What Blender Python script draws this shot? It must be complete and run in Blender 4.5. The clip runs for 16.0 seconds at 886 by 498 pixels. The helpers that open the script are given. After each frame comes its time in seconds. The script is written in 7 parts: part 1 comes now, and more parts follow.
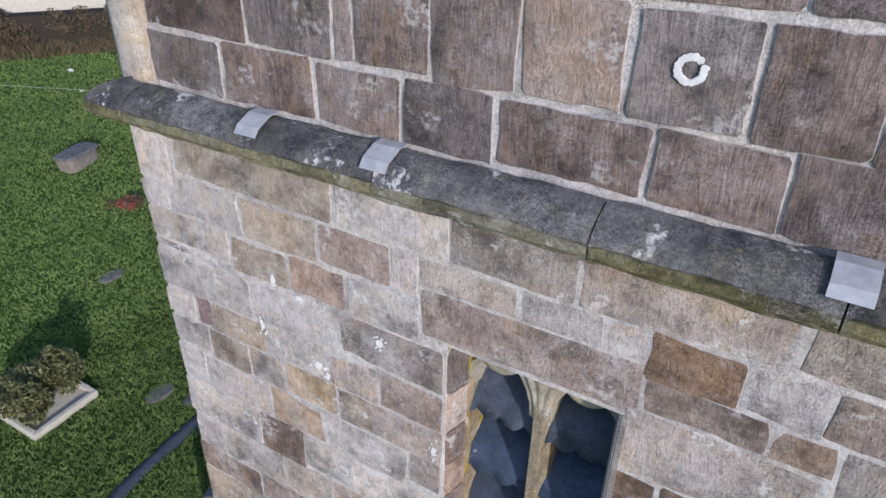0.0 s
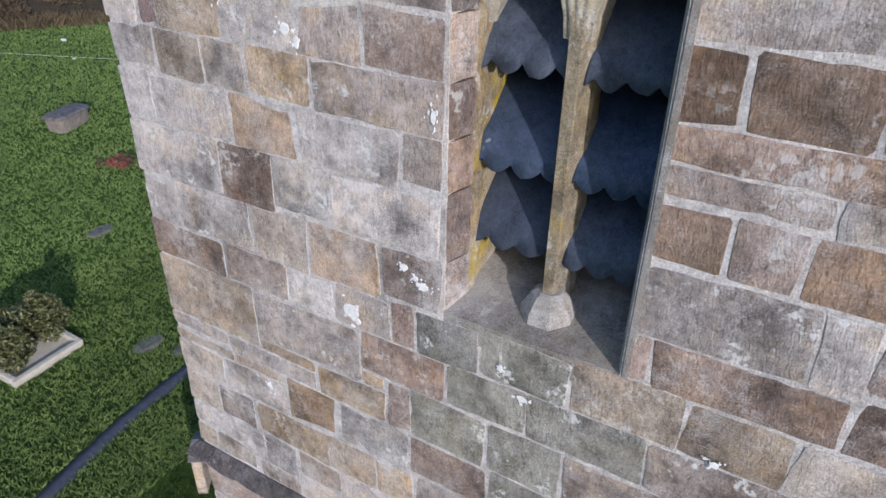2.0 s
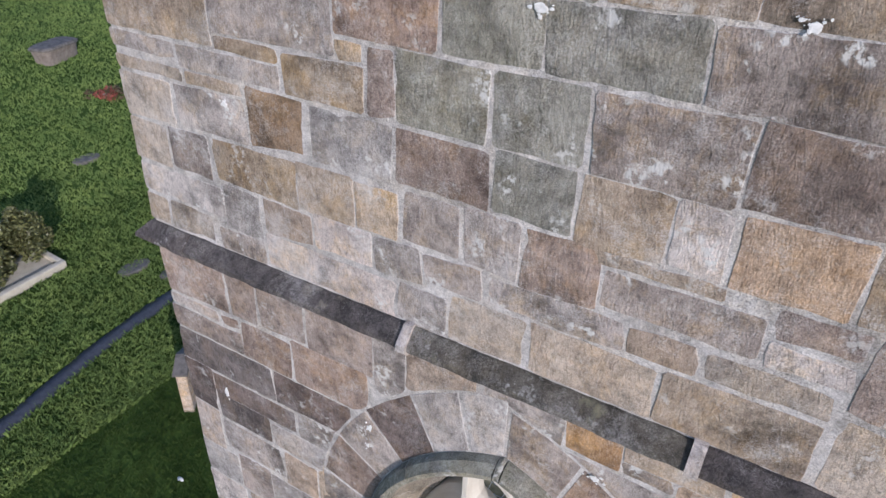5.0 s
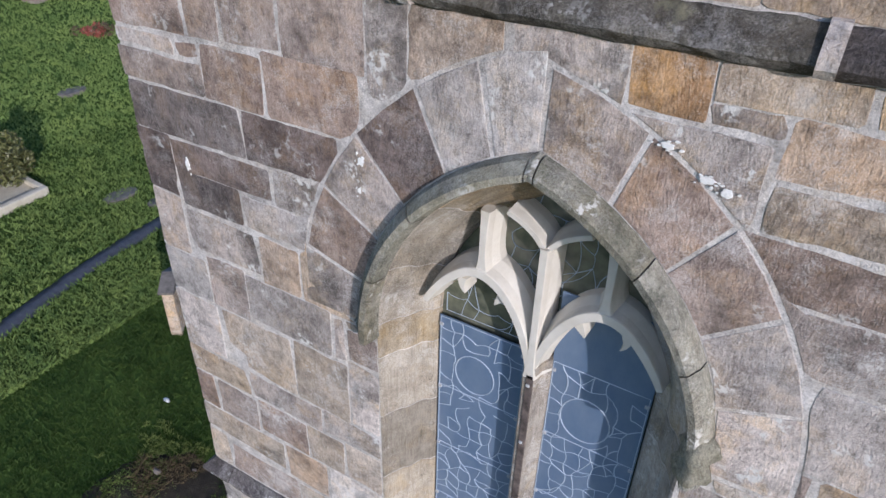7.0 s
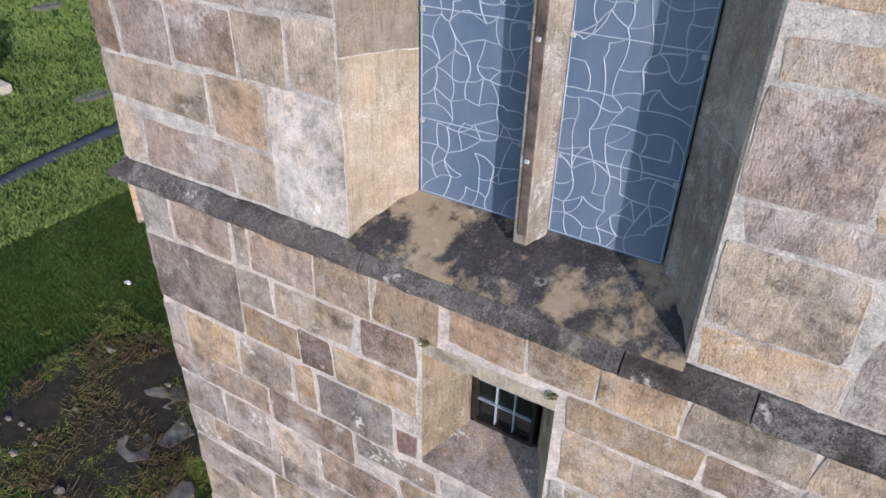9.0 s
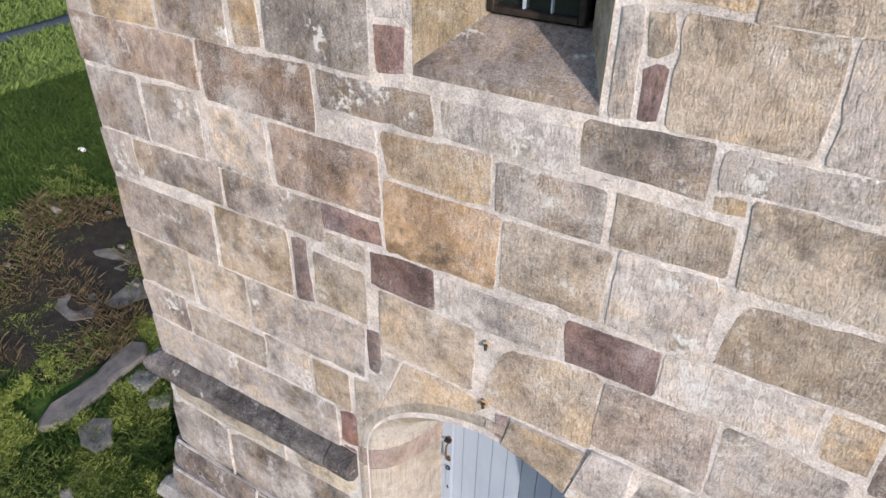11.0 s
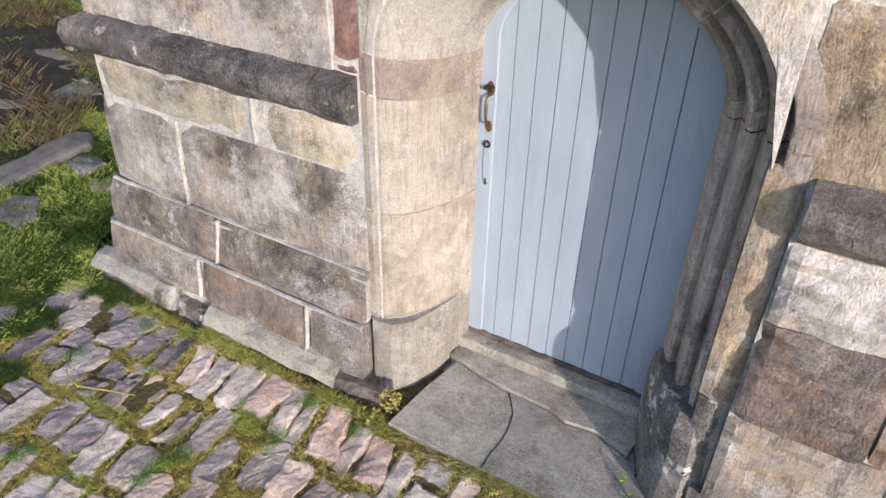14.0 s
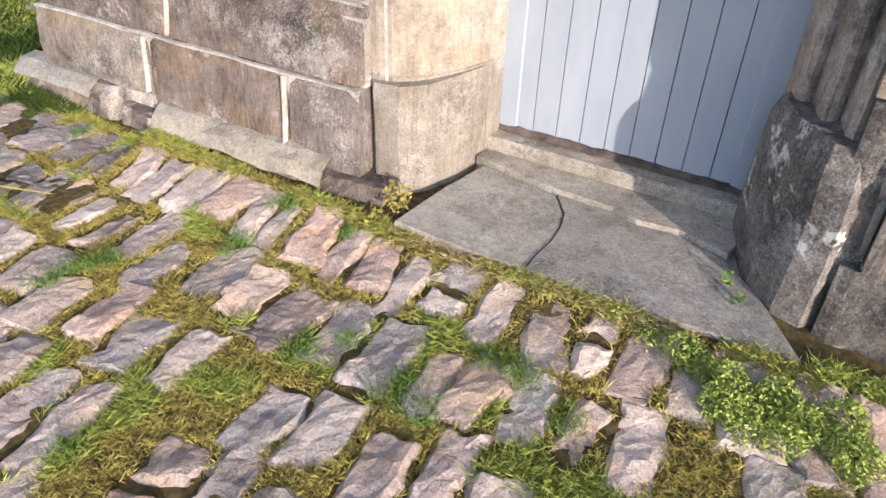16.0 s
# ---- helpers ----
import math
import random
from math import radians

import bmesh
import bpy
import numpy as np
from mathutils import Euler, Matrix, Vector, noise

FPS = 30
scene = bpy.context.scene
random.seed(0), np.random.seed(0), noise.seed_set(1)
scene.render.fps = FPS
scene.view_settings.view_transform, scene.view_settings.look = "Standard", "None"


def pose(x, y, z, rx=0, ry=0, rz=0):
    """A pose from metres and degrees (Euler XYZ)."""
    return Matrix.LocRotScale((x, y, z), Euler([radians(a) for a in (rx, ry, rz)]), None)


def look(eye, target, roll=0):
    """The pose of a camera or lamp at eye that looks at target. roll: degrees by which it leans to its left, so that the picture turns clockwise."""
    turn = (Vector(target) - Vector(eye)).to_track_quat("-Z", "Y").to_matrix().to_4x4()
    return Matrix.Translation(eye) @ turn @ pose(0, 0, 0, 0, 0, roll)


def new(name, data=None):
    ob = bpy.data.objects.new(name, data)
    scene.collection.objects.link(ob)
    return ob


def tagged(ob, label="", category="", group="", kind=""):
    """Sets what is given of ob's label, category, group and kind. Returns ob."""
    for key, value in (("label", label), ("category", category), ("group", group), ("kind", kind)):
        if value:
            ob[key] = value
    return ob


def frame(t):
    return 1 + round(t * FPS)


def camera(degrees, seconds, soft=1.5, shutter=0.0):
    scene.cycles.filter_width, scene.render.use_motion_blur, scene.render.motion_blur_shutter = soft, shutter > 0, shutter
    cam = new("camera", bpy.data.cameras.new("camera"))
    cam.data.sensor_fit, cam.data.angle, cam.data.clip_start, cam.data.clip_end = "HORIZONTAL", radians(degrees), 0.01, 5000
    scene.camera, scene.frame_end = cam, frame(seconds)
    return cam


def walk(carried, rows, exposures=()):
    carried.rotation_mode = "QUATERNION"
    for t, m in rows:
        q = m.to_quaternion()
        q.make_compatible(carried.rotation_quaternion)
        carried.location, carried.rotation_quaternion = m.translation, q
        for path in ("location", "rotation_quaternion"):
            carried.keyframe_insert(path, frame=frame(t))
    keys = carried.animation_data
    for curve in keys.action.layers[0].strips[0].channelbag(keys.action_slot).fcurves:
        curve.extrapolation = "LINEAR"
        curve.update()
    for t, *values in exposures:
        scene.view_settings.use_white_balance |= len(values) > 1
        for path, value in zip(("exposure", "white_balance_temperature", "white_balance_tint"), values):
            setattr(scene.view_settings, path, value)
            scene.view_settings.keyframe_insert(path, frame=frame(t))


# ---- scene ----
cam = camera(66.1, 16.0)
PATH = [
    (0, (2.762, -1.843, 12.795), (1.892, -0.355, 11.78), 1.2),
    (0.5, (2.764, -1.85, 12.364), (1.893, -0.362, 11.351), 1.1),
    (1, (2.781, -1.858, 11.961), (1.907, -0.371, 10.948), 0.9),
    (1.5, (2.79, -1.868, 11.606), (1.916, -0.38, 10.595), 1.0),
    (2, (2.802, -1.872, 11.261), (1.927, -0.383, 10.252), 1.0),
    (2.5, (2.82, -1.857, 10.895), (1.943, -0.366, 9.891), 1.1),
    (3, (2.834, -1.85, 10.549), (1.955, -0.359, 9.547), 1.1),
    (3.5, (2.85, -1.847, 10.235), (1.97, -0.355, 9.235), 1.1),
    (3.7, (2.853, -1.851, 10.124), (1.976, -0.356, 9.127), 1.2),
    (5.8, (2.878, -1.903, 9.593), (2.034, -0.466, 8.487), 1.7),
    (6, (2.864, -1.899, 9.438), (2.024, -0.462, 8.328), 1.7),
    (6.5, (2.862, -1.89, 8.994), (2.017, -0.453, 7.889), 1.6),
    (7, (2.859, -1.894, 8.507), (2.012, -0.455, 7.406), 1.6),
    (7.5, (2.88, -1.898, 7.932), (2.03, -0.457, 6.835), 1.5),
    (8, (2.933, -1.909, 7.292), (2.078, -0.467, 6.201), 1.3),
    (8.5, (2.963, -1.887, 6.721), (2.102, -0.44, 5.641), 1.4),
    (9, (2.964, -1.844, 6.212), (2.099, -0.4, 5.132), 1.3),
    (9.5, (2.95, -1.803, 5.702), (2.085, -0.357, 4.625), 1.3),
    (10, (2.934, -1.75, 5.1), (2.063, -0.303, 4.028), 1.2),
    (10.2, (2.92, -1.716, 4.94), (2.051, -0.28, 3.853), 0.9),
    (12.3, (2.949, -1.777, 3.325), (2.098, -0.333, 2.234), 1.4),
    (12.5, (2.945, -1.781, 3.214), (2.094, -0.337, 2.123), 1.4),
    (13, (2.9, -1.792, 2.912), (2.045, -0.35, 1.821), 1.4),
    (13.5, (2.842, -1.771, 2.648), (1.987, -0.331, 1.554), 1.3),
    (14, (2.778, -1.725, 2.367), (1.928, -0.283, 1.272), 1.3),
    (14.5, (2.726, -1.661, 2.082), (1.868, -0.22, 0.991), 1.2),
    (15, (2.651, -1.612, 1.893), (1.811, -0.174, 0.785), 1.7),
    (15.5, (2.625, -1.579, 1.605), (1.787, -0.152, 0.483), 1.6),
    (16, (2.609, -1.569, 1.365), (1.782, -0.149, 0.225), 1.9),
]
walk(cam, [(t, look(eye, target, roll)) for t, eye, target, roll in PATH],
     exposures=[(0, -0.2, 5680, 15.5), (3, -0.22, 5720, 16), (5.5, -0.28, 5780, 17), (7, -0.24, 5700, 15.5), (8, -0.16, 5780, 16), (9, -0.03, 6050, 16.5), (10, 0.08, 6200, 15.5), (12.5, 0.2, 6350, 14), (14, 0.3, 6400, 14), (15, 0.43, 6600, 15), (16, 0.58, 6850, 16)])

# ---- light ----
SUN_AZ, SUN_EL = (0.811, -0.585), 14.0
world = bpy.data.worlds.new("world")
scene.world = world
world.use_nodes = True
wn = world.node_tree.nodes
sky = wn.new("ShaderNodeTexSky")
sky.sky_type = 'NISHITA'
sky.sun_disc = False
sky.sun_elevation = radians(24)
sky.sun_rotation = math.atan2(SUN_AZ[0], SUN_AZ[1])
sky.air_density, sky.dust_density, sky.ozone_density = 1.0, 1.0, 2.0
wn["Background"].inputs["Strength"].default_value = 0.185
world.node_tree.links.new(sky.outputs["Color"], wn["Background"].inputs["Color"])
sun = new("sun", bpy.data.lights.new("sun", 'SUN'))
sun.data.energy, sun.data.angle, sun.data.color = 3.7, radians(0.6), (1.0, 0.90, 0.79)
sun_dir = Vector((SUN_AZ[0], SUN_AZ[1], math.tan(radians(SUN_EL)))).normalized()
sun.matrix_world = look(sun_dir * 60, (0, 0, 0))


# ---- helpers of the place ----
def lerp(a, b, f):
    return a + (b - a) * f


def part(name, bm, material, parent=None, label="", smooth=False):
    me = bpy.data.meshes.new(name)
    bmesh.ops.recalc_face_normals(bm, faces=bm.faces[:])
    bm.to_mesh(me)
    bm.free()
    me.materials.append(material)
    if smooth:
        for p in me.polygons:
            p.use_smooth = True
    ob = new(name, me)
    if parent is not None:
        ob.parent = parent
    if label:
        ob["label"] = label
    return ob


def thing(name, label, category, kind="", group="", at=(0, 0, 0)):
    ob = new(name)
    ob.location = at
    ob.empty_display_size = 0.1
    return tagged(ob, label, category, group, kind)


def box(x0, x1, y0, y1, z0, z1, bev=0.0, seg=1):
    bm = bmesh.new()
    bmesh.ops.create_cube(bm, size=1, matrix=Matrix.LocRotScale(((x0 + x1) / 2, (y0 + y1) / 2, (z0 + z1) / 2), None, (abs(x1 - x0), abs(y1 - y0), abs(z1 - z0))))
    if bev:
        bmesh.ops.bevel(bm, geom=bm.edges[:], offset=bev, segments=seg, affect='EDGES', profile=0.6)
    return bm


def block(pts, y_front, y_back, bev=0.008, bm=None):
    """A slab whose outline (x, z) faces -y, with a chamfered front edge."""
    bm = bm or bmesh.new()
    n = len(pts)
    cx, cz = sum(p[0] for p in pts) / n, sum(p[1] for p in pts) / n
    rings = []
    for y, inset in ((y_back, 0), (y_front + bev * 0.8, 0), (y_front, bev)):
        ring = []
        for x, z in pts:
            d = math.hypot(x - cx, z - cz) or 1
            ring.append(bm.verts.new((x - (x - cx) / d * inset * 1.3, y, z - (z - cz) / d * inset * 1.3)))
        rings.append(ring)
    for a, b in zip(rings, rings[1:]):
        for i in range(n):
            bm.faces.new((a[i], a[(i + 1) % n], b[(i + 1) % n], b[i]))
    bm.faces.new(rings[-1])
    bm.faces.new(rings[0][::-1])
    return bm


def loft(rows, cap=False, bm=None, closed=False):
    """A skin through rows of equally many points."""
    bm = bm or bmesh.new()
    vs = [[bm.verts.new(p) for p in row] for row in rows]
    m = len(rows[0])
    for a, b in zip(vs, vs[1:]):
        for i in range(m if closed else m - 1):
            bm.faces.new((a[i], a[(i + 1) % m], b[(i + 1) % m], b[i]))
    if cap:
        bm.faces.new(vs[0][::-1])
        bm.faces.new(vs[-1])
    return bm


def tube(pts, r, sides=5, bm=None):
    """A thin rod through the points, in one plane facing y or freely bent."""
    bm = bm or bmesh.new()
    rows = []
    pts = [Vector(p) for p in pts]
    for i, p in enumerate(pts):
        d = (pts[min(i + 1, len(pts) - 1)] - pts[max(i - 1, 0)]).normalized()
        u = d.cross(Vector((0, 1, 0)) if abs(d.y) < 0.9 else Vector((1, 0, 0))).normalized()
        v = d.cross(u)
        rr = r[i] if isinstance(r, (list, tuple)) else r
        rows.append([p + rr * (math.cos(a) * u + math.sin(a) * v) for a in [2 * math.pi * k / sides for k in range(sides)]])
    return loft(rows, cap=True, bm=bm, closed=True)


# ---- materials ----
def node_mat(name):
    m = bpy.data.materials.new(name)
    m.use_nodes = True
    nt = m.node_tree
    return m, nt, nt.nodes, nt.links, nt.nodes["Principled BSDF"]


def ramp(nt, fac, stops):
    r = nt.nodes.new("ShaderNodeValToRGB")
    el = r.color_ramp.elements
    while len(el) < len(stops):
        el.new(0.5)
    for e, (p, c) in zip(el, stops):
        e.position, e.color = p, (*c, 1) if len(c) == 3 else c
    nt.links.new(fac, r.inputs[0])
    return r.outputs[0]


def noise_tex(nt, scale, detail=6, rough=0.6, vec=None, dist=0.0):
    n = nt.nodes.new("ShaderNodeTexNoise")
    n.inputs["Scale"].default_value, n.inputs["Detail"].default_value = scale, detail
    n.inputs["Roughness"].default_value, n.inputs["Distortion"].default_value = rough, dist
    if vec is not None:
        nt.links.new(vec, n.inputs["Vector"])
    return n.outputs[0]


def mix(nt, fac, a, b, mode='MIX'):
    m = nt.nodes.new("ShaderNodeMix")
    m.data_type, m.blend_type = 'RGBA', mode
    for key, v in ((0, fac), (6, a), (7, b)):
        if isinstance(v, (int, float)):
            m.inputs[key].default_value = v
        elif isinstance(v, tuple):
            m.inputs[key].default_value = (*v, 1)
        else:
            nt.links.new(v, m.inputs[key])
    return m.outputs[2]


def coords(nt, scale=(1, 1, 1)):
    c = nt.nodes.new("ShaderNodeTexCoord")
    mp = nt.nodes.new("ShaderNodeMapping")
    mp.inputs["Scale"].default_value = scale
    nt.links.new(c.outputs["Object"], mp.inputs[0])
    return mp.outputs[0]


def bump(nt, height, strength, dist, bsdf):
    b = nt.nodes.new("ShaderNodeBump")
    b.inputs["Strength"].default_value, b.inputs["Distance"].default_value = strength, dist
    nt.links.new(height, b.inputs["Height"])
    nt.links.new(b.outputs[0], bsdf.inputs["Normal"])


def stone_mat(name, base, dark, light, lichen=0.5, rough=0.9, relief=0.012, tool=(1, 1, 0.36), spots=0.60, random_tint=0.21, soot=0.60, stain=None, pit=0.7, stain_at=0.50, lime=0.6, warm=0.6, rain=0.45, mottle=0.85):
    """Weathered sandstone: combed grain, mottling, pits, soot, lime smears and pale lichen; stain adds patches of another colour."""
    m, nt, n, l, b = node_mat(name)
    place, co, cs = coords(nt), coords(nt), coords(nt, tool)
    if random_tint:
        oi = n.new("ShaderNodeObjectInfo")
        shift = []
        for v in (co, cs):
            add = n.new("ShaderNodeVectorMath")
            mul = n.new("ShaderNodeMath")
            mul.operation, mul.inputs[1].default_value = 'MULTIPLY', 40.0
            l.new(oi.outputs["Random"], mul.inputs[0])
            l.new(v, add.inputs[0])
            l.new(mul.outputs[0], add.inputs[1])
            shift.append(add.outputs[0])
        co, cs = shift
    grey = lambda v: (v, v, v)
    big = noise_tex(nt, 3.8, 9, 0.74, co, 0.25)
    mid = noise_tex(nt, 15.0, 9, 0.80, co, 0.2)
    grain = noise_tex(nt, 72.0, 4, 0.66, cs, 1.3)
    fine = noise_tex(nt, 150, 5, 0.8, co)
    col = mix(nt, ramp(nt, big, [(0.38, grey(0)), (0.56, grey(1))]), dark, base)
    if warm:
        wm = ramp(nt, noise_tex(nt, 5.2, 9, 0.74, co, 0.3), [(0.49, grey(0)), (0.60, grey(warm))])
        col = mix(nt, wm, col, (min(1, base[0] * 1.08), base[1] * 0.96, base[2] * 0.76))
    col = mix(nt, ramp(nt, grain, [(0.46, grey(0)), (0.68, grey(0.45))]), col, light)
    col = mix(nt, mottle, col, ramp(nt, mid, [(0.34, grey(0.60)), (0.50, grey(1.05)), (0.66, grey(1.26))]), 'MULTIPLY')
    col = mix(nt, 0.40, col, ramp(nt, grain, [(0.34, grey(0.40)), (0.47, grey(1))]), 'MULTIPLY')
    pits = ramp(nt, noise_tex(nt, 70, 7, 0.74, cs), [(0.30, (0.30, 0.28, 0.26)), (0.46, grey(1))])
    col = mix(nt, pit, col, pits, 'MULTIPLY')
    col = mix(nt, 0.42, col, ramp(nt, fine, [(0.33, grey(0.45)), (0.67, grey(1.45))]), 'MULTIPLY')
    if stain:
        col = mix(nt, ramp(nt, noise_tex(nt, 4.2, 8, 0.66, co, 0.15), [(stain_at, grey(0)), (stain_at + 0.09, grey(1))]), col, stain)
    if soot:
        sm = ramp(nt, mix(nt, 0.2, noise_tex(nt, 3.1, 9, 0.76, co, 0.2), grain), [(0.50, grey(1)), (0.62, grey(1 - soot))])
        col = mix(nt, 1.0, col, sm, 'MULTIPLY')
    if random_tint:
        hsv = n.new("ShaderNodeHueSaturation")
        l.new(col, hsv.inputs["Color"])
        mr, ms = n.new("ShaderNodeMapRange"), n.new("ShaderNodeMapRange")
        mr.inputs[3].default_value, mr.inputs[4].default_value = 1 - random_tint, 1 + random_tint
        l.new(oi.outputs["Random"], mr.inputs[0])
        l.new(mr.outputs[0], hsv.inputs["Value"])
        fr_ = n.new("ShaderNodeMath")
        fr_.operation, fr_.inputs[1].default_value = 'MULTIPLY', 17.0
        fm = n.new("ShaderNodeMath")
        fm.operation = 'FRACT'
        l.new(oi.outputs["Random"], fr_.inputs[0])
        l.new(fr_.outputs[0], fm.inputs[0])
        ms.inputs[3].default_value, ms.inputs[4].default_value = 0.75, 1.35
        l.new(fm.outputs[0], ms.inputs[0])
        l.new(ms.outputs[0], hsv.inputs["Saturation"])
        col = hsv.outputs[0]
    if lime:
        smear = ramp(nt, mix(nt, 0.30, noise_tex(nt, 2.6, 11, 0.80, place, 0.15), fine), [(0.51, grey(0)), (0.60, grey(lime))])
        col = mix(nt, smear, col, ramp(nt, mid, [(0.38, (0.50, 0.475, 0.455)), (0.60, (0.76, 0.74, 0.725))]))
    if rain:
        black = ramp(nt, mix(nt, 0.2, noise_tex(nt, 0.9, 9, 0.68, coords(nt, (1.3, 1.3, 0.55)), 0.3), fine), [(0.36, grey(0.52)), (0.47, grey(1))])
        col = mix(nt, min(1.0, rain * 1.8), col, black, 'MULTIPLY')
        run = ramp(nt, mix(nt, 0.25, noise_tex(nt, 2.2, 10, 0.80, coords(nt, (1, 1, 0.5)), 0.15), fine), [(0.37, grey(1 - rain)), (0.46, grey(1))])
        col = mix(nt, 1.0, col, run, 'MULTIPLY')
    if random_tint:
        at = n.new("ShaderNodeAttribute")
        at.attribute_name = "rim"
        rag = mix(nt, 0.5, at.outputs["Color"], mix(nt, 0.4, noise_tex(nt, 9.0, 9, 0.80, place, 0.3), fine))
        col = mix(nt, ramp(nt, rag, [(0.68, grey(0)), (0.74, grey(0.8))]), col, ramp(nt, mid, [(0.36, (0.44, 0.415, 0.39)), (0.60, (0.68, 0.655, 0.635))]))
    if lichen:
        blot = noise_tex(nt, 6.5, 4, 0.55, co, 0.3)
        blot2 = noise_tex(nt, 38, 4, 0.6, co)
        mask = mix(nt, 1.0, ramp(nt, blot, [(spots, grey(0)), (spots + 0.06, grey(1))]), ramp(nt, blot2, [(0.48, grey(0)), (0.56, grey(1))]), 'MULTIPLY')
        mask = mix(nt, 1.0, mask, grey(lichen), 'MULTIPLY')
        col = mix(nt, mask, col, (0.76, 0.75, 0.72))
    l.new(col, b.inputs["Base Color"])
    b.inputs["Roughness"].default_value = rough
    b.inputs["Specular IOR Level"].default_value = 0.25
    bump(nt, mix(nt, 0.35, mix(nt, 0.22, grain, fine), mid), 1.0, relief * 1.25, b)
    return m


def plain_mat(name, a, c, scale=12, rough=0.7, relief=0.004, metal=0.0, spec=0.4, stretch=(1, 1, 1)):
    m, nt, n, l, b = node_mat(name)
    co = coords(nt, stretch)
    f = noise_tex(nt, scale, 8, 0.65, co)
    l.new(ramp(nt, f, [(0.3, a), (0.7, c)]), b.inputs["Base Color"])
    b.inputs["Roughness"].default_value, b.inputs["Metallic"].default_value = rough, metal
    b.inputs["Specular IOR Level"].default_value = spec
    if relief:
        bump(nt, noise_tex(nt, scale * 6, 6, 0.7, co), 0.7, relief, b)
    return m


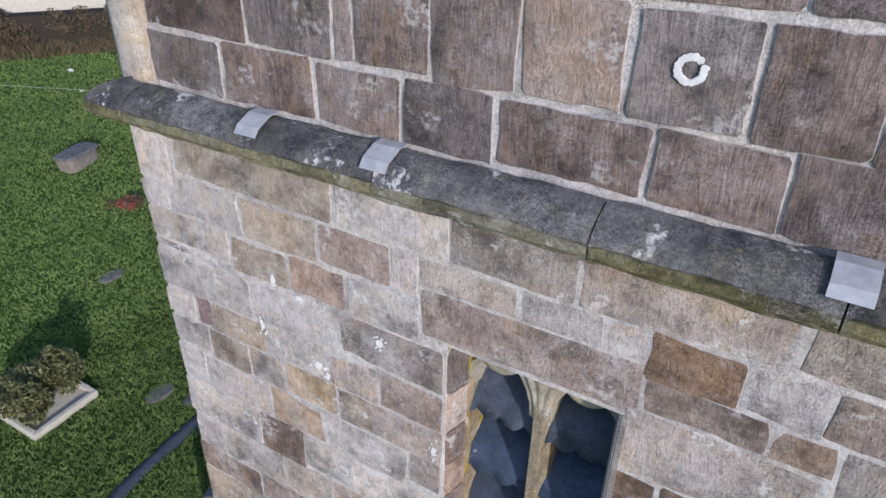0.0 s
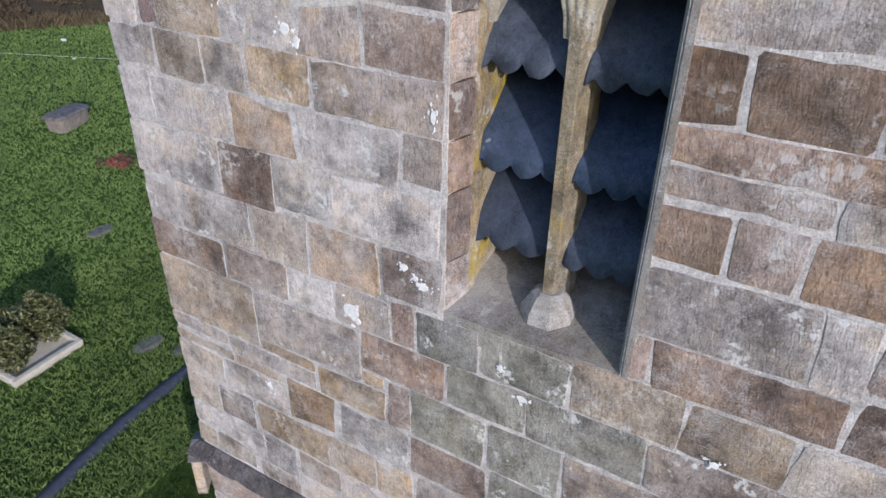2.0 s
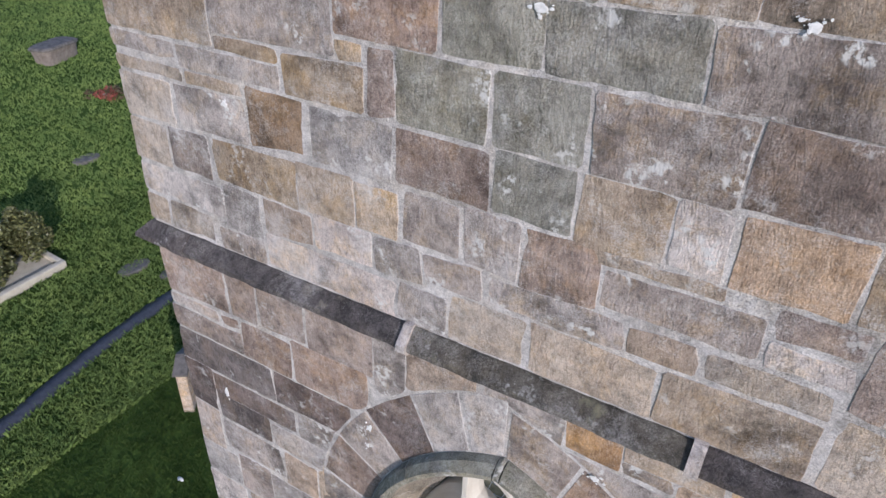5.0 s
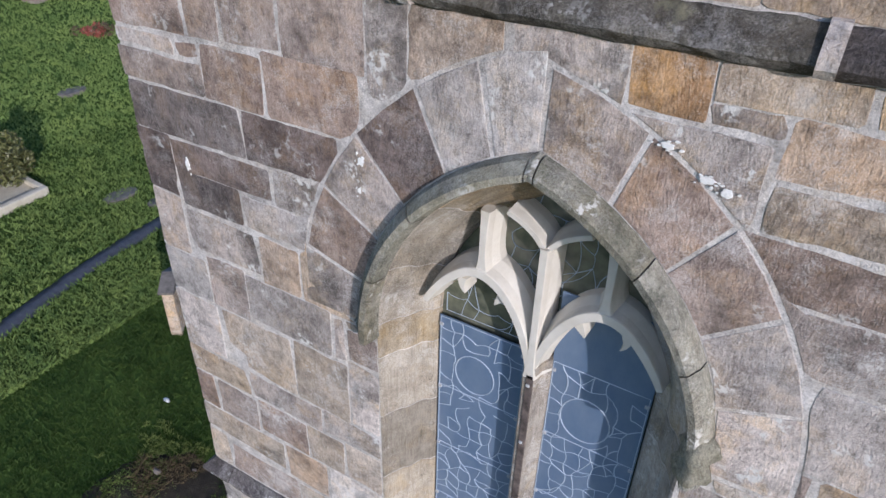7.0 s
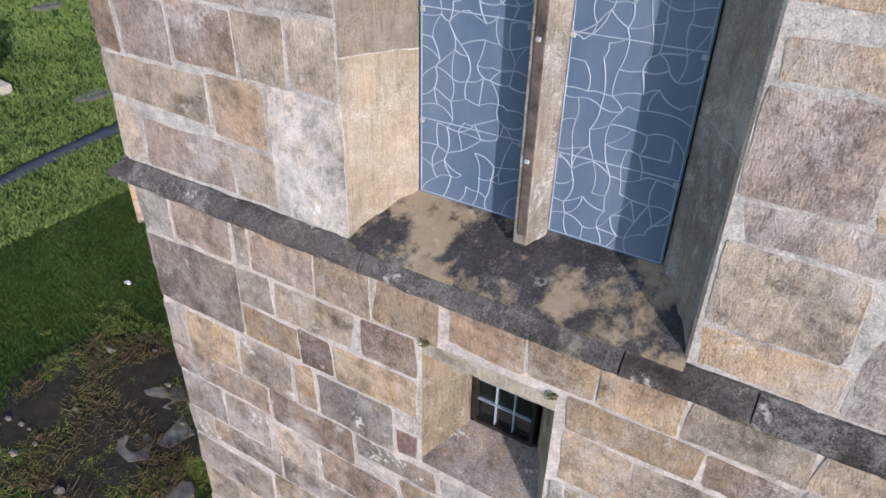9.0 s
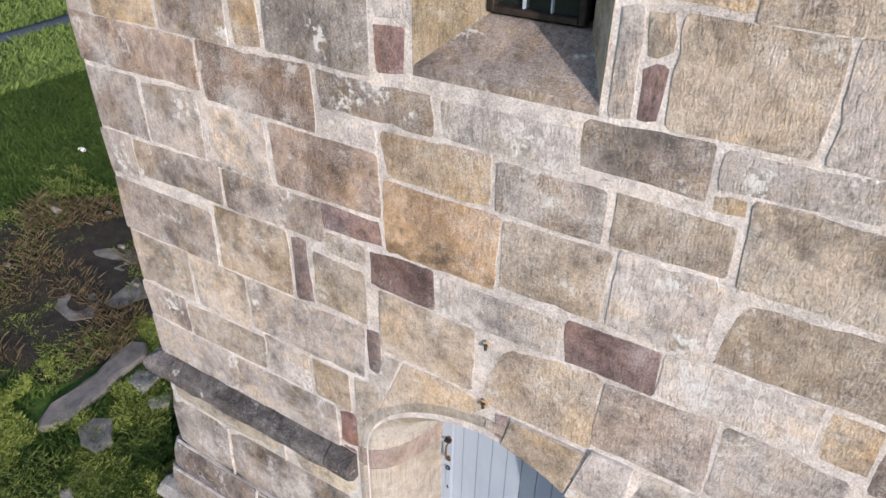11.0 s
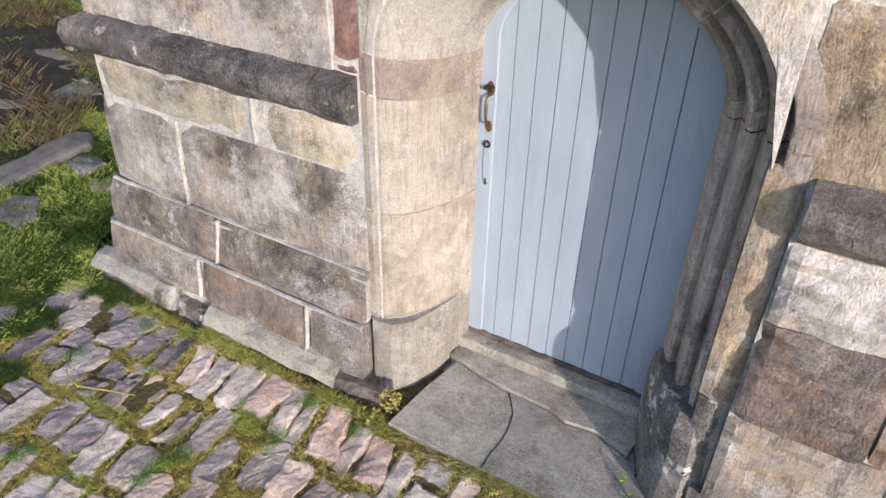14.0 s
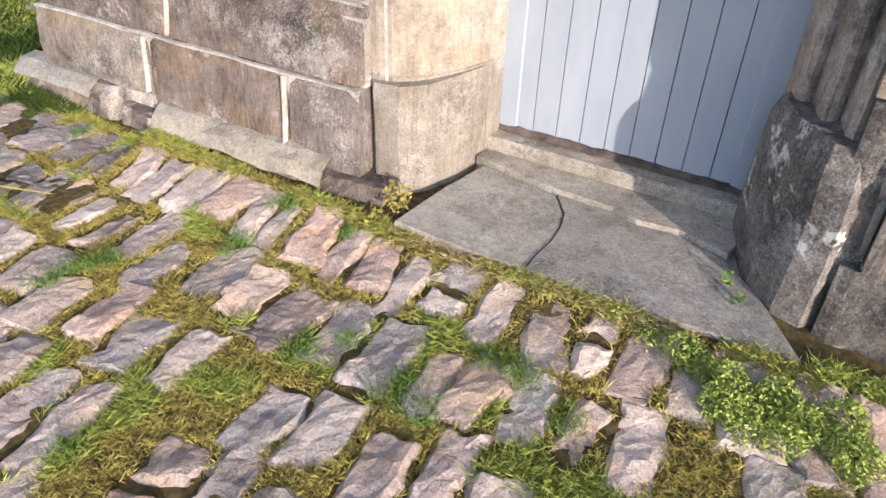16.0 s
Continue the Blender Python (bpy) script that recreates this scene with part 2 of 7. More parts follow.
M = {
    "grey": stone_mat("stone_grey", (0.485, 0.43, 0.395), (0.29, 0.25, 0.228), (0.64, 0.59, 0.555), lichen=0.85, spots=0.58),
    "tan": stone_mat("stone_tan", (0.545, 0.455, 0.365), (0.36, 0.285, 0.225), (0.67, 0.59, 0.505)),
    "brown": stone_mat("stone_brown", (0.43, 0.345, 0.30), (0.235, 0.18, 0.155), (0.56, 0.485, 0.43)),
    "pale": stone_mat("stone_pale", (0.635, 0.58, 0.545), (0.45, 0.40, 0.375), (0.72, 0.675, 0.64), lichen=0.85, spots=0.58),
    "purple": stone_mat("stone_purple", (0.29, 0.205, 0.195), (0.18, 0.13, 0.125), (0.39, 0.30, 0.285), lichen=0.2, lime=0.3),
    "rust": stone_mat("stone_rust", (0.52, 0.385, 0.275), (0.35, 0.245, 0.17), (0.62, 0.50, 0.40), lichen=0.2),
    "dark": stone_mat("stone_dark", (0.125, 0.112, 0.108), (0.045, 0.042, 0.044), (0.25, 0.226, 0.216), lichen=0.6, stain=(0.33, 0.295, 0.24), stain_at=0.60, lime=0.35, warm=0.2),
    "moss": stone_mat("stone_moss", (0.34, 0.325, 0.265), (0.18, 0.18, 0.145), (0.48, 0.46, 0.40), lichen=0.7, lime=0.25, warm=0.3),
    "dressed": stone_mat("stone_dressed", (0.375, 0.325, 0.255), (0.27, 0.225, 0.165), (0.46, 0.415, 0.34), lichen=0.2, relief=0.003, pit=0.2, lime=0.45, tool=(1, 1, 0.08), soot=0.3, mottle=0.35),
    "trace": plain_mat("stone_tracery", (0.60, 0.56, 0.49), (0.72, 0.69, 0.63), 7, 0.8, 0.002),
    "yellow": stone_mat("stone_yellow_lichen", (0.36, 0.30, 0.21), (0.20, 0.165, 0.115), (0.47, 0.42, 0.33), lichen=0.5, relief=0.006, stain=(0.42, 0.33, 0.08), stain_at=0.52, lime=0.35, mottle=0.8),
    "flag": stone_mat("stone_flag", (0.42, 0.395, 0.35), (0.27, 0.25, 0.225), (0.53, 0.505, 0.455), lichen=0.3, tool=(1, 1, 1), soot=0.30, relief=0.005, lime=0.3, warm=0.3, mottle=0.5),
    "mortar": stone_mat("mortar", (0.68, 0.645, 0.615), (0.46, 0.425, 0.395), (0.78, 0.755, 0.73), lichen=0.0, relief=0.008, tool=(1, 1, 1), random_tint=0, soot=0.35, pit=0.5, lime=0, warm=0.25, rain=0.5),
    "mortar_new": stone_mat("mortar_repointed", (0.74, 0.68, 0.64), (0.56, 0.505, 0.47), (0.82, 0.78, 0.75), lichen=0.0, relief=0.008, tool=(1, 1, 1), random_tint=0, soot=0.25, pit=0.4, lime=0, warm=0.25, rain=0.35),
    "lead": plain_mat("lead_sheet", (0.38, 0.39, 0.41), (0.60, 0.61, 0.63), 14, 0.6, 0.004, 0.15),
    "greenlip": stone_mat("stone_green_lip", (0.27, 0.25, 0.145), (0.13, 0.125, 0.07), (0.38, 0.36, 0.25), lichen=0.4, lime=0.3, warm=0.3),
    "slate": stone_mat("slate", (0.072, 0.09, 0.128), (0.038, 0.048, 0.072), (0.10, 0.12, 0.16), lichen=0.5, spots=0.68, rough=0.42, relief=0.001, soot=0.2, pit=0.1, lime=0, warm=0, rain=0.2),
    "iron": plain_mat("iron", (0.02, 0.018, 0.016), (0.07, 0.05, 0.04), 40, 0.6, 0.002, 0.5),
    # near-black that stands for the unlit inside of the tower
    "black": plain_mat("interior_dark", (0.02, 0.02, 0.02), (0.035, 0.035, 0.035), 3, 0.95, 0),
    "came": plain_mat("lead_came", (0.32, 0.39, 0.49), (0.45, 0.52, 0.61), 30, 0.6, 0.0, 0.0),
    "paint": plain_mat("door_paint", (0.33, 0.39, 0.475), (0.42, 0.48, 0.565), 2.2, 0.5, 0.001, stretch=(3, 3, 0.8)),
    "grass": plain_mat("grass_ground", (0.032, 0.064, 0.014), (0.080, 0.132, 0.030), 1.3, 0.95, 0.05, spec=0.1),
    "asphalt": plain_mat("wet_path", (0.05, 0.055, 0.07), (0.10, 0.105, 0.125), 8, 0.5, 0.01),
    "hedge": plain_mat("hedge_leaf", (0.045, 0.036, 0.024), (0.17, 0.13, 0.08), 5, 0.9, 0),
    "leaf": plain_mat("leaf", (0.02, 0.03, 0.008), (0.22, 0.225, 0.09), 24, 0.45, 0),
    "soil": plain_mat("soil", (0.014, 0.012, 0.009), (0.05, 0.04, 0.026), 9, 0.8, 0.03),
}
M.update({
    "mossdark": stone_mat("stone_moss_blackened", (0.12, 0.112, 0.098), (0.045, 0.044, 0.042), (0.22, 0.205, 0.185), lichen=0.5, spots=0.63, stain=(0.21, 0.20, 0.15), stain_at=0.58, lime=0.3, warm=0.2),
    "umber": stone_mat("stone_umber", (0.335, 0.25, 0.195), (0.19, 0.14, 0.105), (0.47, 0.385, 0.32), lichen=0.3, lime=0.4),
    "creamcap": stone_mat("stone_capital", (0.42, 0.38, 0.29), (0.27, 0.24, 0.17), (0.52, 0.48, 0.40), lichen=0.3, relief=0.004, pit=0.3, lime=0.2),
    "sett4": stone_mat("sett_dark", (0.29, 0.248, 0.25), (0.155, 0.132, 0.14), (0.42, 0.37, 0.365), lichen=0.2, tool=(1, 1, 1), soot=0.40, relief=0.008, lime=0.35, pit=0.6, rain=0.25, mottle=0.6),
    "jambstone": stone_mat("stone_door_jamb", (0.37, 0.337, 0.297), (0.245, 0.215, 0.182), (0.455, 0.42, 0.383), lichen=0.1, relief=0.003, pit=0.25, tool=(1, 1, 0.05), warm=0.4, lime=0.45, soot=0.4, rain=0.5, mottle=0.3),
    "top": stone_mat("stone_blackened_top", (0.275, 0.225, 0.205), (0.11, 0.09, 0.085), (0.44, 0.385, 0.36), lichen=0.4, soot=0.65, rain=0.55, lime=0.25, tool=(1, 1, 0.14)),
    "jambfoot": stone_mat("stone_jamb_foot", (0.205, 0.185, 0.172), (0.085, 0.08, 0.078), (0.36, 0.335, 0.315), lichen=0.9, spots=0.57, tool=(1, 1, 0.8), lime=0.5, relief=0.009),
    "rotten": plain_mat("rotten_wood", (0.02, 0.017, 0.016), (0.20, 0.16, 0.145), 14, 0.9, 0.004),
    "bronze": plain_mat("worn_bronze", (0.10, 0.06, 0.03), (0.24, 0.16, 0.09), 60, 0.5, 0.001, 0.5),
    "pinkband": stone_mat("stone_pink_band", (0.385, 0.30, 0.265), (0.28, 0.21, 0.18), (0.48, 0.40, 0.36), lichen=0.1, relief=0.004, pit=0.3, tool=(1, 1, 0.3), mottle=0.4),
    "cornice": stone_mat("stone_cornice", (0.165, 0.163, 0.157), (0.05, 0.055, 0.064), (0.32, 0.31, 0.29), lichen=0.9, spots=0.585, stain=(0.23, 0.215, 0.155), stain_at=0.57, lime=0.4, warm=0.3, tool=(1, 1, 1)),
    "sill": stone_mat("stone_sill", (0.065, 0.062, 0.064), (0.042, 0.041, 0.045), (0.12, 0.113, 0.106), lichen=0.25, stain=(0.37, 0.295, 0.195), random_tint=0, soot=0.2, stain_at=0.48, relief=0.004, lime=0.25, warm=0, rain=0),
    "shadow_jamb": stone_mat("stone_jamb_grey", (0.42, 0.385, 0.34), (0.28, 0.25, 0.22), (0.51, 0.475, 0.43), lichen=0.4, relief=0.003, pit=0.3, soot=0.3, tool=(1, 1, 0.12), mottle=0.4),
    "redjamb": stone_mat("stone_jamb_reddish", (0.42, 0.36, 0.325), (0.235, 0.20, 0.185), (0.54, 0.48, 0.445), lichen=0.6, relief=0.005, lime=0.4, warm=0.3, tool=(1, 1, 0.12), mottle=0.6),
    "dark2": stone_mat("stone_sooty_brown", (0.215, 0.175, 0.16), (0.10, 0.085, 0.082), (0.36, 0.31, 0.29), lime=0.3),
    "moss2": stone_mat("stone_greenish", (0.33, 0.315, 0.27), (0.19, 0.185, 0.15), (0.47, 0.45, 0.41), lichen=0.8, spots=0.58, lime=0.35, warm=0.3),
    "cream": stone_mat("stone_cream", (0.54, 0.48, 0.395), (0.37, 0.32, 0.25), (0.64, 0.585, 0.51), lichen=0.2, relief=0.004, pit=0.3, tool=(1, 1, 0.12), lime=0.6, rain=0.55, mottle=0.5),
    "stain": stone_mat("stone_stained", (0.35, 0.305, 0.27), (0.17, 0.15, 0.138), (0.49, 0.44, 0.405), lichen=0.2, lime=0.7, tool=(1, 1, 0.15), soot=0.65, relief=0.007, mottle=0.6),
    "sooty": stone_mat("stone_sooty", (0.245, 0.21, 0.193), (0.11, 0.095, 0.092), (0.385, 0.345, 0.318), lichen=0.4, lime=0.6, tool=(1, 1, 0.15), relief=0.007, mottle=0.6, random_tint=0.12),
    "mullion_stone": stone_mat("stone_mullion", (0.40, 0.355, 0.275), (0.26, 0.225, 0.165), (0.50, 0.46, 0.385), lichen=0.5, relief=0.004, stain=(0.35, 0.29, 0.13), stain_at=0.62, pit=0.4, lime=0.4, mottle=0.7),
    # far grass, brightened to look lit beyond the tower's shade
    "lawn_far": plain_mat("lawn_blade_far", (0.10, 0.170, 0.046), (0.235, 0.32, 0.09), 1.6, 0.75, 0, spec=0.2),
    "white": plain_mat("white_lichen", (0.70, 0.69, 0.66), (0.95, 0.94, 0.92), 60, 0.9, 0.002),
    "sett1": stone_mat("sett_buff", (0.624, 0.525, 0.473), (0.385, 0.317, 0.286), (0.662, 0.589, 0.543), lichen=0.2, tool=(1, 1, 1), soot=0.40, relief=0.008, lime=0.35, pit=0.6, rain=0.25, mottle=0.6),
    "sett2": stone_mat("sett_grey", (0.530, 0.467, 0.447), (0.312, 0.270, 0.259), (0.598, 0.543, 0.520), lichen=0.2, tool=(1, 1, 1), soot=0.40, relief=0.008, lime=0.35, pit=0.6, rain=0.25, mottle=0.6),
    "sett3": stone_mat("sett_pink", (0.582, 0.453, 0.406), (0.353, 0.265, 0.239), (0.616, 0.520, 0.478), lichen=0.2, tool=(1, 1, 1), soot=0.40, relief=0.008, lime=0.35, pit=0.6, rain=0.25, mottle=0.6),
    "moss_bed": plain_mat("moss_bed", (0.05, 0.038, 0.024), (0.24, 0.19, 0.085), 42, 0.95, 0.03, spec=0.1),
    "blade": plain_mat("grass_blade", (0.13, 0.19, 0.035), (0.50, 0.55, 0.14), 45, 0.7, 0, spec=0.3),
    # near grass, with some of the tower's shade put in its green
    "lawn": plain_mat("lawn_blade_shaded", (0.021, 0.050, 0.010), (0.068, 0.112, 0.024), 1.6, 0.75, 0, spec=0.2),
    "yardgrass": plain_mat("trodden_grass", (0.08, 0.13, 0.03), (0.22, 0.26, 0.075), 9, 0.75, 0, spec=0.2),
    "mossblade": plain_mat("moss_tuft", (0.12, 0.095, 0.035), (0.60, 0.52, 0.15), 30, 0.8, 0, spec=0.2),
    "weed": plain_mat("weed_leaf", (0.10, 0.18, 0.03), (0.50, 0.57, 0.14), 30, 0.6, 0),
    "tuft": plain_mat("lush_blade", (0.04, 0.12, 0.025), (0.16, 0.30, 0.06), 30, 0.6, 0, spec=0.3),
    "straw": plain_mat("straw", (0.26, 0.19, 0.09), (0.62, 0.50, 0.28), 40, 0.8, 0, spec=0.2),
    "dry": plain_mat("dry_stalk", (0.06, 0.045, 0.025), (0.17, 0.13, 0.07), 8, 0.85, 0),
    "red": plain_mat("red_flower", (0.16, 0.05, 0.035), (0.36, 0.11, 0.08), 20, 0.7, 0),
    "kerb": plain_mat("kerb_stone", (0.48, 0.44, 0.36), (0.62, 0.58, 0.49), 8, 0.85, 0.005),
    "tomb": plain_mat("tomb_stone", (0.15, 0.125, 0.105), (0.30, 0.26, 0.225), 6, 0.9, 0.01),
    "flagdark": plain_mat("wet_slate_slab", (0.085, 0.08, 0.075), (0.24, 0.22, 0.20), 7, 0.85, 0.012),
})
m, nt, n, l, b = node_mat("window_glass")
# sky reflection and haze are put in this blue base colour
l.new(ramp(nt, noise_tex(nt, 4.0, 8, 0.72, coords(nt, (1, 1, 0.45))), [(0.3, (0.085, 0.145, 0.255)), (0.7, (0.19, 0.25, 0.35))]), b.inputs["Base Color"])
b.inputs["Roughness"].default_value, b.inputs["IOR"].default_value = 0.42, 1.75
M["glass"] = m
m, nt, n, l, b = node_mat("old_glass")
l.new(ramp(nt, noise_tex(nt, 14, 3, 0.5, coords(nt)), [(0.35, (0.085, 0.095, 0.075)), (0.7, (0.20, 0.20, 0.145))]), b.inputs["Base Color"])
b.inputs["Roughness"].default_value, b.inputs["IOR"].default_value = 0.08, 1.5
bump(nt, noise_tex(nt, 25, 2, 0.5, coords(nt)), 0.4, 0.004, b)
M["oldglass"] = m
# opaque pane; the unlit room behind clear glass is put in its near-black
M["darkglass"] = plain_mat("glass_dark_inside", (0.006, 0.007, 0.008), (0.03, 0.034, 0.034), 8, 0.06, 0, spec=0.6)

# ---- plan of the tower ----
W1 = (1.71, 2.415, 9.71, 11.10)           # belfry opening
W3 = (1.77, 2.38, 3.62, 4.32)             # small opening
CX2, HW2, SP2, SILL2 = 2.10, 0.69, 6.50, 4.73   # great window
CXD, HWD, SPD, HD = 2.107, 0.618, 1.685, 0.473   # doorway
TOWER_R, TOWER_D = 6.0, 6.0


def arch2(cx, w, spring, bottom, off=0.345, n=14):
    """Two-centred arch line from the left foot over the apex to the right foot: (x, z)."""
    r = w + off
    top = math.acos(off / r)
    half = [(cx - (r * math.cos(top * i / n) - off), spring + r * math.sin(top * i / n)) for i in range(n + 1)]
    left = [(cx - w, bottom)] + half
    return left + [(2 * cx - x, z) for x, z in left[-2::-1]]


def arch4(cx, w, spring, rise, bottom, n=12):
    """Low four-centred arch line."""
    half = []
    for i in range(n + 1):
        a = math.pi / 2 * i / n
        half.append((cx - w * math.cos(a), spring + rise * (0.86 * math.sin(a) + 0.14 * a / (math.pi / 2))))
    left = [(cx - w, bottom)] + half
    return left + [(2 * cx - x, z) for x, z in left[-2::-1]]


def holed_wall(name, x0, x1, z0, z1, holes, y0, y1, material):
    bm = bmesh.new()
    for loop in [[(x0, z0), (x1, z0), (x1, z1), (x0, z1)]] + holes:
        vs = [bm.verts.new((x, y0, z)) for x, z in loop]
        for i in range(len(vs)):
            bm.edges.new((vs[i], vs[(i + 1) % len(vs)]))
    bmesh.ops.triangle_fill(bm, use_beauty=True, edges=bm.edges[:])
    g = bmesh.ops.extrude_face_region(bm, geom=bm.faces[:])
    bmesh.ops.translate(bm, verts=[v for v in g["geom"] if isinstance(v, bmesh.types.BMVert)], vec=(0, y1 - y0, 0))
    return part(name, bm, material)


hole1 = [(W1[0], W1[2]), (W1[1], W1[2]), (W1[1], W1[3]), (W1[0], W1[3])]
hole3 = [(W3[0], W3[2]), (W3[1], W3[2]), (W3[1], W3[3]), (W3[0], W3[3])]
hole2 = arch2(CX2, HW2, SP2, SILL2)
holeD = arch4(CXD, HWD, SPD, HD, 0.25)
W_LABEL = "coursed sandstone ashlar church tower wall with pale mortar"
wall_belfry = tagged(holed_wall("wall_belfry", 0.012, TOWER_R, 8.02, 11.80, [hole1], 0.001, 0.7, M["mortar"]), W_LABEL, "wall", kind="structure")
wall_middle = tagged(holed_wall("wall_middle", 0.012, TOWER_R, 4.66, 8.02, [hole2], 0.001, 0.7, M["mortar"]), W_LABEL, "wall", kind="structure")
wall_lower = tagged(holed_wall("wall_lower", 0.012, TOWER_R, -0.6, 4.66, [hole3, holeD], 0.001, 0.7, M["mortar_new"]), W_LABEL, "wall", kind="structure")
wall_up = tagged(part("wall_parapet", box(0.19, TOWER_R, 0.058, 0.7, 11.80, 14.6), M["mortar"]), "dark stained ashlar of the top stage of the tower", "wall", kind="structure")
for nm, dims in (("wall_west", (0.0, 0.7, 0.7, TOWER_D, -0.6, 14.6)), ("wall_east", (TOWER_R - 0.7, TOWER_R, 0.7, TOWER_D, -0.6, 14.6)),
                 ("wall_north", (0.7, TOWER_R - 0.7, TOWER_D - 0.7, TOWER_D, -0.6, 14.6))):
    tagged(part(nm, box(*dims), M["pale"]), "plain sandstone side of the church tower", "wall", kind="structure")
# added ceiling and backing, near-black so the openings read as unlit
tagged(part("ceiling", box(0.7, TOWER_R - 0.7, 0.7, TOWER_D - 0.7, 12.0, 12.2), M["black"]), "added near-black ceiling, unseen, that keeps the tower's inside dark", "ceiling", kind="structure")
tagged(part("wall_inner", box(0.75, TOWER_R - 0.75, 1.5, 1.6, -0.5, 12.0), M["black"]), "added near-black backing for the unlit inside of the tower", "wall", kind="structure")


tagged(part("roof", box(-0.02, TOWER_R + 0.02, 0.04, TOWER_D + 0.02, 14.6, 14.75), M["lead"]), "flat lead roof closing the top of the tower", "roof", kind="structure")

# ---- string courses ----
def string_course(name, zc, profile, breaks, material, label, x_from=0.0, x_to=TOWER_R, west=True):
    """Moulded stones laid end to end, the first one turned round the corner."""
    st = thing(name, label, "string course", "structure")
    xs = [x_from] + [b for b in breaks if x_from < b < x_to] + [x_to]
    for i, (a, c) in enumerate(zip(xs, xs[1:])):
        rnd = random.Random(i * 7 + int(zc * 10))
        k = max(3, int((c - a) / 0.055))
        rows = []
        if i == 0 and west:
            rows.append([(-o, 3.0, zc + z) for o, z in profile])
            rows.append([(a - o, -o, zc + z) for o, z in profile])
        g = 0.003
        for j in range(k + 1):
            x = a + g + (c - a - 2 * g) * j / k
            if i == 0 and west and j == 0:
                continue
            w = [(0.009 * noise.noise((x * 7, q, zc)) + 0.006 * noise.noise((x * 25, q, zc)), 0.009 * noise.noise((x * 9, q, zc + 5)) + 0.006 * noise.noise((x * 30, q, zc))) for q in range(len(profile))]
            rows.append([(x, 0.02 if o <= 0 else -o - dw[0], zc + z + dw[1]) for (o, z), dw in zip(profile, w)])
        part("moulded_stone", loft(rows, cap=True, closed=True), material[min(i, len(material) - 1)] if isinstance(material, list) else material, st)
    return st


ROLL = [(-0.02, 0.09), (0.02, 0.085), (0.075, 0.062), (0.108, 0.03), (0.122, 0.002), (0.118, -0.004), (-0.02, -0.004)]
LIP = [(-0.02, -0.006), (0.119, -0.006), (0.127, -0.012), (0.124, -0.042), (0.106, -0.058), (0.098, -0.072), (0.06, -0.082), (0.022, -0.104), (-0.02, -0.108)]
DRIP = [(-0.02, 0.07), (0.012, 0.066), (0.075, 0.005), (0.078, -0.02), (0.05, -0.045), (0.015, -0.062), (-0.02, -0.065)]
SQUARE = [(-0.02, 0.085), (0.01, 0.08), (0.075, 0.045), (0.09, 0.0), (0.08, -0.045), (0.04, -0.08), (-0.02, -0.09)]
s1 = string_course("cornice", 11.795, ROLL, [0.14, 0.86, 1.46, 2.25, 2.93, 4.1, 5.2], M["cornice"], "weathered round string course with lichen and lead caps over its joints")
s1b = string_course("cornice_lip", 11.795, LIP, [0.14, 0.86, 1.46, 2.25, 2.93, 4.1, 5.2], M["greenlip"], "greenish hollow lip under the round string course")
s2 = string_course("string_course", 8.02, DRIP, [0.28, 1.6, 2.80, 3.6, 4.7], [M["dark"], M["dark"], M["mossdark"], M["dark"]], "blackened stone drip course above the arched window")
s3 = string_course("string_course", 4.655, DRIP, [0.17, 1.50, 2.60, 3.02, 3.9, 5.0], M["dark"], "blackened stone string course under the arched window sill")
s4 = string_course("string_course", 1.535, SQUARE, [0.2, 1.27], M["dark"], "dark rounded stone plinth course beside the doorway", 0.0, 1.42)
s5 = string_course("string_course", 1.55, SQUARE, [3.9, 5.1], M["dark2"], "rounded stone plinth course ending at the doorway", 2.80, TOWER_R, west=False)
for xa, xb in ((1.592, 1.64), (2.798, 2.845)):
    rows = []
    for j in range(7):
        x = lerp(xa, xb, j / 6) + 0.006 * noise.noise((j, xa, 2))
        rows.append([(x, 0.02 if o <= 0 else -o * 0.92 - 0.008 + 0.006 * noise.noise((x * 30, z * 40, 3)), 8.02 + z) for o, z in ((-0.02, 0.085), (0.02, 0.078), (0.088, 0.008), (0.094, -0.022), (0.064, -0.050), (-0.02, -0.055))])
    part("mortar_plug", loft(rows, cap=True, closed=True), M["grey"], s2, "pale mortar filling the open joint")
for x in (0.86, 1.46, 2.93):
    rows = []
    for j in range(7):
        px = x - 0.055 + 0.11 * j / 6
        rows.append([(px, -0.0 - o, 11.795 + z + 0.004) for o, z in ((-0.03, 0.095), (0.02, 0.094), (0.087, 0.064), (0.112, 0.034))])
    ld = part("lead_cap", loft(rows), M["lead"], None)
    tagged(ld, "pale grey lead strip folded over the string course joint", "flashing", group="lead caps")
    mod = ld.modifiers.new("thick", 'SOLIDIFY')
    mod.thickness, mod.offset = 0.003, 1

# corner pilaster of the top stage
pil = thing("pilaster", "smooth pale stone corner shaft with a yellowed hollow beside it", "pilaster", "structure")
prof = [(-0.11, 0.9), (-0.11, 0.14), (-0.085, 0.07), (-0.03, 0.045), (0.06, 0.055), (0.105, 0.075), (0.115, 0.12), (0.12, 0.2), (0.12, 0.9)]
part("shaft", loft([[(x, y, z) for x, y in prof] for z in (11.80, 12.3, 12.9, 14.6)]), M["shadow_jamb"], pil, smooth=True)
part("hollow", box(0.11, 0.19, 0.13, 0.7, 11.80, 14.6), M["yellow"], pil, "yellow lichened hollow")

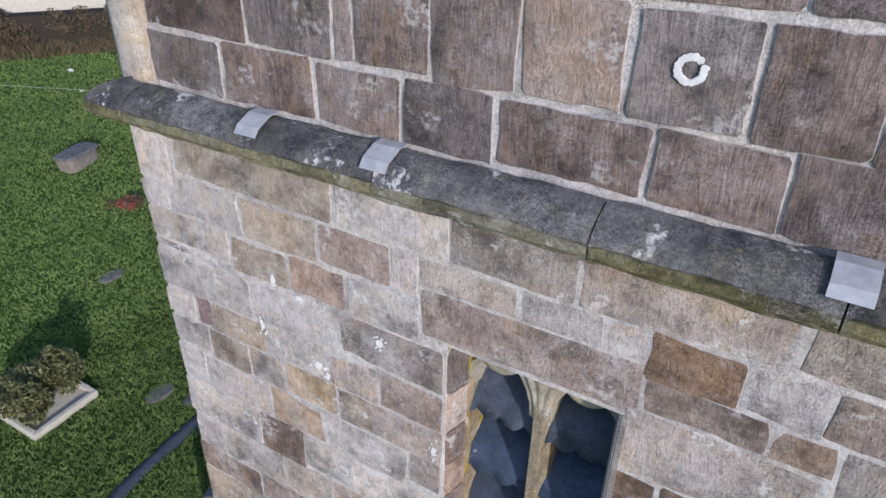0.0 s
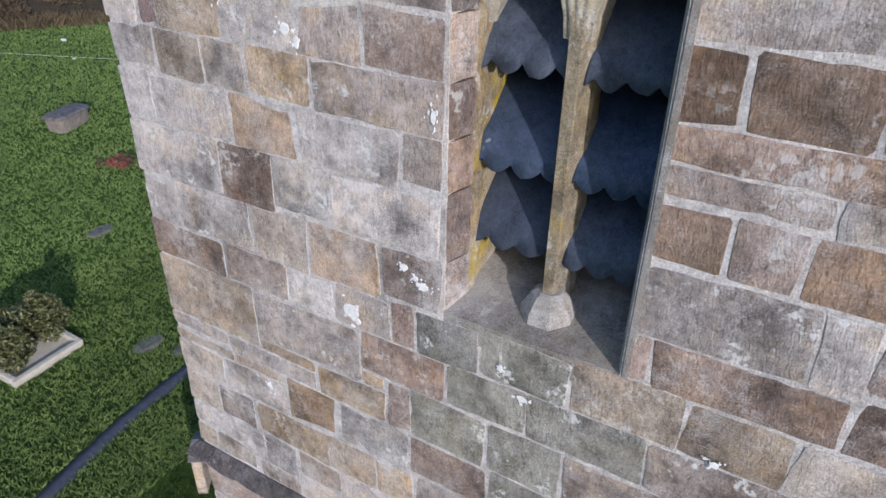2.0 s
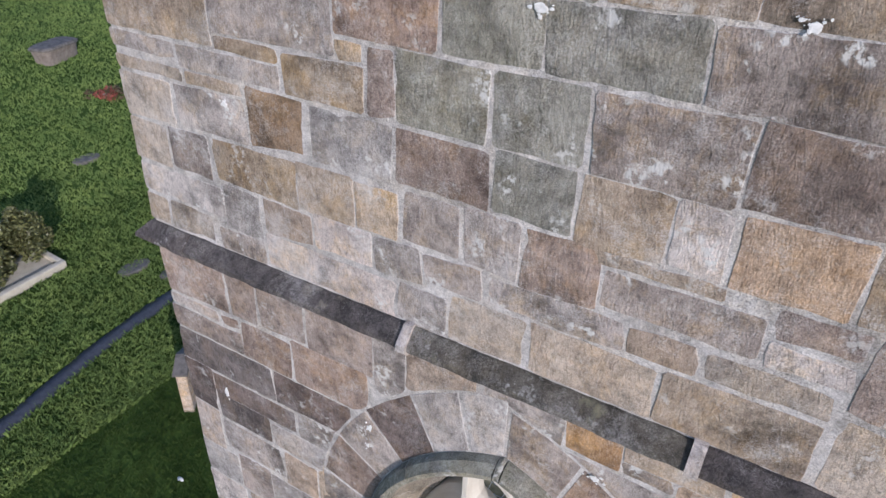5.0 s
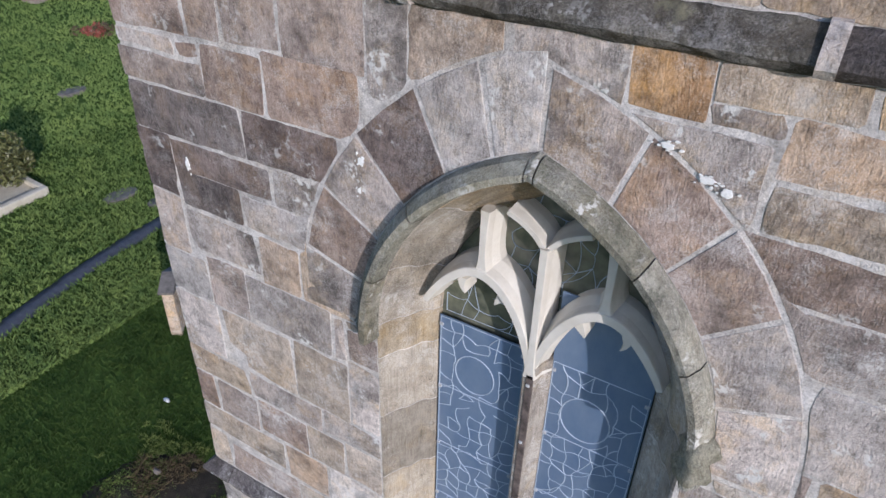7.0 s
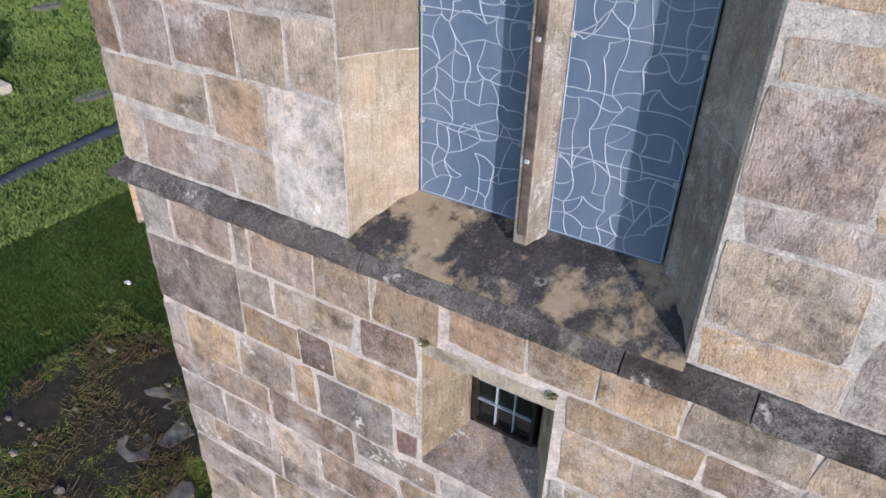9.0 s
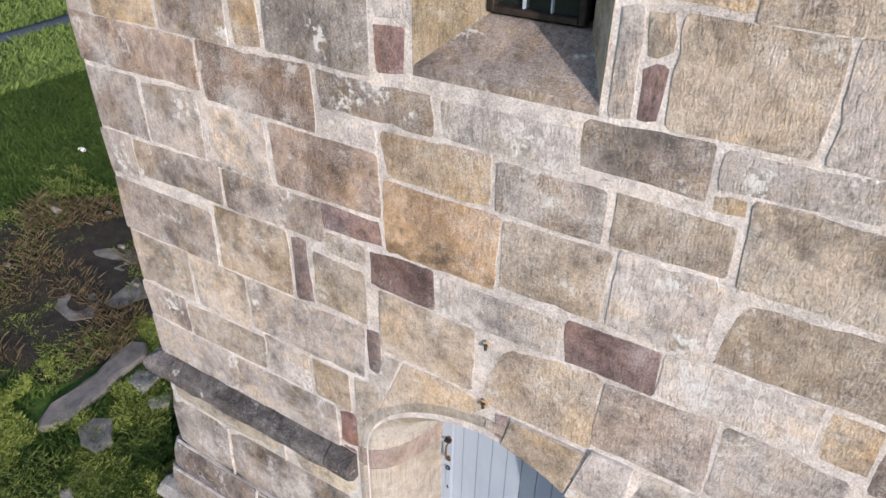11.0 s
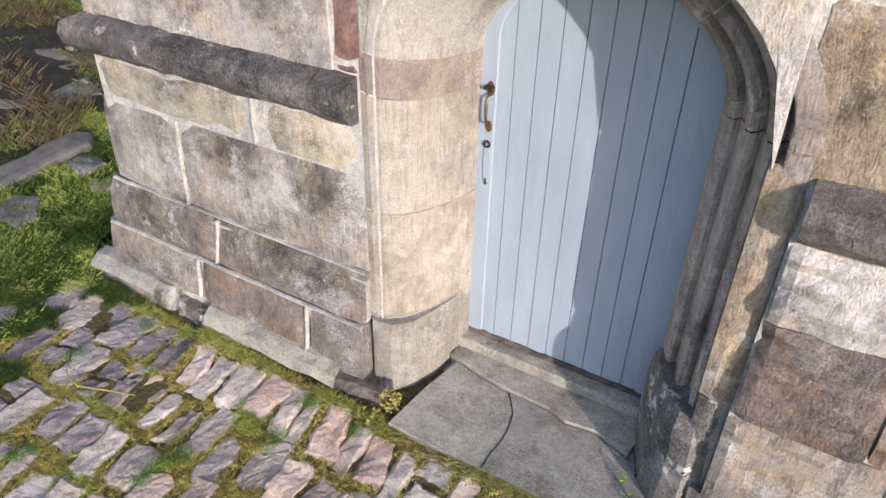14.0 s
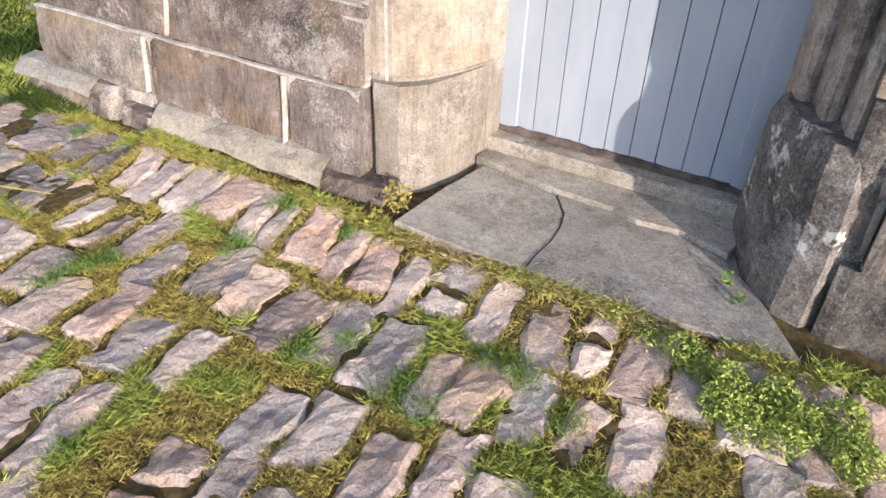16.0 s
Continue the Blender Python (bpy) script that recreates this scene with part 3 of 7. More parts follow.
# ---- ground ----
def gz(x, y):
    """Height of the ground, which rises to the west."""
    a = -x
    lift = 0.19 * min(0.3, max(0.0, y + 0.5)) if x > 0.6 and y < 0.6 else 0.0
    pts = [(-8, 0.20), (-2.8, 0.245), (-2.2, 0.235), (-1.6, 0.215), (-0.9, 0.225), (0.0, 0.265), (0.5, 0.30), (1.4, 0.40), (2.5, 0.58), (3.3, 0.80), (4.4, 0.97), (5.1, 1.10), (10, 1.75), (20, 3.2), (45, 4.2), (400, 4.5)]
    if a <= pts[0][0]:
        return pts[0][1]
    for (p, h), (q, k) in zip(pts, pts[1:]):
        if a <= q:
            f = (a - p) / (q - p)
            return h + (k - h) * f + lift
    return pts[-1][1]


def spaced(lo, hi, step_near, near):
    out, v = [0.0], 0.0
    while v < hi:
        v += step_near if v < near else step_near + (v - near) * 0.12
        out.append(v)
    neg, v = [], 0.0
    while v > lo:
        v -= step_near if -v < near else step_near + (-v - near) * 0.12
        neg.append(v)
    return neg[::-1] + out


xs, ys = spaced(-420, 420, 0.25, 12), spaced(-420, 420, 0.3, 8)
rows = [[(x, y, gz(x, y) - 0.025 + 0.012 * noise.noise((x * 0.9, y * 0.9, 0))) for x in xs] for y in ys]
ground = tagged(part("ground", loft(rows), M["grass"], smooth=True), "green mown churchyard grass rising gently away", "ground", kind="structure")


# ---- doorway ----
def arch_frame(outer, inner, profile, parent, name, material, joints, label=""):
    """Moulded stones between two arch lines; profile gives (share towards the inner line, y)."""
    n = len(outer)
    for i, (a, c) in enumerate(zip(joints, joints[1:])):
        rows = []
        m = max(2, int((c - a) * 1.0 + 0.999))
        for j in range(m + 1):
            t = a + (c - a) * j / m
            seg = min(int(t - 1e-6 if j == m else t), n - 2)
            run = math.hypot(outer[seg + 1][0] - outer[seg][0], outer[seg + 1][1] - outer[seg][1])
            if j == 0:
                t += 0.003 / run
            if j == m:
                t -= 0.003 / run
            k = min(int(t), n - 2)
            f = t - k
            o = [lerp(outer[k][q], outer[k + 1][q], f) for q in (0, 1)]
            p = [lerp(inner[k][q], inner[k + 1][q], f) for q in (0, 1)]
            rows.append([(lerp(o[0], p[0], s), y, lerp(o[1], p[1], s)) for s, y in profile])
        part(name, loft(rows), material if not isinstance(material, list) else material[i % len(material)], parent, label, smooth=False)


DOOR_OUT = arch4(CXD, HWD + 0.06, SPD, HD + 0.10, 0.2)
DOOR_IN = arch4(CXD - 0.02, 0.415, 1.637, 0.328, 0.2)
jamb_prof = [(-0.02, 0.05), (0.0, -0.012), (0.14, -0.012), (0.20, 0.012), (0.26, 0.06), (0.34, 0.10), (0.42, 0.105), (0.5, 0.13), (0.56, 0.18), (0.66, 0.21), (0.74, 0.22), (0.8, 0.25), (0.88, 0.31), (0.98, 0.335), (1.0, 0.42), (1.02, 0.6)]
surround = thing("door_surround", "moulded stone door surround with a low pointed arch, worn and stained", "doorway", "structure")
worn_prof = [(-0.02, 0.03), (0.0, 0.0), (0.12, -0.004), (0.30, 0.006), (0.5, 0.045), (0.66, 0.105), (0.78, 0.17), (0.88, 0.245), (0.96, 0.325), (1.0, 0.41), (1.02, 0.6)]
arch_frame(DOOR_OUT, DOOR_IN, worn_prof, surround, "moulded_stone", [M["jambstone"], M["jambstone"], M["jambstone"], M["pinkband"], M["jambstone"], M["jambstone"]], [0, 0.3, 0.62, 0.92, 1.3, 6.5, 13])
jamb_prof = [(-0.02, 0.05), (0.0, -0.006), (0.12, -0.006), (0.2, -0.003), (0.225, 0.03), (0.235, 0.07), (0.27, 0.088), (0.31, 0.066), (0.36, 0.056), (0.42, 0.072), (0.45, 0.12), (0.49, 0.158), (0.54, 0.138), (0.60, 0.130), (0.66, 0.155), (0.69, 0.205), (0.74, 0.240), (0.80, 0.228), (0.86, 0.238), (0.92, 0.285), (0.98, 0.35), (1.0, 0.42), (1.02, 0.6)]
arch_frame(DOOR_OUT, DOOR_IN, jamb_prof, surround, "moulded_stone", M["redjamb"], [13, 19, 24, 25, 25.35, 25.7, 26])
part("keystone", loft([[(x, y + 0.003, lerp(SPD + HD + 0.10, 1.965, u) + 0.003) for u, y in worn_prof[1:]] + [(x, 0.6, 2.255)] for x in (2.088, 2.110)], cap=True, closed=True), M["moss2"], surround)
arch_frame(DOOR_OUT, DOOR_IN, [(u, y + 0.004) for u, y in worn_prof], surround, "joint_mortar", M["jambstone"], [0, 1, 13])
arch_frame(DOOR_OUT, DOOR_IN, [(u, y + 0.004) for u, y in jamb_prof], surround, "joint_mortar", M["mortar"], [13, 25, 26])

DX, DZ = 1.663, 0.372      # foot of the door's latch side
door = thing("door_1", "pale blue-grey painted plank door with iron latch, closed", "door", "structure", at=(DX, 0.41, DZ))
def door_top(x):
    u = min(0.999, abs(x - (CXD - 0.02)) / 0.444)
    a = math.acos(u)
    return 1.656 + 0.343 * (0.86 * math.sin(a) + 0.14 * a / (math.pi / 2))


def plank(x0, x1, z0, y, thick, cut=0.0, n=5):
    top = [(lerp(x0, x1, k / n), door_top(lerp(x0, x1, k / n)) - cut) for k in range(n + 1)]
    pts = [(x0, z0)] + [(x1, z0)] + top[::-1]
    return block([(x - DX, z - DZ) for x, z in pts], y - 0.41, y - 0.41 + thick, 0.004)


part("backing", plank(1.653, 2.522, DZ + 0.005, 0.425, 0.03, -0.06, 20), M["paint"], door)
edges = [1.71 + 0.0835 * i for i in range(10)]
arch_frame([(x - DX, z - DZ) for x, z in arch4(CXD - 0.02, 0.45, 1.656, 0.37, DZ + 0.005)], [(x - DX, z - DZ) for x, z in arch4(CXD - 0.02, 0.352, 1.70, 0.25, DZ + 0.005)],
           [(0, 0.0), (0, -0.012), (0.96, -0.012), (1, -0.008), (1, 0.0)], door, "frame", M["paint"], [0, 13, 26])
for a, c in zip(edges, edges[1:]):
    part("plank", plank(a + 0.0015, c - 0.0015, DZ + 0.005, 0.404 + random.uniform(-0.001, 0.001), 0.02, 0.03), M["paint"], door)
handle = part("handle", tube([(0.05, -0.012, 1.13), (0.048, -0.04, 1.11), (0.05, -0.046, 1.062), (0.05, -0.04, 1.018), (0.05, -0.012, 1.0)], [0.004, 0.005, 0.007, 0.005, 0.004], 8), M["bronze"], door, "rusty iron pull handle", True)
part("thumb_latch", box(0.03, 0.066, -0.04, -0.008, 1.14, 1.152, 0.003), M["iron"], handle)
part("upper_plate", block([(0.05 + 0.016 * math.cos(a), 1.14 + 0.028 * math.sin(a)) for a in [k * math.pi / 6 for k in range(12)]], -0.017, -0.01, 0.002), M["bronze"], handle)
part("lower_plate", block([(0.05 + 0.014 * math.cos(a), 0.995 + 0.022 * math.sin(a)) for a in [k * math.pi / 6 for k in range(12)]], -0.017, -0.01, 0.002), M["bronze"], handle)
escutcheon = part("escutcheon", block([(0.05 + 0.016 * math.cos(a), 0.845 + 0.09 * math.sin(a)) for a in [k * math.pi / 6 for k in range(12)]], -0.017, -0.01, 0.002), M["paint"], door)
part("keyhole", box(0.046, 0.054, -0.0185, -0.012, 0.755, 0.78), M["iron"], escutcheon)
part("latch_ring", tube([(0.05 + 0.012 * math.cos(a), -0.02, 0.925 + 0.012 * math.sin(a)) for a in [k * math.pi / 4 for k in range(9)]], 0.004, 5), M["iron"], door)
part("weatherboard", loft([[(x - DX, y - 0.41 + 0.004 * noise.noise((x * 14, z * 9, 3)), z + 0.006 * noise.noise((x * 22, y * 9, 1))) for y, z in ((0.402, -0.005), (0.395, -0.002), (0.396, 0.020), (0.404, 0.023))] for x in [DX + 0.0215 * k for k in range(41)]]), M["rotten"], door, "dark rotten bottom edge")
thr = tagged(part("threshold", box(1.60, 2.56, 0.33, 0.5, 0.28, DZ - 0.005, 0.01), M["flag"]), "worn stone threshold under the door", "threshold", kind="structure")

# doorstep slab of two cracked flags
def flag(name, pts, z0, z1, mat, parent=None):
    bm = bmesh.new()
    lo = [bm.verts.new((x, y, z0)) for x, y in pts]
    n = len(pts)
    cx, cy = sum(p[0] for p in pts) / n, sum(p[1] for p in pts) / n
    up = [bm.verts.new((x, y, z1 - 0.007)) for x, y in pts]
    tp = [bm.verts.new((x + (cx - x) * 0.006, y + (cy - y) * 0.006, z1 + 0.004 * noise.noise((x * 3, y * 3, 0)))) for x, y in pts]
    for a, c in ((lo, up), (up, tp)):
        for i in range(n):
            bm.faces.new((a[i], a[(i + 1) % n], c[(i + 1) % n], c[i]))
    bm.faces.new(tp)
    bm.faces.new(lo[::-1])
    return part(name, bm, mat, parent)


step = thing("doorstep", "cracked grey stone doorstep slabs, lichened", "step")
part("bedding", box(1.68, 2.56, -0.16, 0.36, 0.14, 0.294), M["flag"], step)
flag("slab", [(1.645, -0.20), (1.85, -0.207), (2.062, -0.205), (2.060, -0.13), (2.068, -0.05), (2.062, 0.03), (2.045, 0.10), (2.005, 0.16), (1.975, 0.197), (1.86, 0.212), (1.70, 0.25), (1.665, 0.05)], 0.14, 0.302, M["flag"], step)
flag("slab", [(2.067, -0.205), (2.25, -0.206), (2.42, -0.20), (2.60, -0.196), (2.745, -0.185), (2.61, 0.02), (2.50, 0.13), (2.36, 0.175), (2.24, 0.16), (2.16, 0.19), (1.982, 0.199), (2.011, 0.16), (2.050, 0.10), (2.067, 0.03), (2.073, -0.05), (2.065, -0.13)], 0.14, 0.307, M["flag"], step)
flag("slab", [(1.66, 0.265), (1.71, 0.256), (1.87, 0.218), (1.97, 0.203), (2.165, 0.197), (2.245, 0.167), (2.365, 0.182), (2.51, 0.138), (2.55, 0.36), (1.66, 0.36)], 0.14, 0.322, M["flag"], step)

# ---- great window ----
gw = thing("window_2", "tall arched two-light church window with tracery and leaded glass", "window", "structure")
GOUT = arch2(CX2, HW2, SP2, SILL2)
GIN = arch2(CX2 - 0.01, 0.515, SP2, SILL2)
wprof = [(0.0, 0.0), (0.06, 0.006), (0.10, 0.03), (0.28, 0.095), (0.34, 0.112), (0.42, 0.122), (0.5, 0.145), (0.66, 0.21), (0.84, 0.235), (0.9, 0.24), (1.0, 0.27), (1.0, 0.45)]
arch_frame(GOUT, GIN, wprof, gw, "jamb_stone", [M["dressed"], M["dressed"], M["dressed"], M["dressed"], M["dressed"], M["dressed"], M["dressed"], M["shadow_jamb"], M["shadow_jamb"], M["shadow_jamb"], M["shadow_jamb"], M["shadow_jamb"], M["shadow_jamb"], M["shadow_jamb"]], [0, 0.42, 0.68, 0.9, 1.3, 5, 10, 15, 20, 25, 28.8, 29.1, 29.35, 29.6, 30])
arch_frame(GOUT, GIN, [(u, y + 0.004) for u, y in wprof], gw, "joint_mortar", M["mortar"], [0, 1, 15, 29, 30])
part("sill", loft([[(x, y, z) for y, z in ((-0.03, 4.60), (-0.03, 4.725), (0.0, 4.745), (0.30, 4.90), (0.45, 4.93), (0.45, 4.60))] for x in (1.43, 1.8, 2.2, 2.79)], cap=True, closed=True), M["sill"], gw, "black stained sloping sill")
HOOD_IN, HOOD_OUT = arch2(CX2, 0.685, SP2, SP2 - 0.06), arch2(CX2, 0.775, SP2, SP2 - 0.06)
hprof = [(-0.02, 0.05), (0.0, -0.005), (0.1, -0.045), (0.5, -0.085), (0.8, -0.08), (0.9, -0.05), (1.0, 0.0), (1.02, 0.06)]
hood = thing("hood_mould", "mossy curved stone hood mould over the arched window", "hood mould", "structure")
arch_frame(HOOD_OUT, HOOD_IN, hprof, hood, "moulded_stone", M["moss"], [0.2, 4.5, 9, 14.8, 15.2, 20, 24, 29.8])
part("old_glass", block([(x, z) for x, z in arch2(CX2 - 0.01, 0.53, SP2, 4.85)], 0.30, 0.31, 0.001), M["oldglass"], gw, "old greenish leaded glass in the window head")
for xa, xb in ((1.585, 2.035), (2.16, 2.60)):
    sheet = part("cover_sheet", box(xa, xb, 0.262, 0.268, 4.885, 6.49 if xa < 2 else 6.86), M["glass"], gw, "protective sheet over the leaded light, blue sky haze in its colour")
    for zz in (5.2, 5.62, 6.04, 6.44):
        for xx in (xa + 0.012, xb - 0.012):
            part("clip", box(xx - 0.01, xx + 0.01, 0.252, 0.262, zz - 0.008, zz + 0.008, 0.002), M["lead"], sheet)

tr = thing("tracery", "pale stone mullion and cusped tracery of the arched window", "tracery", "structure")


def bar(pts, w, y0=0.15, y1=0.31, mat=None, parent=None, name="tracery_bar"):
    """A moulded stone bar along a smoothly bent line (x, z)."""
    rows = []
    if len(pts) > 2:
        wide = w if isinstance(w, list) else [w] * len(pts)
        ctl = [(*p, q) for p, q in zip(pts, wide)]
        fine = []
        for i in range(len(ctl) - 1):
            p0, p1, p2, p3 = ctl[max(i - 1, 0)], ctl[i], ctl[i + 1], ctl[min(i + 2, len(ctl) - 1)]
            for f in (0, 0.25, 0.5, 0.75):
                fine.append(tuple(0.5 * (2 * b_ + (c_ - a_) * f + (2 * a_ - 5 * b_ + 4 * c_ - d_) * f * f + (3 * b_ - a_ - 3 * c_ + d_) * f ** 3) for a_, b_, c_, d_ in zip(p0, p1, p2, p3)))
        fine.append(ctl[-1])
        pts, w = [p[:2] for p in fine], [p[2] for p in fine]
    for i, p in enumerate(pts):
        a, c = pts[max(i - 1, 0)], pts[min(i + 1, len(pts) - 1)]
        dx, dz = c[0] - a[0], c[1] - a[1]
        d = math.hypot(dx, dz)
        nx, nz = -dz / d, dx / d
        ww = w[i] if isinstance(w, list) else w
        rows.append([(p[0] + nx * s * ww, y, p[1] + nz * s * ww) for s, y in ((-0.5, y1), (-0.5, lerp(y0, y1, 0.6)), (-0.3, lerp(y0, y1, 0.3)), (-0.24, y0 + 0.006), (-0.2, y0), (0.2, y0), (0.24, y0 + 0.006), (0.3, lerp(y0, y1, 0.3)), (0.5, lerp(y0, y1, 0.6)), (0.5, y1))])
    return part(name, loft(rows, cap=True, closed=True), mat or M["trace"], parent or tr)


CM = CX2
bar([(CM, 4.86), (CM, 5.7), (CM, 6.50)], 0.125, y0=0.152, name="mullion", mat=M["shadow_jamb"])
bar([(CM, 6.44), (CM, 6.56), (CM, 6.9), (CM, 7.10)], [0.13, 0.075, 0.07, 0.075], y0=0.146)
for s in (-1, 1):
    q = lambda u: CM + s * u
    bar([(q(0.0), 6.46), (q(0.03), 6.58), (q(0.075), 6.70), (q(0.13), 6.79), (q(0.19), 6.85), (q(0.26), 6.88), (q(0.34), 6.865), (q(0.42), 6.80), (q(0.49), 6.71), (q(0.53), 6.64)], [0.07, 0.075, 0.085, 0.09, 0.095, 0.095, 0.09, 0.085, 0.075, 0.06], y0=0.150 + 0.002 * s)
    bar([(q(0.265), 6.88), (q(0.265), 6.95), (q(0.265), 7.06), (q(0.262), 7.18)], [0.14, 0.075, 0.07, 0.09], y0=0.156 + 0.001 * s)
    bar([(q(0.0), 7.08), (q(0.05), 7.14), (q(0.11), 7.18), (q(0.17), 7.205)], 0.052, y0=0.160 + 0.002 * s)
    for cx, cz, px, pz in ((0.165, 6.79, 0.20, 6.735), (0.365, 6.81, 0.345, 6.735)):
        bar([(q(cx), cz), (q(cx * 0.5 + px * 0.5 + 0.008), cz * 0.5 + pz * 0.5 - 0.008), (q(px), pz)], [0.11, 0.05, 0.008], 0.174 + 0.003 * s + 0.02 * cx, 0.28, name="cusp")
part("stained_strip", box(CM - 0.012, CM + 0.024, 0.146, 0.156, 4.90, 6.46, 0.003), M["rotten"], tr, "dark weathered strip down the mullion face")
for zz in (5.20, 5.62, 6.04, 6.40):
    part("fixing", box(CM - 0.006, CM + 0.012, 0.139, 0.148, zz - 0.008, zz + 0.008, 0.003), M["lead"], tr)
stop = part("hood_stop", loft([[(2.825 + k * 0.065 * math.cos(a) * (1 + 0.25 * math.sin(3 * a + z * 40)), -0.02 + k * 0.075 * math.sin(a) * (1 + 0.2 * math.cos(4 * a)), z) for a in [j * math.pi / 7 for j in range(14)]] for k, z in ((0.5, 6.46), (0.95, 6.49), (1.05, 6.54), (0.8, 6.57), (1.1, 6.61), (0.9, 6.66), (0.6, 6.69))], cap=True, closed=True), M["moss"], hood, "carved stone hood stop", True)
stop2 = part("hood_stop", loft([[(1.36 + k * 0.055 * math.cos(a) * (1 + 0.25 * math.sin(3 * a + z * 40)), 0.0 + k * 0.05 * math.sin(a), z) for a in [j * math.pi / 7 for j in range(14)]] for k, z in ((0.4, 6.44), (0.9, 6.47), (1.0, 6.52), (0.7, 6.56))], cap=True, closed=True), M["moss"], hood, "", True)

# leading of the two lights and of the head
lead = thing("leading", "pale lead cames dividing the glass into small panes", "leading", "structure")


def came_net(xa, xb, za, zb, nx, nz, y, r, seed, circle=None, inside=None):
    """An uneven net of lead lines, bowed a little, with an optional ring."""
    rr = random.Random(seed)
    bm = bmesh.new()
    pt = {}
    for i in range(nx + 1):
        for j in range(nz + 1):
            jx = 0 if i in (0, nx) else rr.uniform(-0.36, 0.36) * (xb - xa) / nx
            jz = 0 if j in (0, nz) else rr.uniform(-0.38, 0.38) * (zb - za) / nz
            pt[i, j] = (lerp(xa, xb, i / nx) + jx, lerp(za, zb, j / nz) + jz)

    def ok(p):
        return (not circle or math.hypot(p[0] - circle[0], (p[1] - circle[1]) * 0.92) > circle[2]) and (not inside or inside(p))

    for (i, j), p in pt.items():
        for di, dj, chance in ((1, 0, 0.74), (0, 1, 0.80), (1, 1, 0.12)):
            q = pt.get((i + di, j + dj))
            edge = (di == 0 and i in (0, nx)) or (dj == 0 and j in (0, nz))
            if q is None or not (ok(p) and ok(q)) or (rr.random() > chance and not edge):
                continue
            dx, dz = q[0] - p[0], q[1] - p[1]
            bow = 0 if edge else rr.uniform(-0.14, 0.14)
            line = [(p[0] + dx * f - dz * bow * 4 * f * (1 - f), y, p[1] + dz * f + dx * bow * 4 * f * (1 - f)) for f in (0, 0.25, 0.5, 0.75, 1)]
            tube(line, r * rr.uniform(0.7, 1.2), 4, bm)
    if circle:
        tube([(circle[0] + circle[2] * math.cos(a), y, circle[1] + 1.1 * circle[2] * math.sin(a)) for a in [k * math.pi / 12 for k in range(25)]], r * 1.3, 4, bm)
    return part("came", bm, M["came"], lead)


came_net(1.592, 2.028, 4.892, 6.483, 7, 22, 0.2615, 0.0027, 3, (1.785, 6.195, 0.105))
came_net(2.167, 2.593, 4.892, 6.483, 7, 22, 0.2615, 0.0027, 9, (2.345, 6.21, 0.115))
for xa, xb in ((1.592, 2.028), (2.167, 2.593)):
    for zz in (5.21, 5.63, 6.05):
        part("saddle_bar", tube([(xa, 0.2612, zz), (xb, 0.2612, zz + 0.004)], 0.003, 4), M["came"], lead)
came_net(1.60, 2.58, 6.50, 7.25, 12, 8, 0.298, 0.002, 5, None, lambda p: abs(p[0] - 2.09) < 0.5 - max(0, p[1] - 6.6) * 0.62)

# ---- belfry window ----
bw = thing("window_1", "square-headed belfry opening with traceried mullion and slate louvres", "window", "structure")
x0, x1, z0, z1 = W1
JAMB_Z = (9.69, 9.93, 10.21, 10.41, 10.61, 10.83, 11.06, 11.12)
for k, (za, zb) in enumerate(zip(JAMB_Z, JAMB_Z[1:])):
    rows = []
    for i in range(7):
        z = lerp(za + 0.004, zb - 0.004, i / 6)
        e = 0.006 if i in (0, 6) else 0.0
        wob = lambda y: 0.007 * noise.noise((y * 9, z * 9, 3)) + 0.004 * noise.noise((y * 25, z * 25, 8)) - e
        rows.append([(x0 - 0.03, 0.012, z), (x0 - 0.008, 0.002 + e, z), (x0 + 0.006 + wob(1), 0.014, z), (x0 + 0.018 + wob(2), 0.05, z), (x0 + 0.028 + wob(3), 0.09, z), (x0 + 0.036 + wob(4), 0.13, z), (x0 - 0.03, 0.14, z)])
    part("left_jamb", loft(rows, cap=True, closed=True), M[("brown", "dark2", "brown", "dark2", "brown", "dark2", "yellow")[k]], bw)
rows = []
for i in range(36):
    z = lerp(9.69, 11.12, i / 35)
    wob = lambda y: 0.012 * noise.noise((y * 9, z * 7, 13)) + 0.006 * noise.noise((y * 25, z * 22, 8))
    rows.append([(x0 - 0.03, 0.126, z), (x0 + 0.034 + wob(1), 0.130, z), (x0 + 0.036 + wob(2), 0.17, z), (x0 + 0.030 + wob(3), 0.22, z), (x0 + 0.03, 0.5, z), (x0 - 0.03, 0.5, z)])
part("left_jamb", loft(rows, cap=True, closed=True), M["yellow"], bw, "yellow lichened inner jamb")
part("right_jamb", loft([[(x1 + 0.03, -0.006, z), (x1 + 0.008, -0.004, z), (x1 - 0.012, 0.02, z), (x1 - 0.015, 0.5, z), (x1 + 0.03, 0.5, z)] for z in (z0, (z0 + z1) / 2, z1)], cap=True, closed=True), M["shadow_jamb"], bw)
part("sill", loft([[(x, y, z) for y, z in ((0.0, z0 - 0.1), (0.0, z0), (0.35, z0 + 0.10), (0.5, z0 + 0.12), (0.5, z0 - 0.1))] for x in (x0, x1)], cap=True, closed=True), M["flag"], bw)
CB = (x0 + x1) / 2 + 0.01
bar([(CB, z0 + 0.06), (CB, 10.3), (CB, 10.86)], 0.10, 0.140, 0.30, M["mullion_stone"], bw, "mullion")
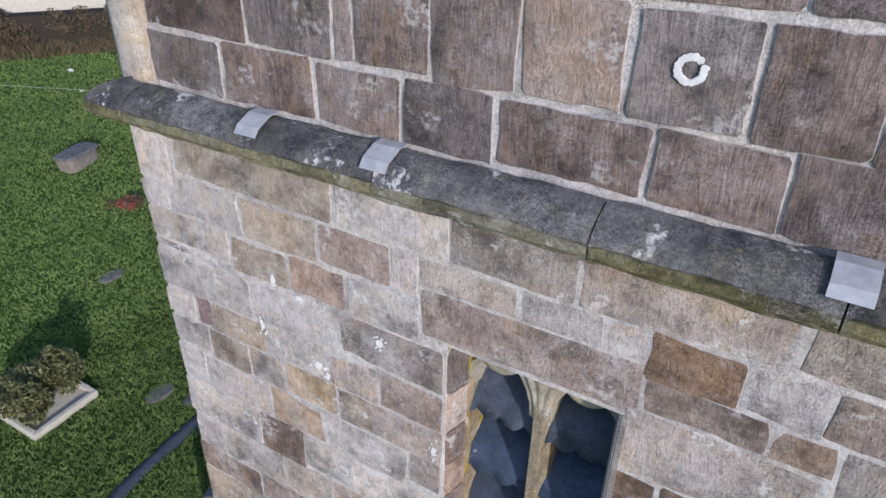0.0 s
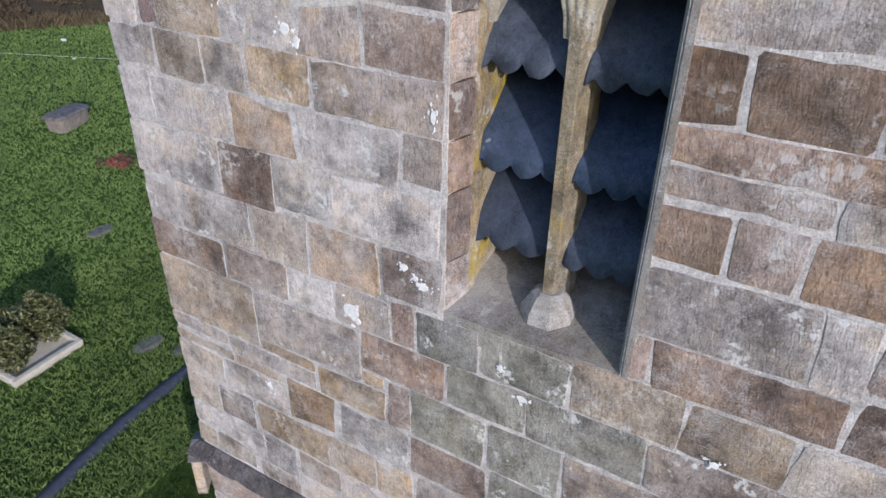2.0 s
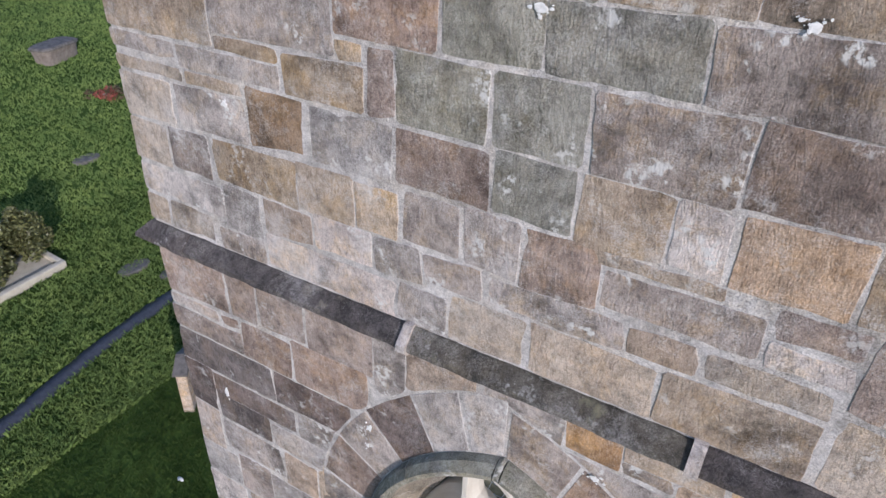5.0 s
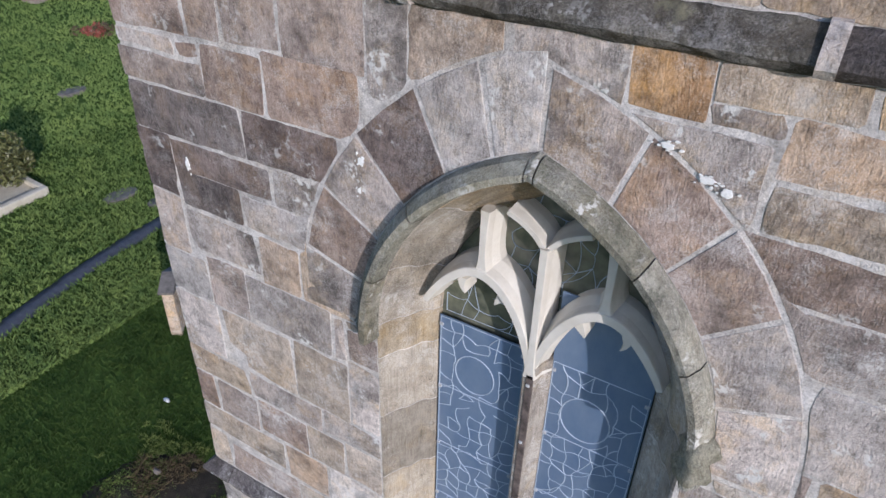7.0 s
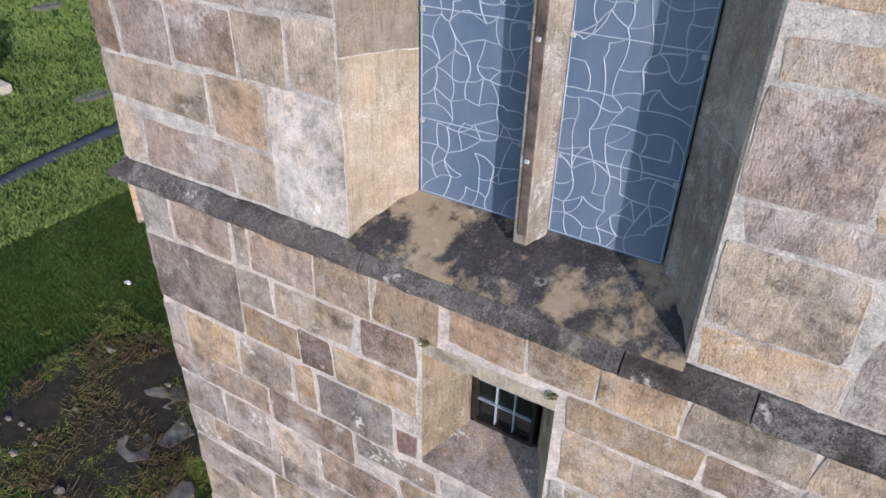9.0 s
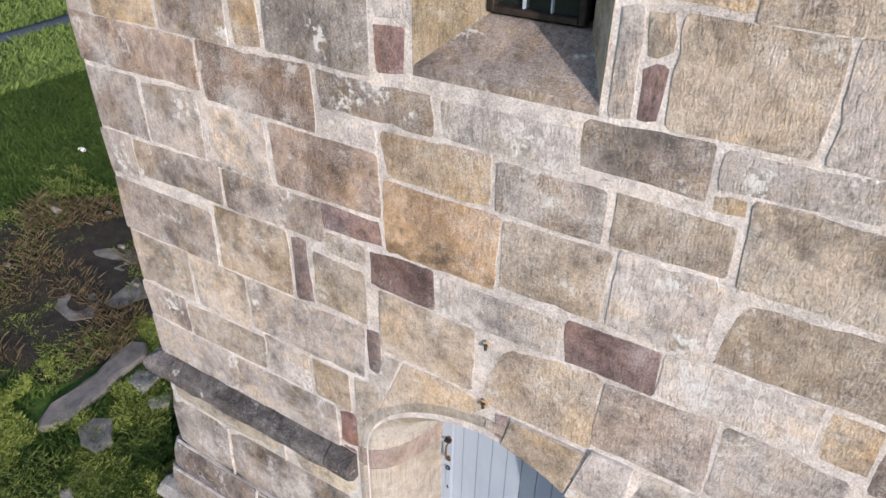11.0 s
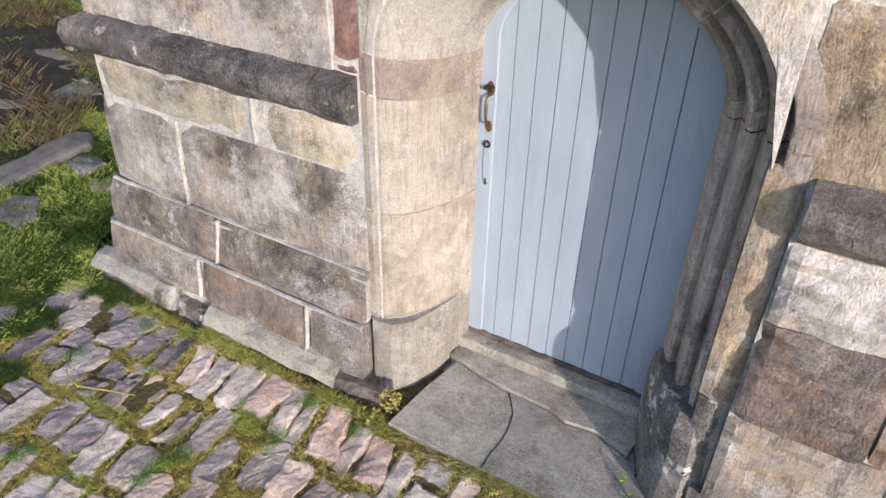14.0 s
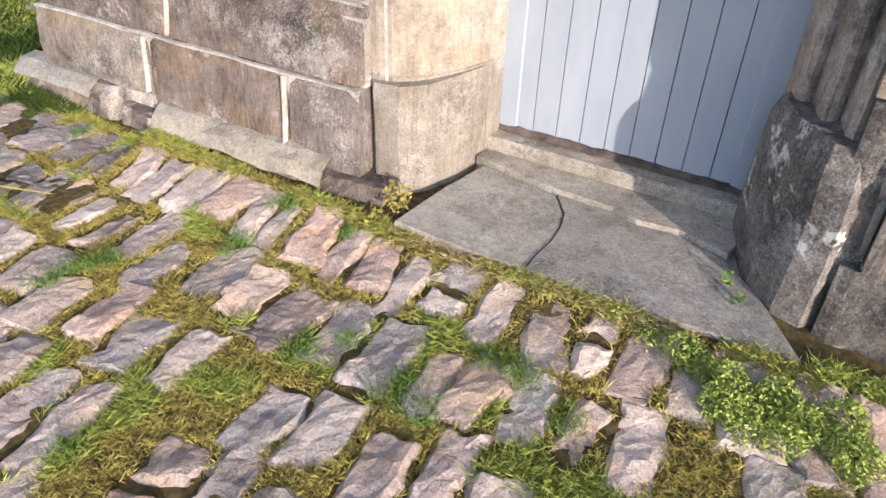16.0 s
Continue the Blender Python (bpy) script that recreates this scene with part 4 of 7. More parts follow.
part("mullion_base", loft([[(CB + a * math.cos(t), 0.17 + a * 0.9 * math.sin(t), z) for t in [k * math.pi / 4 + 0.39 for k in range(8)]] for a, z in ((0.115, z0 + 0.01), (0.11, z0 + 0.06), (0.075, z0 + 0.12), (0.05, z0 + 0.14))], cap=True, closed=True), M["flag"], bw)
for s in (-1, 1):
    q = lambda u: CB + s * u
    bar([(q(0.0), 10.82), (q(0.03), 10.92), (q(0.09), 10.98), (q(0.15), 11.0)], [0.09, 0.07, 0.06, 0.05], 0.146 + 0.002 * s, 0.30, M["creamcap"], bw)
    bar([(q(0.36), 10.78), (q(0.33), 10.90), (q(0.27), 10.97), (q(0.2), 11.0)], [0.08, 0.07, 0.06, 0.05], 0.152 + 0.002 * s, 0.30, M["creamcap"], bw)
    ring = bar([(q(0.185 + 0.085 * math.cos(a)), 11.055 + 0.085 * math.sin(a)) for a in [math.pi * 0.86 + k * math.pi / 7 for k in range(10)]], 0.085, 0.125 + 0.002 * s, 0.30, M["creamcap"], bw)
    for p in ring.data.polygons:
        p.use_smooth = True
rows = []
for z, hw, y in ((10.77, 0.046, 0.142), (10.84, 0.052, 0.138), (10.91, 0.070, 0.128), (10.97, 0.100, 0.114), (11.03, 0.140, 0.100), (11.08, 0.172, 0.092), (11.105, 0.180, 0.090)):
    front = [(CB - hw + 2 * hw * k / 20, y + 0.10 * hw * (1 - abs(math.cos(math.pi * k / 20 * 4))) + 0.25 * hw * (k / 10 - 1) ** 2, z) for k in range(21)]
    rows.append(front + [(CB + hw, 0.30, z), (CB - hw, 0.30, z)])
part("capital", loft(rows, cap=True, closed=True), M["creamcap"], bw, "ribbed fan capital of pale stone")
lou = thing("louvre", "scalloped dark blue slate louvres in the belfry opening", "louvre", group="belfry louvres")
for xa, xb in ((x0 - 0.01, CB - 0.03), (CB + 0.03, x1 - 0.01)):
    for i, zt in enumerate((11.18, 10.87, 10.51, 10.20)):
        bm = bmesh.new()
        nx = 24
        top = [bm.verts.new((lerp(xa, xb, k / nx), 0.44, zt + 0.10)) for k in range(nx + 1)]
        mid = [bm.verts.new((lerp(xa, xb, k / nx), 0.26, zt - 0.08)) for k in range(nx + 1)]
        rr = random.Random(i + int(xa * 9))
        ph = rr.uniform(0, 1)
        lobe = [abs(math.sin(math.pi * (k / 8 + ph))) ** 0.7 for k in range(nx + 1)]
        bow = [bm.verts.new((lerp(xa, xb, k / nx), 0.205 + 0.004 * noise.noise((k * 0.2, i, 4)), zt - 0.145)) for k in range(nx + 1)]
        low = [bm.verts.new((lerp(xa, xb, k / nx), 0.172 + 0.006 * noise.noise((k * 0.25, i, 9)), zt - 0.195 - (0.05 + 0.02 * noise.noise((k // 8, i, xa))) * lobe[k] + 0.02 * noise.noise((k * 0.12, i, xa)))) for k in range(nx + 1)]
        for a, c in ((top, mid), (mid, bow), (bow, low)):
            for k in range(nx):
                bm.faces.new((a[k], a[k + 1], c[k + 1], c[k]))
        ob = part("slate", bm, M["slate"], lou, smooth=True)
        md = ob.modifiers.new("thick", 'SOLIDIFY')
        md.thickness = 0.012

# ---- small window ----
sw = thing("window_3", "small square window with splayed stone reveal and barred glass", "window", "structure")
x0, x1, z0, z1 = W3
fx0, fx1, fz0, fz1, fy = 1.905, 2.23, 3.76, 4.17, 0.235
part("reveal_left", loft([[(x0 - 0.03, 0.02, z), (x0, 0.0, z), (fx0, fy, z), (fx0, fy + 0.1, z), (x0 - 0.03, fy + 0.1, z)] for z in (z0, z1)], cap=True, closed=True), M["dressed"], sw)
part("reveal_right", loft([[(x1 + 0.03, 0.02, z), (x1, 0.0, z), (fx1 + 0.02, fy, z), (fx1 + 0.02, fy + 0.1, z), (x1 + 0.03, fy + 0.1, z)] for z in (z0, z1)], cap=True, closed=True), M["cream"], sw)
part("reveal_sill", loft([[(x, y, z) for y, z in ((0.0, z0 - 0.03), (0.0, z0), (fy, fz0 - 0.01), (fy + 0.1, fz0 - 0.01), (fy + 0.1, z0 - 0.03))] for x in (x0, x1)], cap=True, closed=True), M["grey"], sw)
part("reveal_head", loft([[(x, y, z) for y, z in ((0.0, z1 + 0.02), (0.0, z1 - 0.05), (fy, fz1 + 0.01), (fy + 0.1, fz1 + 0.01), (fy + 0.1, z1 + 0.02))] for x in (x0, x1)], cap=True, closed=True), M["cream"], sw)
fr = part("frame", box(fx0, fx0 + 0.025, fy - 0.02, fy + 0.03, fz0, fz1, 0.003), M["iron"], sw)
part("frame", box(fx1 - 0.02, fx1, fy - 0.02, fy + 0.03, fz0, fz1, 0.003), M["iron"], sw)
part("frame", box(fx0 + 0.025, fx1 - 0.02, fy - 0.02, fy + 0.03, fz0, fz0 + 0.02, 0.003), M["iron"], sw)
part("frame", box(fx0 + 0.025, fx1 - 0.02, fy - 0.02, fy + 0.03, fz1 - 0.02, fz1, 0.003), M["iron"], sw)
# near-black pane in place of clear glass before a dark room
part("glass_pane", box(fx0, fx1, fy + 0.012, fy + 0.018, fz0, fz1), M["darkglass"], sw)
for k in (1, 2):
    xx = lerp(fx0 + 0.025, fx1 - 0.02, k / 3)
    part("glazing_bar", box(xx - 0.0025, xx + 0.0025, fy - 0.004, fy + 0.012, fz0, fz1), M["came"], sw)
for k in (1, 2):
    zz = lerp(fz0 + 0.02, fz1 - 0.02, k / 3)
    part("glazing_bar", box(fx0, fx1, fy - 0.006, fy + 0.01, zz - 0.0025, zz + 0.0025), M["came"], sw)

# ---- ashlar ----
TONES = {"g": M["grey"], "t": M["tan"], "b": M["brown"], "p": M["pale"], "u": M["purple"], "r": M["rust"], "d": M["dark2"], "m": M["moss2"], "k": M["umber"]}
TOP_TONES = {"b": M["top"], "d": M["top"], "g": M["dark2"], "t": M["brown"]}
stone_rnd = random.Random(11)


def stone_mesh(pts, y_face, depth, rnd, bev):
    """A dressed stone: ragged outline (x, z), worn arrises, slightly pillowed face, open at the back; rim marks where the pointing laps over it."""
    bm = bmesh.new()
    rim = bm.verts.layers.float_color.new("rim")
    n = len(pts)
    cx, cz = sum(p[0] for p in pts) / n, sum(p[1] for p in pts) / n
    tilt_x, tilt_z = rnd.uniform(-0.008, 0.008), rnd.uniform(-0.010, 0.010)
    rings = []
    for y, inset, mark in ((y_face + depth, 0.0, 1.0), (y_face + bev * 0.6, 0.0, 1.0), (y_face, bev * 0.8, 0.8), (y_face - 0.0015, 0.035, 0.22)):
        ring = []
        for x, z in pts:
            dx, dz = x - cx, z - cz
            d = math.hypot(dx, dz) or 1
            k = min(inset, d * 0.45)
            yy = y + (dx * tilt_x + dz * tilt_z if y < y_face + depth * 0.9 else 0)
            v = bm.verts.new((x - dx / d * k, yy, z - dz / d * k))
            v[rim] = (mark, mark, mark, 1)
            ring.append(v)
        rings.append(ring)
    for a, c in zip(rings, rings[1:]):
        for i in range(n):
            bm.faces.new((a[i], a[(i + 1) % n], c[(i + 1) % n], c[i]))
    mid = bm.verts.new((cx, y_face - rnd.uniform(0.0, 0.006), cz))
    mid[rim] = (0, 0, 0, 1)
    for i in range(n):
        bm.faces.new((rings[-1][i], rings[-1][(i + 1) % n], mid))
    return bm


def outline(x0, x1, z0, z1, rnd, joint=0.009, wob=0.003):
    """The worn outline of a squared stone: slightly skewed sides that wander and are nicked here and there."""
    x0, x1, z0, z1 = x0 + joint, x1 - joint, z0 + joint, z1 - joint
    k = min(0.010, (x1 - x0) * 0.06, (z1 - z0) * 0.06)
    corner = [(x + rnd.uniform(-k, k), z + rnd.uniform(-k, k)) for x, z in ((x0, z0), (x1, z0), (x1, z1), (x0, z1))]
    seed, pts = rnd.uniform(0, 60), []
    for (xa, za), (xb, zb) in zip(corner, corner[1:] + corner[:1]):
        run = math.hypot(xb - xa, zb - za)
        n = max(2, int(run / 0.05))
        nx, nz = (zb - za) / run, -(xb - xa) / run
        for j in range(n):
            f = j / n
            if j == 0:
                f = min(0.18, rnd.uniform(0.004, 0.016) / run)
            if j == n - 1 and n > 2:
                f = 1 - min(0.18, rnd.uniform(0.004, 0.016) / run)
            px, pz = lerp(xa, xb, f), lerp(za, zb, f)
            e = 0.006 * noise.noise((px * 5, pz * 5, seed)) + rnd.uniform(-wob, wob)
            if rnd.random() < 0.05:
                e -= rnd.uniform(0.004, 0.012)
            pts.append((px + nx * e, pz + nz * e))
    return pts


def course(parent, stones, y=0.0, joint=0.010, depth=0.05, tones=TONES):
    """Lays stones (x from, x to, z from, z to, tone) on a wall face."""
    for x0, x1, z0, z1, tone in stones:
        r = stone_rnd
        if x0 < 0.03:
            x0 = -0.012 + r.uniform(-0.006, 0.006)
        jt = joint * r.choice((0.45, 0.65, 0.8, 1.0)) * (0.85 if z0 > 4.7 else 1.0)
        pts = clear_of_arch(outline(x0, x1, z0, z1, r, jt))
        if pts:
            part("stone", stone_mesh(pts, y - r.uniform(-0.001, 0.003), depth, r, r.uniform(0.002, 0.005)), tones[tone], parent)


RING = {-1: 1.105, 1: 1.05}


def clear_of_arch(pts):
    """Pushes an outline out of the arch ring of the great window."""
    near = any(6.2 < z < 8.0 and abs(x - CX2) < 1.3 for x, z in pts)
    if not near:
        return pts
    fine = []
    for (xa, za), (xb, zb) in zip(pts, pts[1:] + pts[:1]):
        k = max(1, int(math.hypot(xb - xa, zb - za) / 0.05))
        fine += [(lerp(xa, xb, j / k), lerp(za, zb, j / k)) for j in range(k)]
    out = []
    for x, z in fine:
        side = -1 if x < CX2 else 1
        if z > SP2 - 0.01:
            ex, ez = x - (CX2 - side * 0.345), z - SP2
            d, lim = math.hypot(ex, ez), RING[side] + 0.345 + 0.006
            if d < lim:
                x, z = (CX2 - side * 0.345) + ex * lim / max(d, 0.01), SP2 + ez * lim / max(d, 0.01)
        out.append((x, z))
    if out == fine:
        return pts
    keep = [out[0]]
    for p in out[1:]:
        if math.hypot(p[0] - keep[-1][0], p[1] - keep[-1][1]) > 0.012:
            keep.append(p)
    area = abs(sum(a[0] * c[1] - c[0] * a[1] for a, c in zip(keep, keep[1:] + keep[:1]))) / 2
    return keep if len(keep) > 4 and area > 0.003 else None


course(wall_up, [(0.16, 0.60, 11.88, 12.13, "b"), (0.60, 1.09, 11.88, 12.13, "b"), (1.09, 1.48, 11.88, 12.13, "b"), (1.48, 1.84, 11.88, 12.13, "g"), (1.84, 2.35, 11.88, 12.13, "b"), (2.35, 2.72, 11.88, 12.13, "b"), (2.72, 3.15, 11.88, 12.13, "d"), (0.20, 0.76, 12.13, 12.46, "g"), (0.76, 1.19, 12.13, 12.46, "b"), (1.19, 1.28, 12.13, 12.46, "b"), (1.28, 1.59, 12.13, 12.46, "b"), (1.59, 1.91, 12.13, 12.46, "b"), (1.91, 2.24, 12.13, 12.46, "t"), (2.24, 2.58, 12.13, 12.46, "b"), (2.58, 2.88, 12.13, 12.46, "d"), (2.88, 3.15, 12.13, 12.46, "g")], 0.05, joint=0.013, tones=TOP_TONES)
course(wall_belfry, [(0.00, 0.23, 11.41, 11.69, "p"), (0.23, 1.18, 11.48, 11.69, "t"), (1.18, 1.71, 11.48, 11.69, "p"), (1.71, 2.21, 11.48, 11.69, "g"), (2.21, 2.88, 11.48, 11.69, "g"), (2.88, 3.30, 11.49, 11.69, "t"), (3.30, 3.45, 11.42, 11.69, "t"), (0.18, 0.64, 11.27, 11.48, "p"), (0.64, 1.08, 11.27, 11.48, "t"), (1.08, 1.45, 11.27, 11.48, "b"), (1.45, 1.58, 11.27, 11.48, "p"), (1.58, 2.00, 11.34, 11.48, "t")])
course(wall_belfry, [(2.00, 2.32, 11.34, 11.48, "p"), (2.32, 2.46, 11.34, 11.48, "p"), (2.46, 2.77, 11.29, 11.48, "k"), (2.77, 3.00, 11.29, 11.49, "p"), (3.00, 3.27, 11.29, 11.49, "b"), (0.00, 0.18, 11.27, 11.41, "p"), (3.30, 3.45, 11.15, 11.42, "t"), (0.00, 0.54, 11.09, 11.27, "p"), (0.54, 0.90, 11.05, 11.27, "t"), (0.90, 1.22, 11.06, 11.27, "b"), (1.22, 1.58, 11.06, 11.27, "p"), (1.58, 2.47, 11.11, 11.34, "b")])
course(wall_belfry, [(2.47, 2.88, 11.15, 11.29, "k"), (2.88, 3.07, 11.15, 11.29, "k"), (3.07, 3.30, 11.06, 11.29, "g"), (0.00, 0.54, 11.04, 11.09, "p"), (2.43, 3.07, 10.84, 11.15, "g"), (3.07, 3.30, 10.84, 11.06, "t"), (3.30, 3.45, 10.88, 11.15, "t"), (0.00, 0.63, 10.80, 11.04, "p"), (0.63, 1.14, 10.82, 11.05, "p"), (1.14, 1.70, 10.83, 11.06, "b"), (0.00, 0.21, 10.62, 10.80, "p"), (0.21, 0.33, 10.62, 10.80, "u")])
course(wall_belfry, [(0.33, 0.70, 10.62, 10.80, "t"), (0.70, 1.06, 10.62, 10.82, "p"), (1.06, 1.36, 10.61, 10.82, "g"), (1.36, 1.70, 10.61, 10.83, "b"), (2.43, 2.60, 10.63, 10.84, "k"), (2.60, 2.92, 10.63, 10.84, "k"), (2.92, 3.20, 10.63, 10.84, "t"), (3.20, 3.30, 10.51, 10.84, "p"), (3.30, 3.45, 10.61, 10.88, "g"), (2.43, 3.06, 10.51, 10.63, "b"), (3.06, 3.20, 10.51, 10.63, "p"), (0.00, 0.27, 10.43, 10.62, "p")])
course(wall_belfry, [(0.27, 0.56, 10.41, 10.62, "t"), (0.56, 0.79, 10.41, 10.62, "p"), (0.79, 1.12, 10.41, 10.62, "t"), (1.12, 1.70, 10.41, 10.61, "g"), (2.43, 2.89, 10.40, 10.51, "b"), (2.89, 3.30, 10.40, 10.51, "p"), (3.30, 3.45, 10.34, 10.61, "t"), (0.00, 0.20, 10.18, 10.43, "p"), (0.20, 0.67, 10.18, 10.41, "p"), (0.67, 1.03, 10.18, 10.41, "r"), (1.03, 1.52, 10.18, 10.41, "p"), (1.52, 1.70, 10.21, 10.41, "g")])
course(wall_belfry, [(2.43, 2.65, 10.19, 10.40, "k"), (2.65, 2.85, 10.19, 10.40, "b"), (2.85, 3.30, 10.18, 10.40, "k"), (3.30, 3.45, 10.06, 10.34, "t"), (0.87, 1.18, 9.93, 10.18, "p"), (1.18, 1.70, 9.93, 10.18, "p"), (3.09, 3.30, 9.95, 10.18, "b"), (0.00, 0.56, 9.91, 10.18, "p"), (0.56, 0.87, 9.91, 10.18, "b"), (2.43, 2.94, 9.91, 10.18, "g"), (2.94, 3.09, 9.91, 10.18, "p"), (3.30, 3.45, 9.79, 10.06, "t")])
course(wall_belfry, [(0.00, 0.22, 9.64, 9.88, "p"), (0.22, 0.71, 9.65, 9.91, "p"), (0.71, 1.04, 9.65, 9.92, "t"), (1.04, 1.41, 9.66, 9.93, "r"), (1.41, 1.70, 9.68, 9.93, "b"), (2.43, 2.51, 9.71, 9.91, "b"), (2.51, 3.09, 9.71, 9.91, "b"), (3.09, 3.30, 9.71, 9.95, "b"), (3.30, 3.45, 9.52, 9.79, "t"), (0.90, 1.16, 9.45, 9.65, "p"), (1.16, 1.46, 9.45, 9.66, "p"), (1.46, 1.58, 9.45, 9.68, "b")])
course(wall_belfry, [(1.58, 1.88, 9.46, 9.68, "m"), (1.88, 2.25, 9.47, 9.69, "m"), (2.25, 2.65, 9.47, 9.71, "t"), (2.65, 2.99, 9.48, 9.71, "t"), (2.99, 3.30, 9.48, 9.71, "t"), (0.00, 0.50, 9.45, 9.65, "b"), (0.50, 0.90, 9.45, 9.65, "b"), (1.72, 2.09, 9.24, 9.47, "m"), (2.09, 2.56, 9.24, 9.47, "m"), (2.56, 3.09, 9.24, 9.48, "g"), (3.09, 3.30, 9.24, 9.48, "p"), (3.30, 3.45, 9.25, 9.52, "p")])
course(wall_belfry, [(0.00, 0.65, 9.08, 9.45, "t"), (0.65, 1.28, 9.15, 9.45, "g"), (1.28, 1.72, 9.24, 9.46, "b"), (1.28, 1.42, 9.15, 9.24, "t"), (0.65, 1.01, 9.08, 9.15, "t"), (1.01, 1.42, 8.97, 9.15, "t"), (1.42, 1.55, 8.97, 9.24, "b"), (1.55, 1.92, 8.97, 9.24, "m"), (1.92, 2.27, 8.97, 9.24, "m"), (2.27, 2.73, 8.97, 9.24, "g"), (2.73, 3.30, 8.98, 9.24, "b"), (3.30, 3.45, 8.98, 9.25, "g")])
course(wall_belfry, [(0.00, 0.41, 8.99, 9.08, "p"), (0.41, 1.01, 8.97, 9.08, "g"), (0.00, 0.44, 8.90, 8.97, "t"), (0.44, 0.79, 8.90, 8.97, "t"), (0.00, 0.35, 8.67, 8.89, "t"), (0.35, 0.79, 8.69, 8.90, "p"), (0.79, 1.13, 8.70, 8.97, "r"), (1.13, 1.54, 8.70, 8.97, "p"), (1.54, 1.95, 8.72, 8.97, "b"), (1.95, 2.26, 8.72, 8.97, "m"), (2.26, 2.56, 8.71, 8.97, "t"), (2.56, 2.74, 8.72, 8.97, "p")])
course(wall_belfry, [(2.74, 3.10, 8.71, 8.98, "r"), (3.10, 3.45, 8.72, 8.98, "t"), (2.34, 2.77, 8.66, 8.72, "t"), (2.90, 3.17, 8.59, 8.71, "b"), (0.00, 0.26, 8.44, 8.67, "t"), (0.26, 0.53, 8.45, 8.68, "b"), (0.53, 1.04, 8.46, 8.69, "t"), (1.04, 1.34, 8.46, 8.70, "t"), (1.34, 1.57, 8.47, 8.70, "t"), (1.57, 1.84, 8.47, 8.72, "g"), (1.84, 2.08, 8.47, 8.72, "g"), (2.08, 2.37, 8.46, 8.71, "b")])
course(wall_belfry, [(2.37, 2.90, 8.48, 8.66, "g"), (3.17, 3.45, 8.41, 8.72, "b"), (2.90, 3.17, 8.48, 8.59, "p"), (0.00, 0.57, 8.27, 8.44, "p"), (0.81, 1.11, 8.28, 8.46, "r"), (1.11, 1.43, 8.29, 8.47, "p"), (1.43, 1.67, 8.29, 8.47, "g"), (1.67, 1.94, 8.33, 8.47, "g"), (1.94, 2.49, 8.33, 8.46, "p"), (2.49, 2.75, 8.34, 8.48, "r"), (2.75, 3.17, 8.34, 8.48, "t"), (0.57, 0.81, 8.22, 8.46, "g")])
course(wall_belfry, [(0.00, 0.15, 8.09, 8.26, "t"), (0.15, 0.50, 8.09, 8.27, "t"), (0.50, 0.81, 8.09, 8.22, "g"), (0.81, 1.54, 8.09, 8.28, "p"), (1.54, 1.80, 8.09, 8.29, "g"), (1.80, 2.14, 8.09, 8.33, "t"), (2.14, 2.63, 8.09, 8.33, "t"), (2.63, 3.15, 8.09, 8.34, "t"), (3.17, 3.45, 8.09, 8.41, "t")])
course(wall_middle, [(0.00, 0.47, 7.64, 7.96, "b"), (0.47, 0.68, 7.66, 7.96, "b"), (0.68, 1.00, 7.67, 7.96, "b"), (1.00, 1.40, 7.67, 7.96, "b"), (1.40, 1.59, 7.58, 7.96, "g"), (1.59, 1.95, 7.70, 7.96, "r"), (1.95, 2.34, 7.74, 7.96, "p"), (2.34, 2.57, 7.77, 7.96, "r"), (2.57, 2.95, 7.84, 7.96, "t"), (2.57, 2.78, 7.77, 7.84, "g"), (2.78, 3.27, 7.65, 7.84, "r"), (2.95, 3.26, 7.84, 7.96, "t"), (3.27, 3.33, 7.65, 7.96, "g"), (3.33, 3.48, 7.49, 7.81, "b"), (3.33, 3.48, 7.81, 7.96, "t")])
course(wall_middle, [(0.00, 0.53, 7.40, 7.56, "b"), (0.00, 0.38, 7.56, 7.64, "g"), (0.38, 0.53, 7.56, 7.64, "b"), (0.53, 0.88, 7.40, 7.66, "b"), (0.88, 1.37, 7.39, 7.67, "b"), (2.34, 2.78, 7.49, 7.77, "p"), (2.72, 3.32, 7.29, 7.49, "b"), (2.78, 3.33, 7.49, 7.65, "t"), (3.32, 3.48, 7.29, 7.49, "b")])
course(wall_middle, [(0.00, 0.73, 7.15, 7.40, "d"), (0.22, 0.86, 6.98, 7.15, "d"), (0.73, 1.26, 7.16, 7.39, "d"), (0.86, 1.27, 6.97, 7.16, "g"), (2.80, 3.48, 7.05, 7.29, "b")])
course(wall_middle, [(0.00, 0.22, 6.82, 7.15, "d"), (0.22, 0.65, 6.77, 6.98, "d"), (0.65, 1.15, 6.78, 6.97, "g"), (1.15, 1.31, 6.78, 6.97, "g"), (2.84, 3.08, 6.80, 7.03, "g"), (3.08, 3.39, 6.68, 7.05, "g"), (3.39, 3.48, 6.68, 7.00, "t")])
course(wall_middle, [(0.00, 0.22, 6.46, 6.82, "g"), (0.22, 0.72, 6.51, 6.77, "g"), (0.72, 0.98, 6.48, 6.78, "r"), (0.98, 1.31, 6.48, 6.78, "t"), (1.22, 1.31, 6.42, 6.48, "t"), (2.90, 3.19, 6.42, 6.50, "t"), (2.91, 3.19, 6.50, 6.68, "b"), (2.91, 3.08, 6.68, 6.80, "t"), (3.19, 3.48, 6.43, 6.68, "t")])
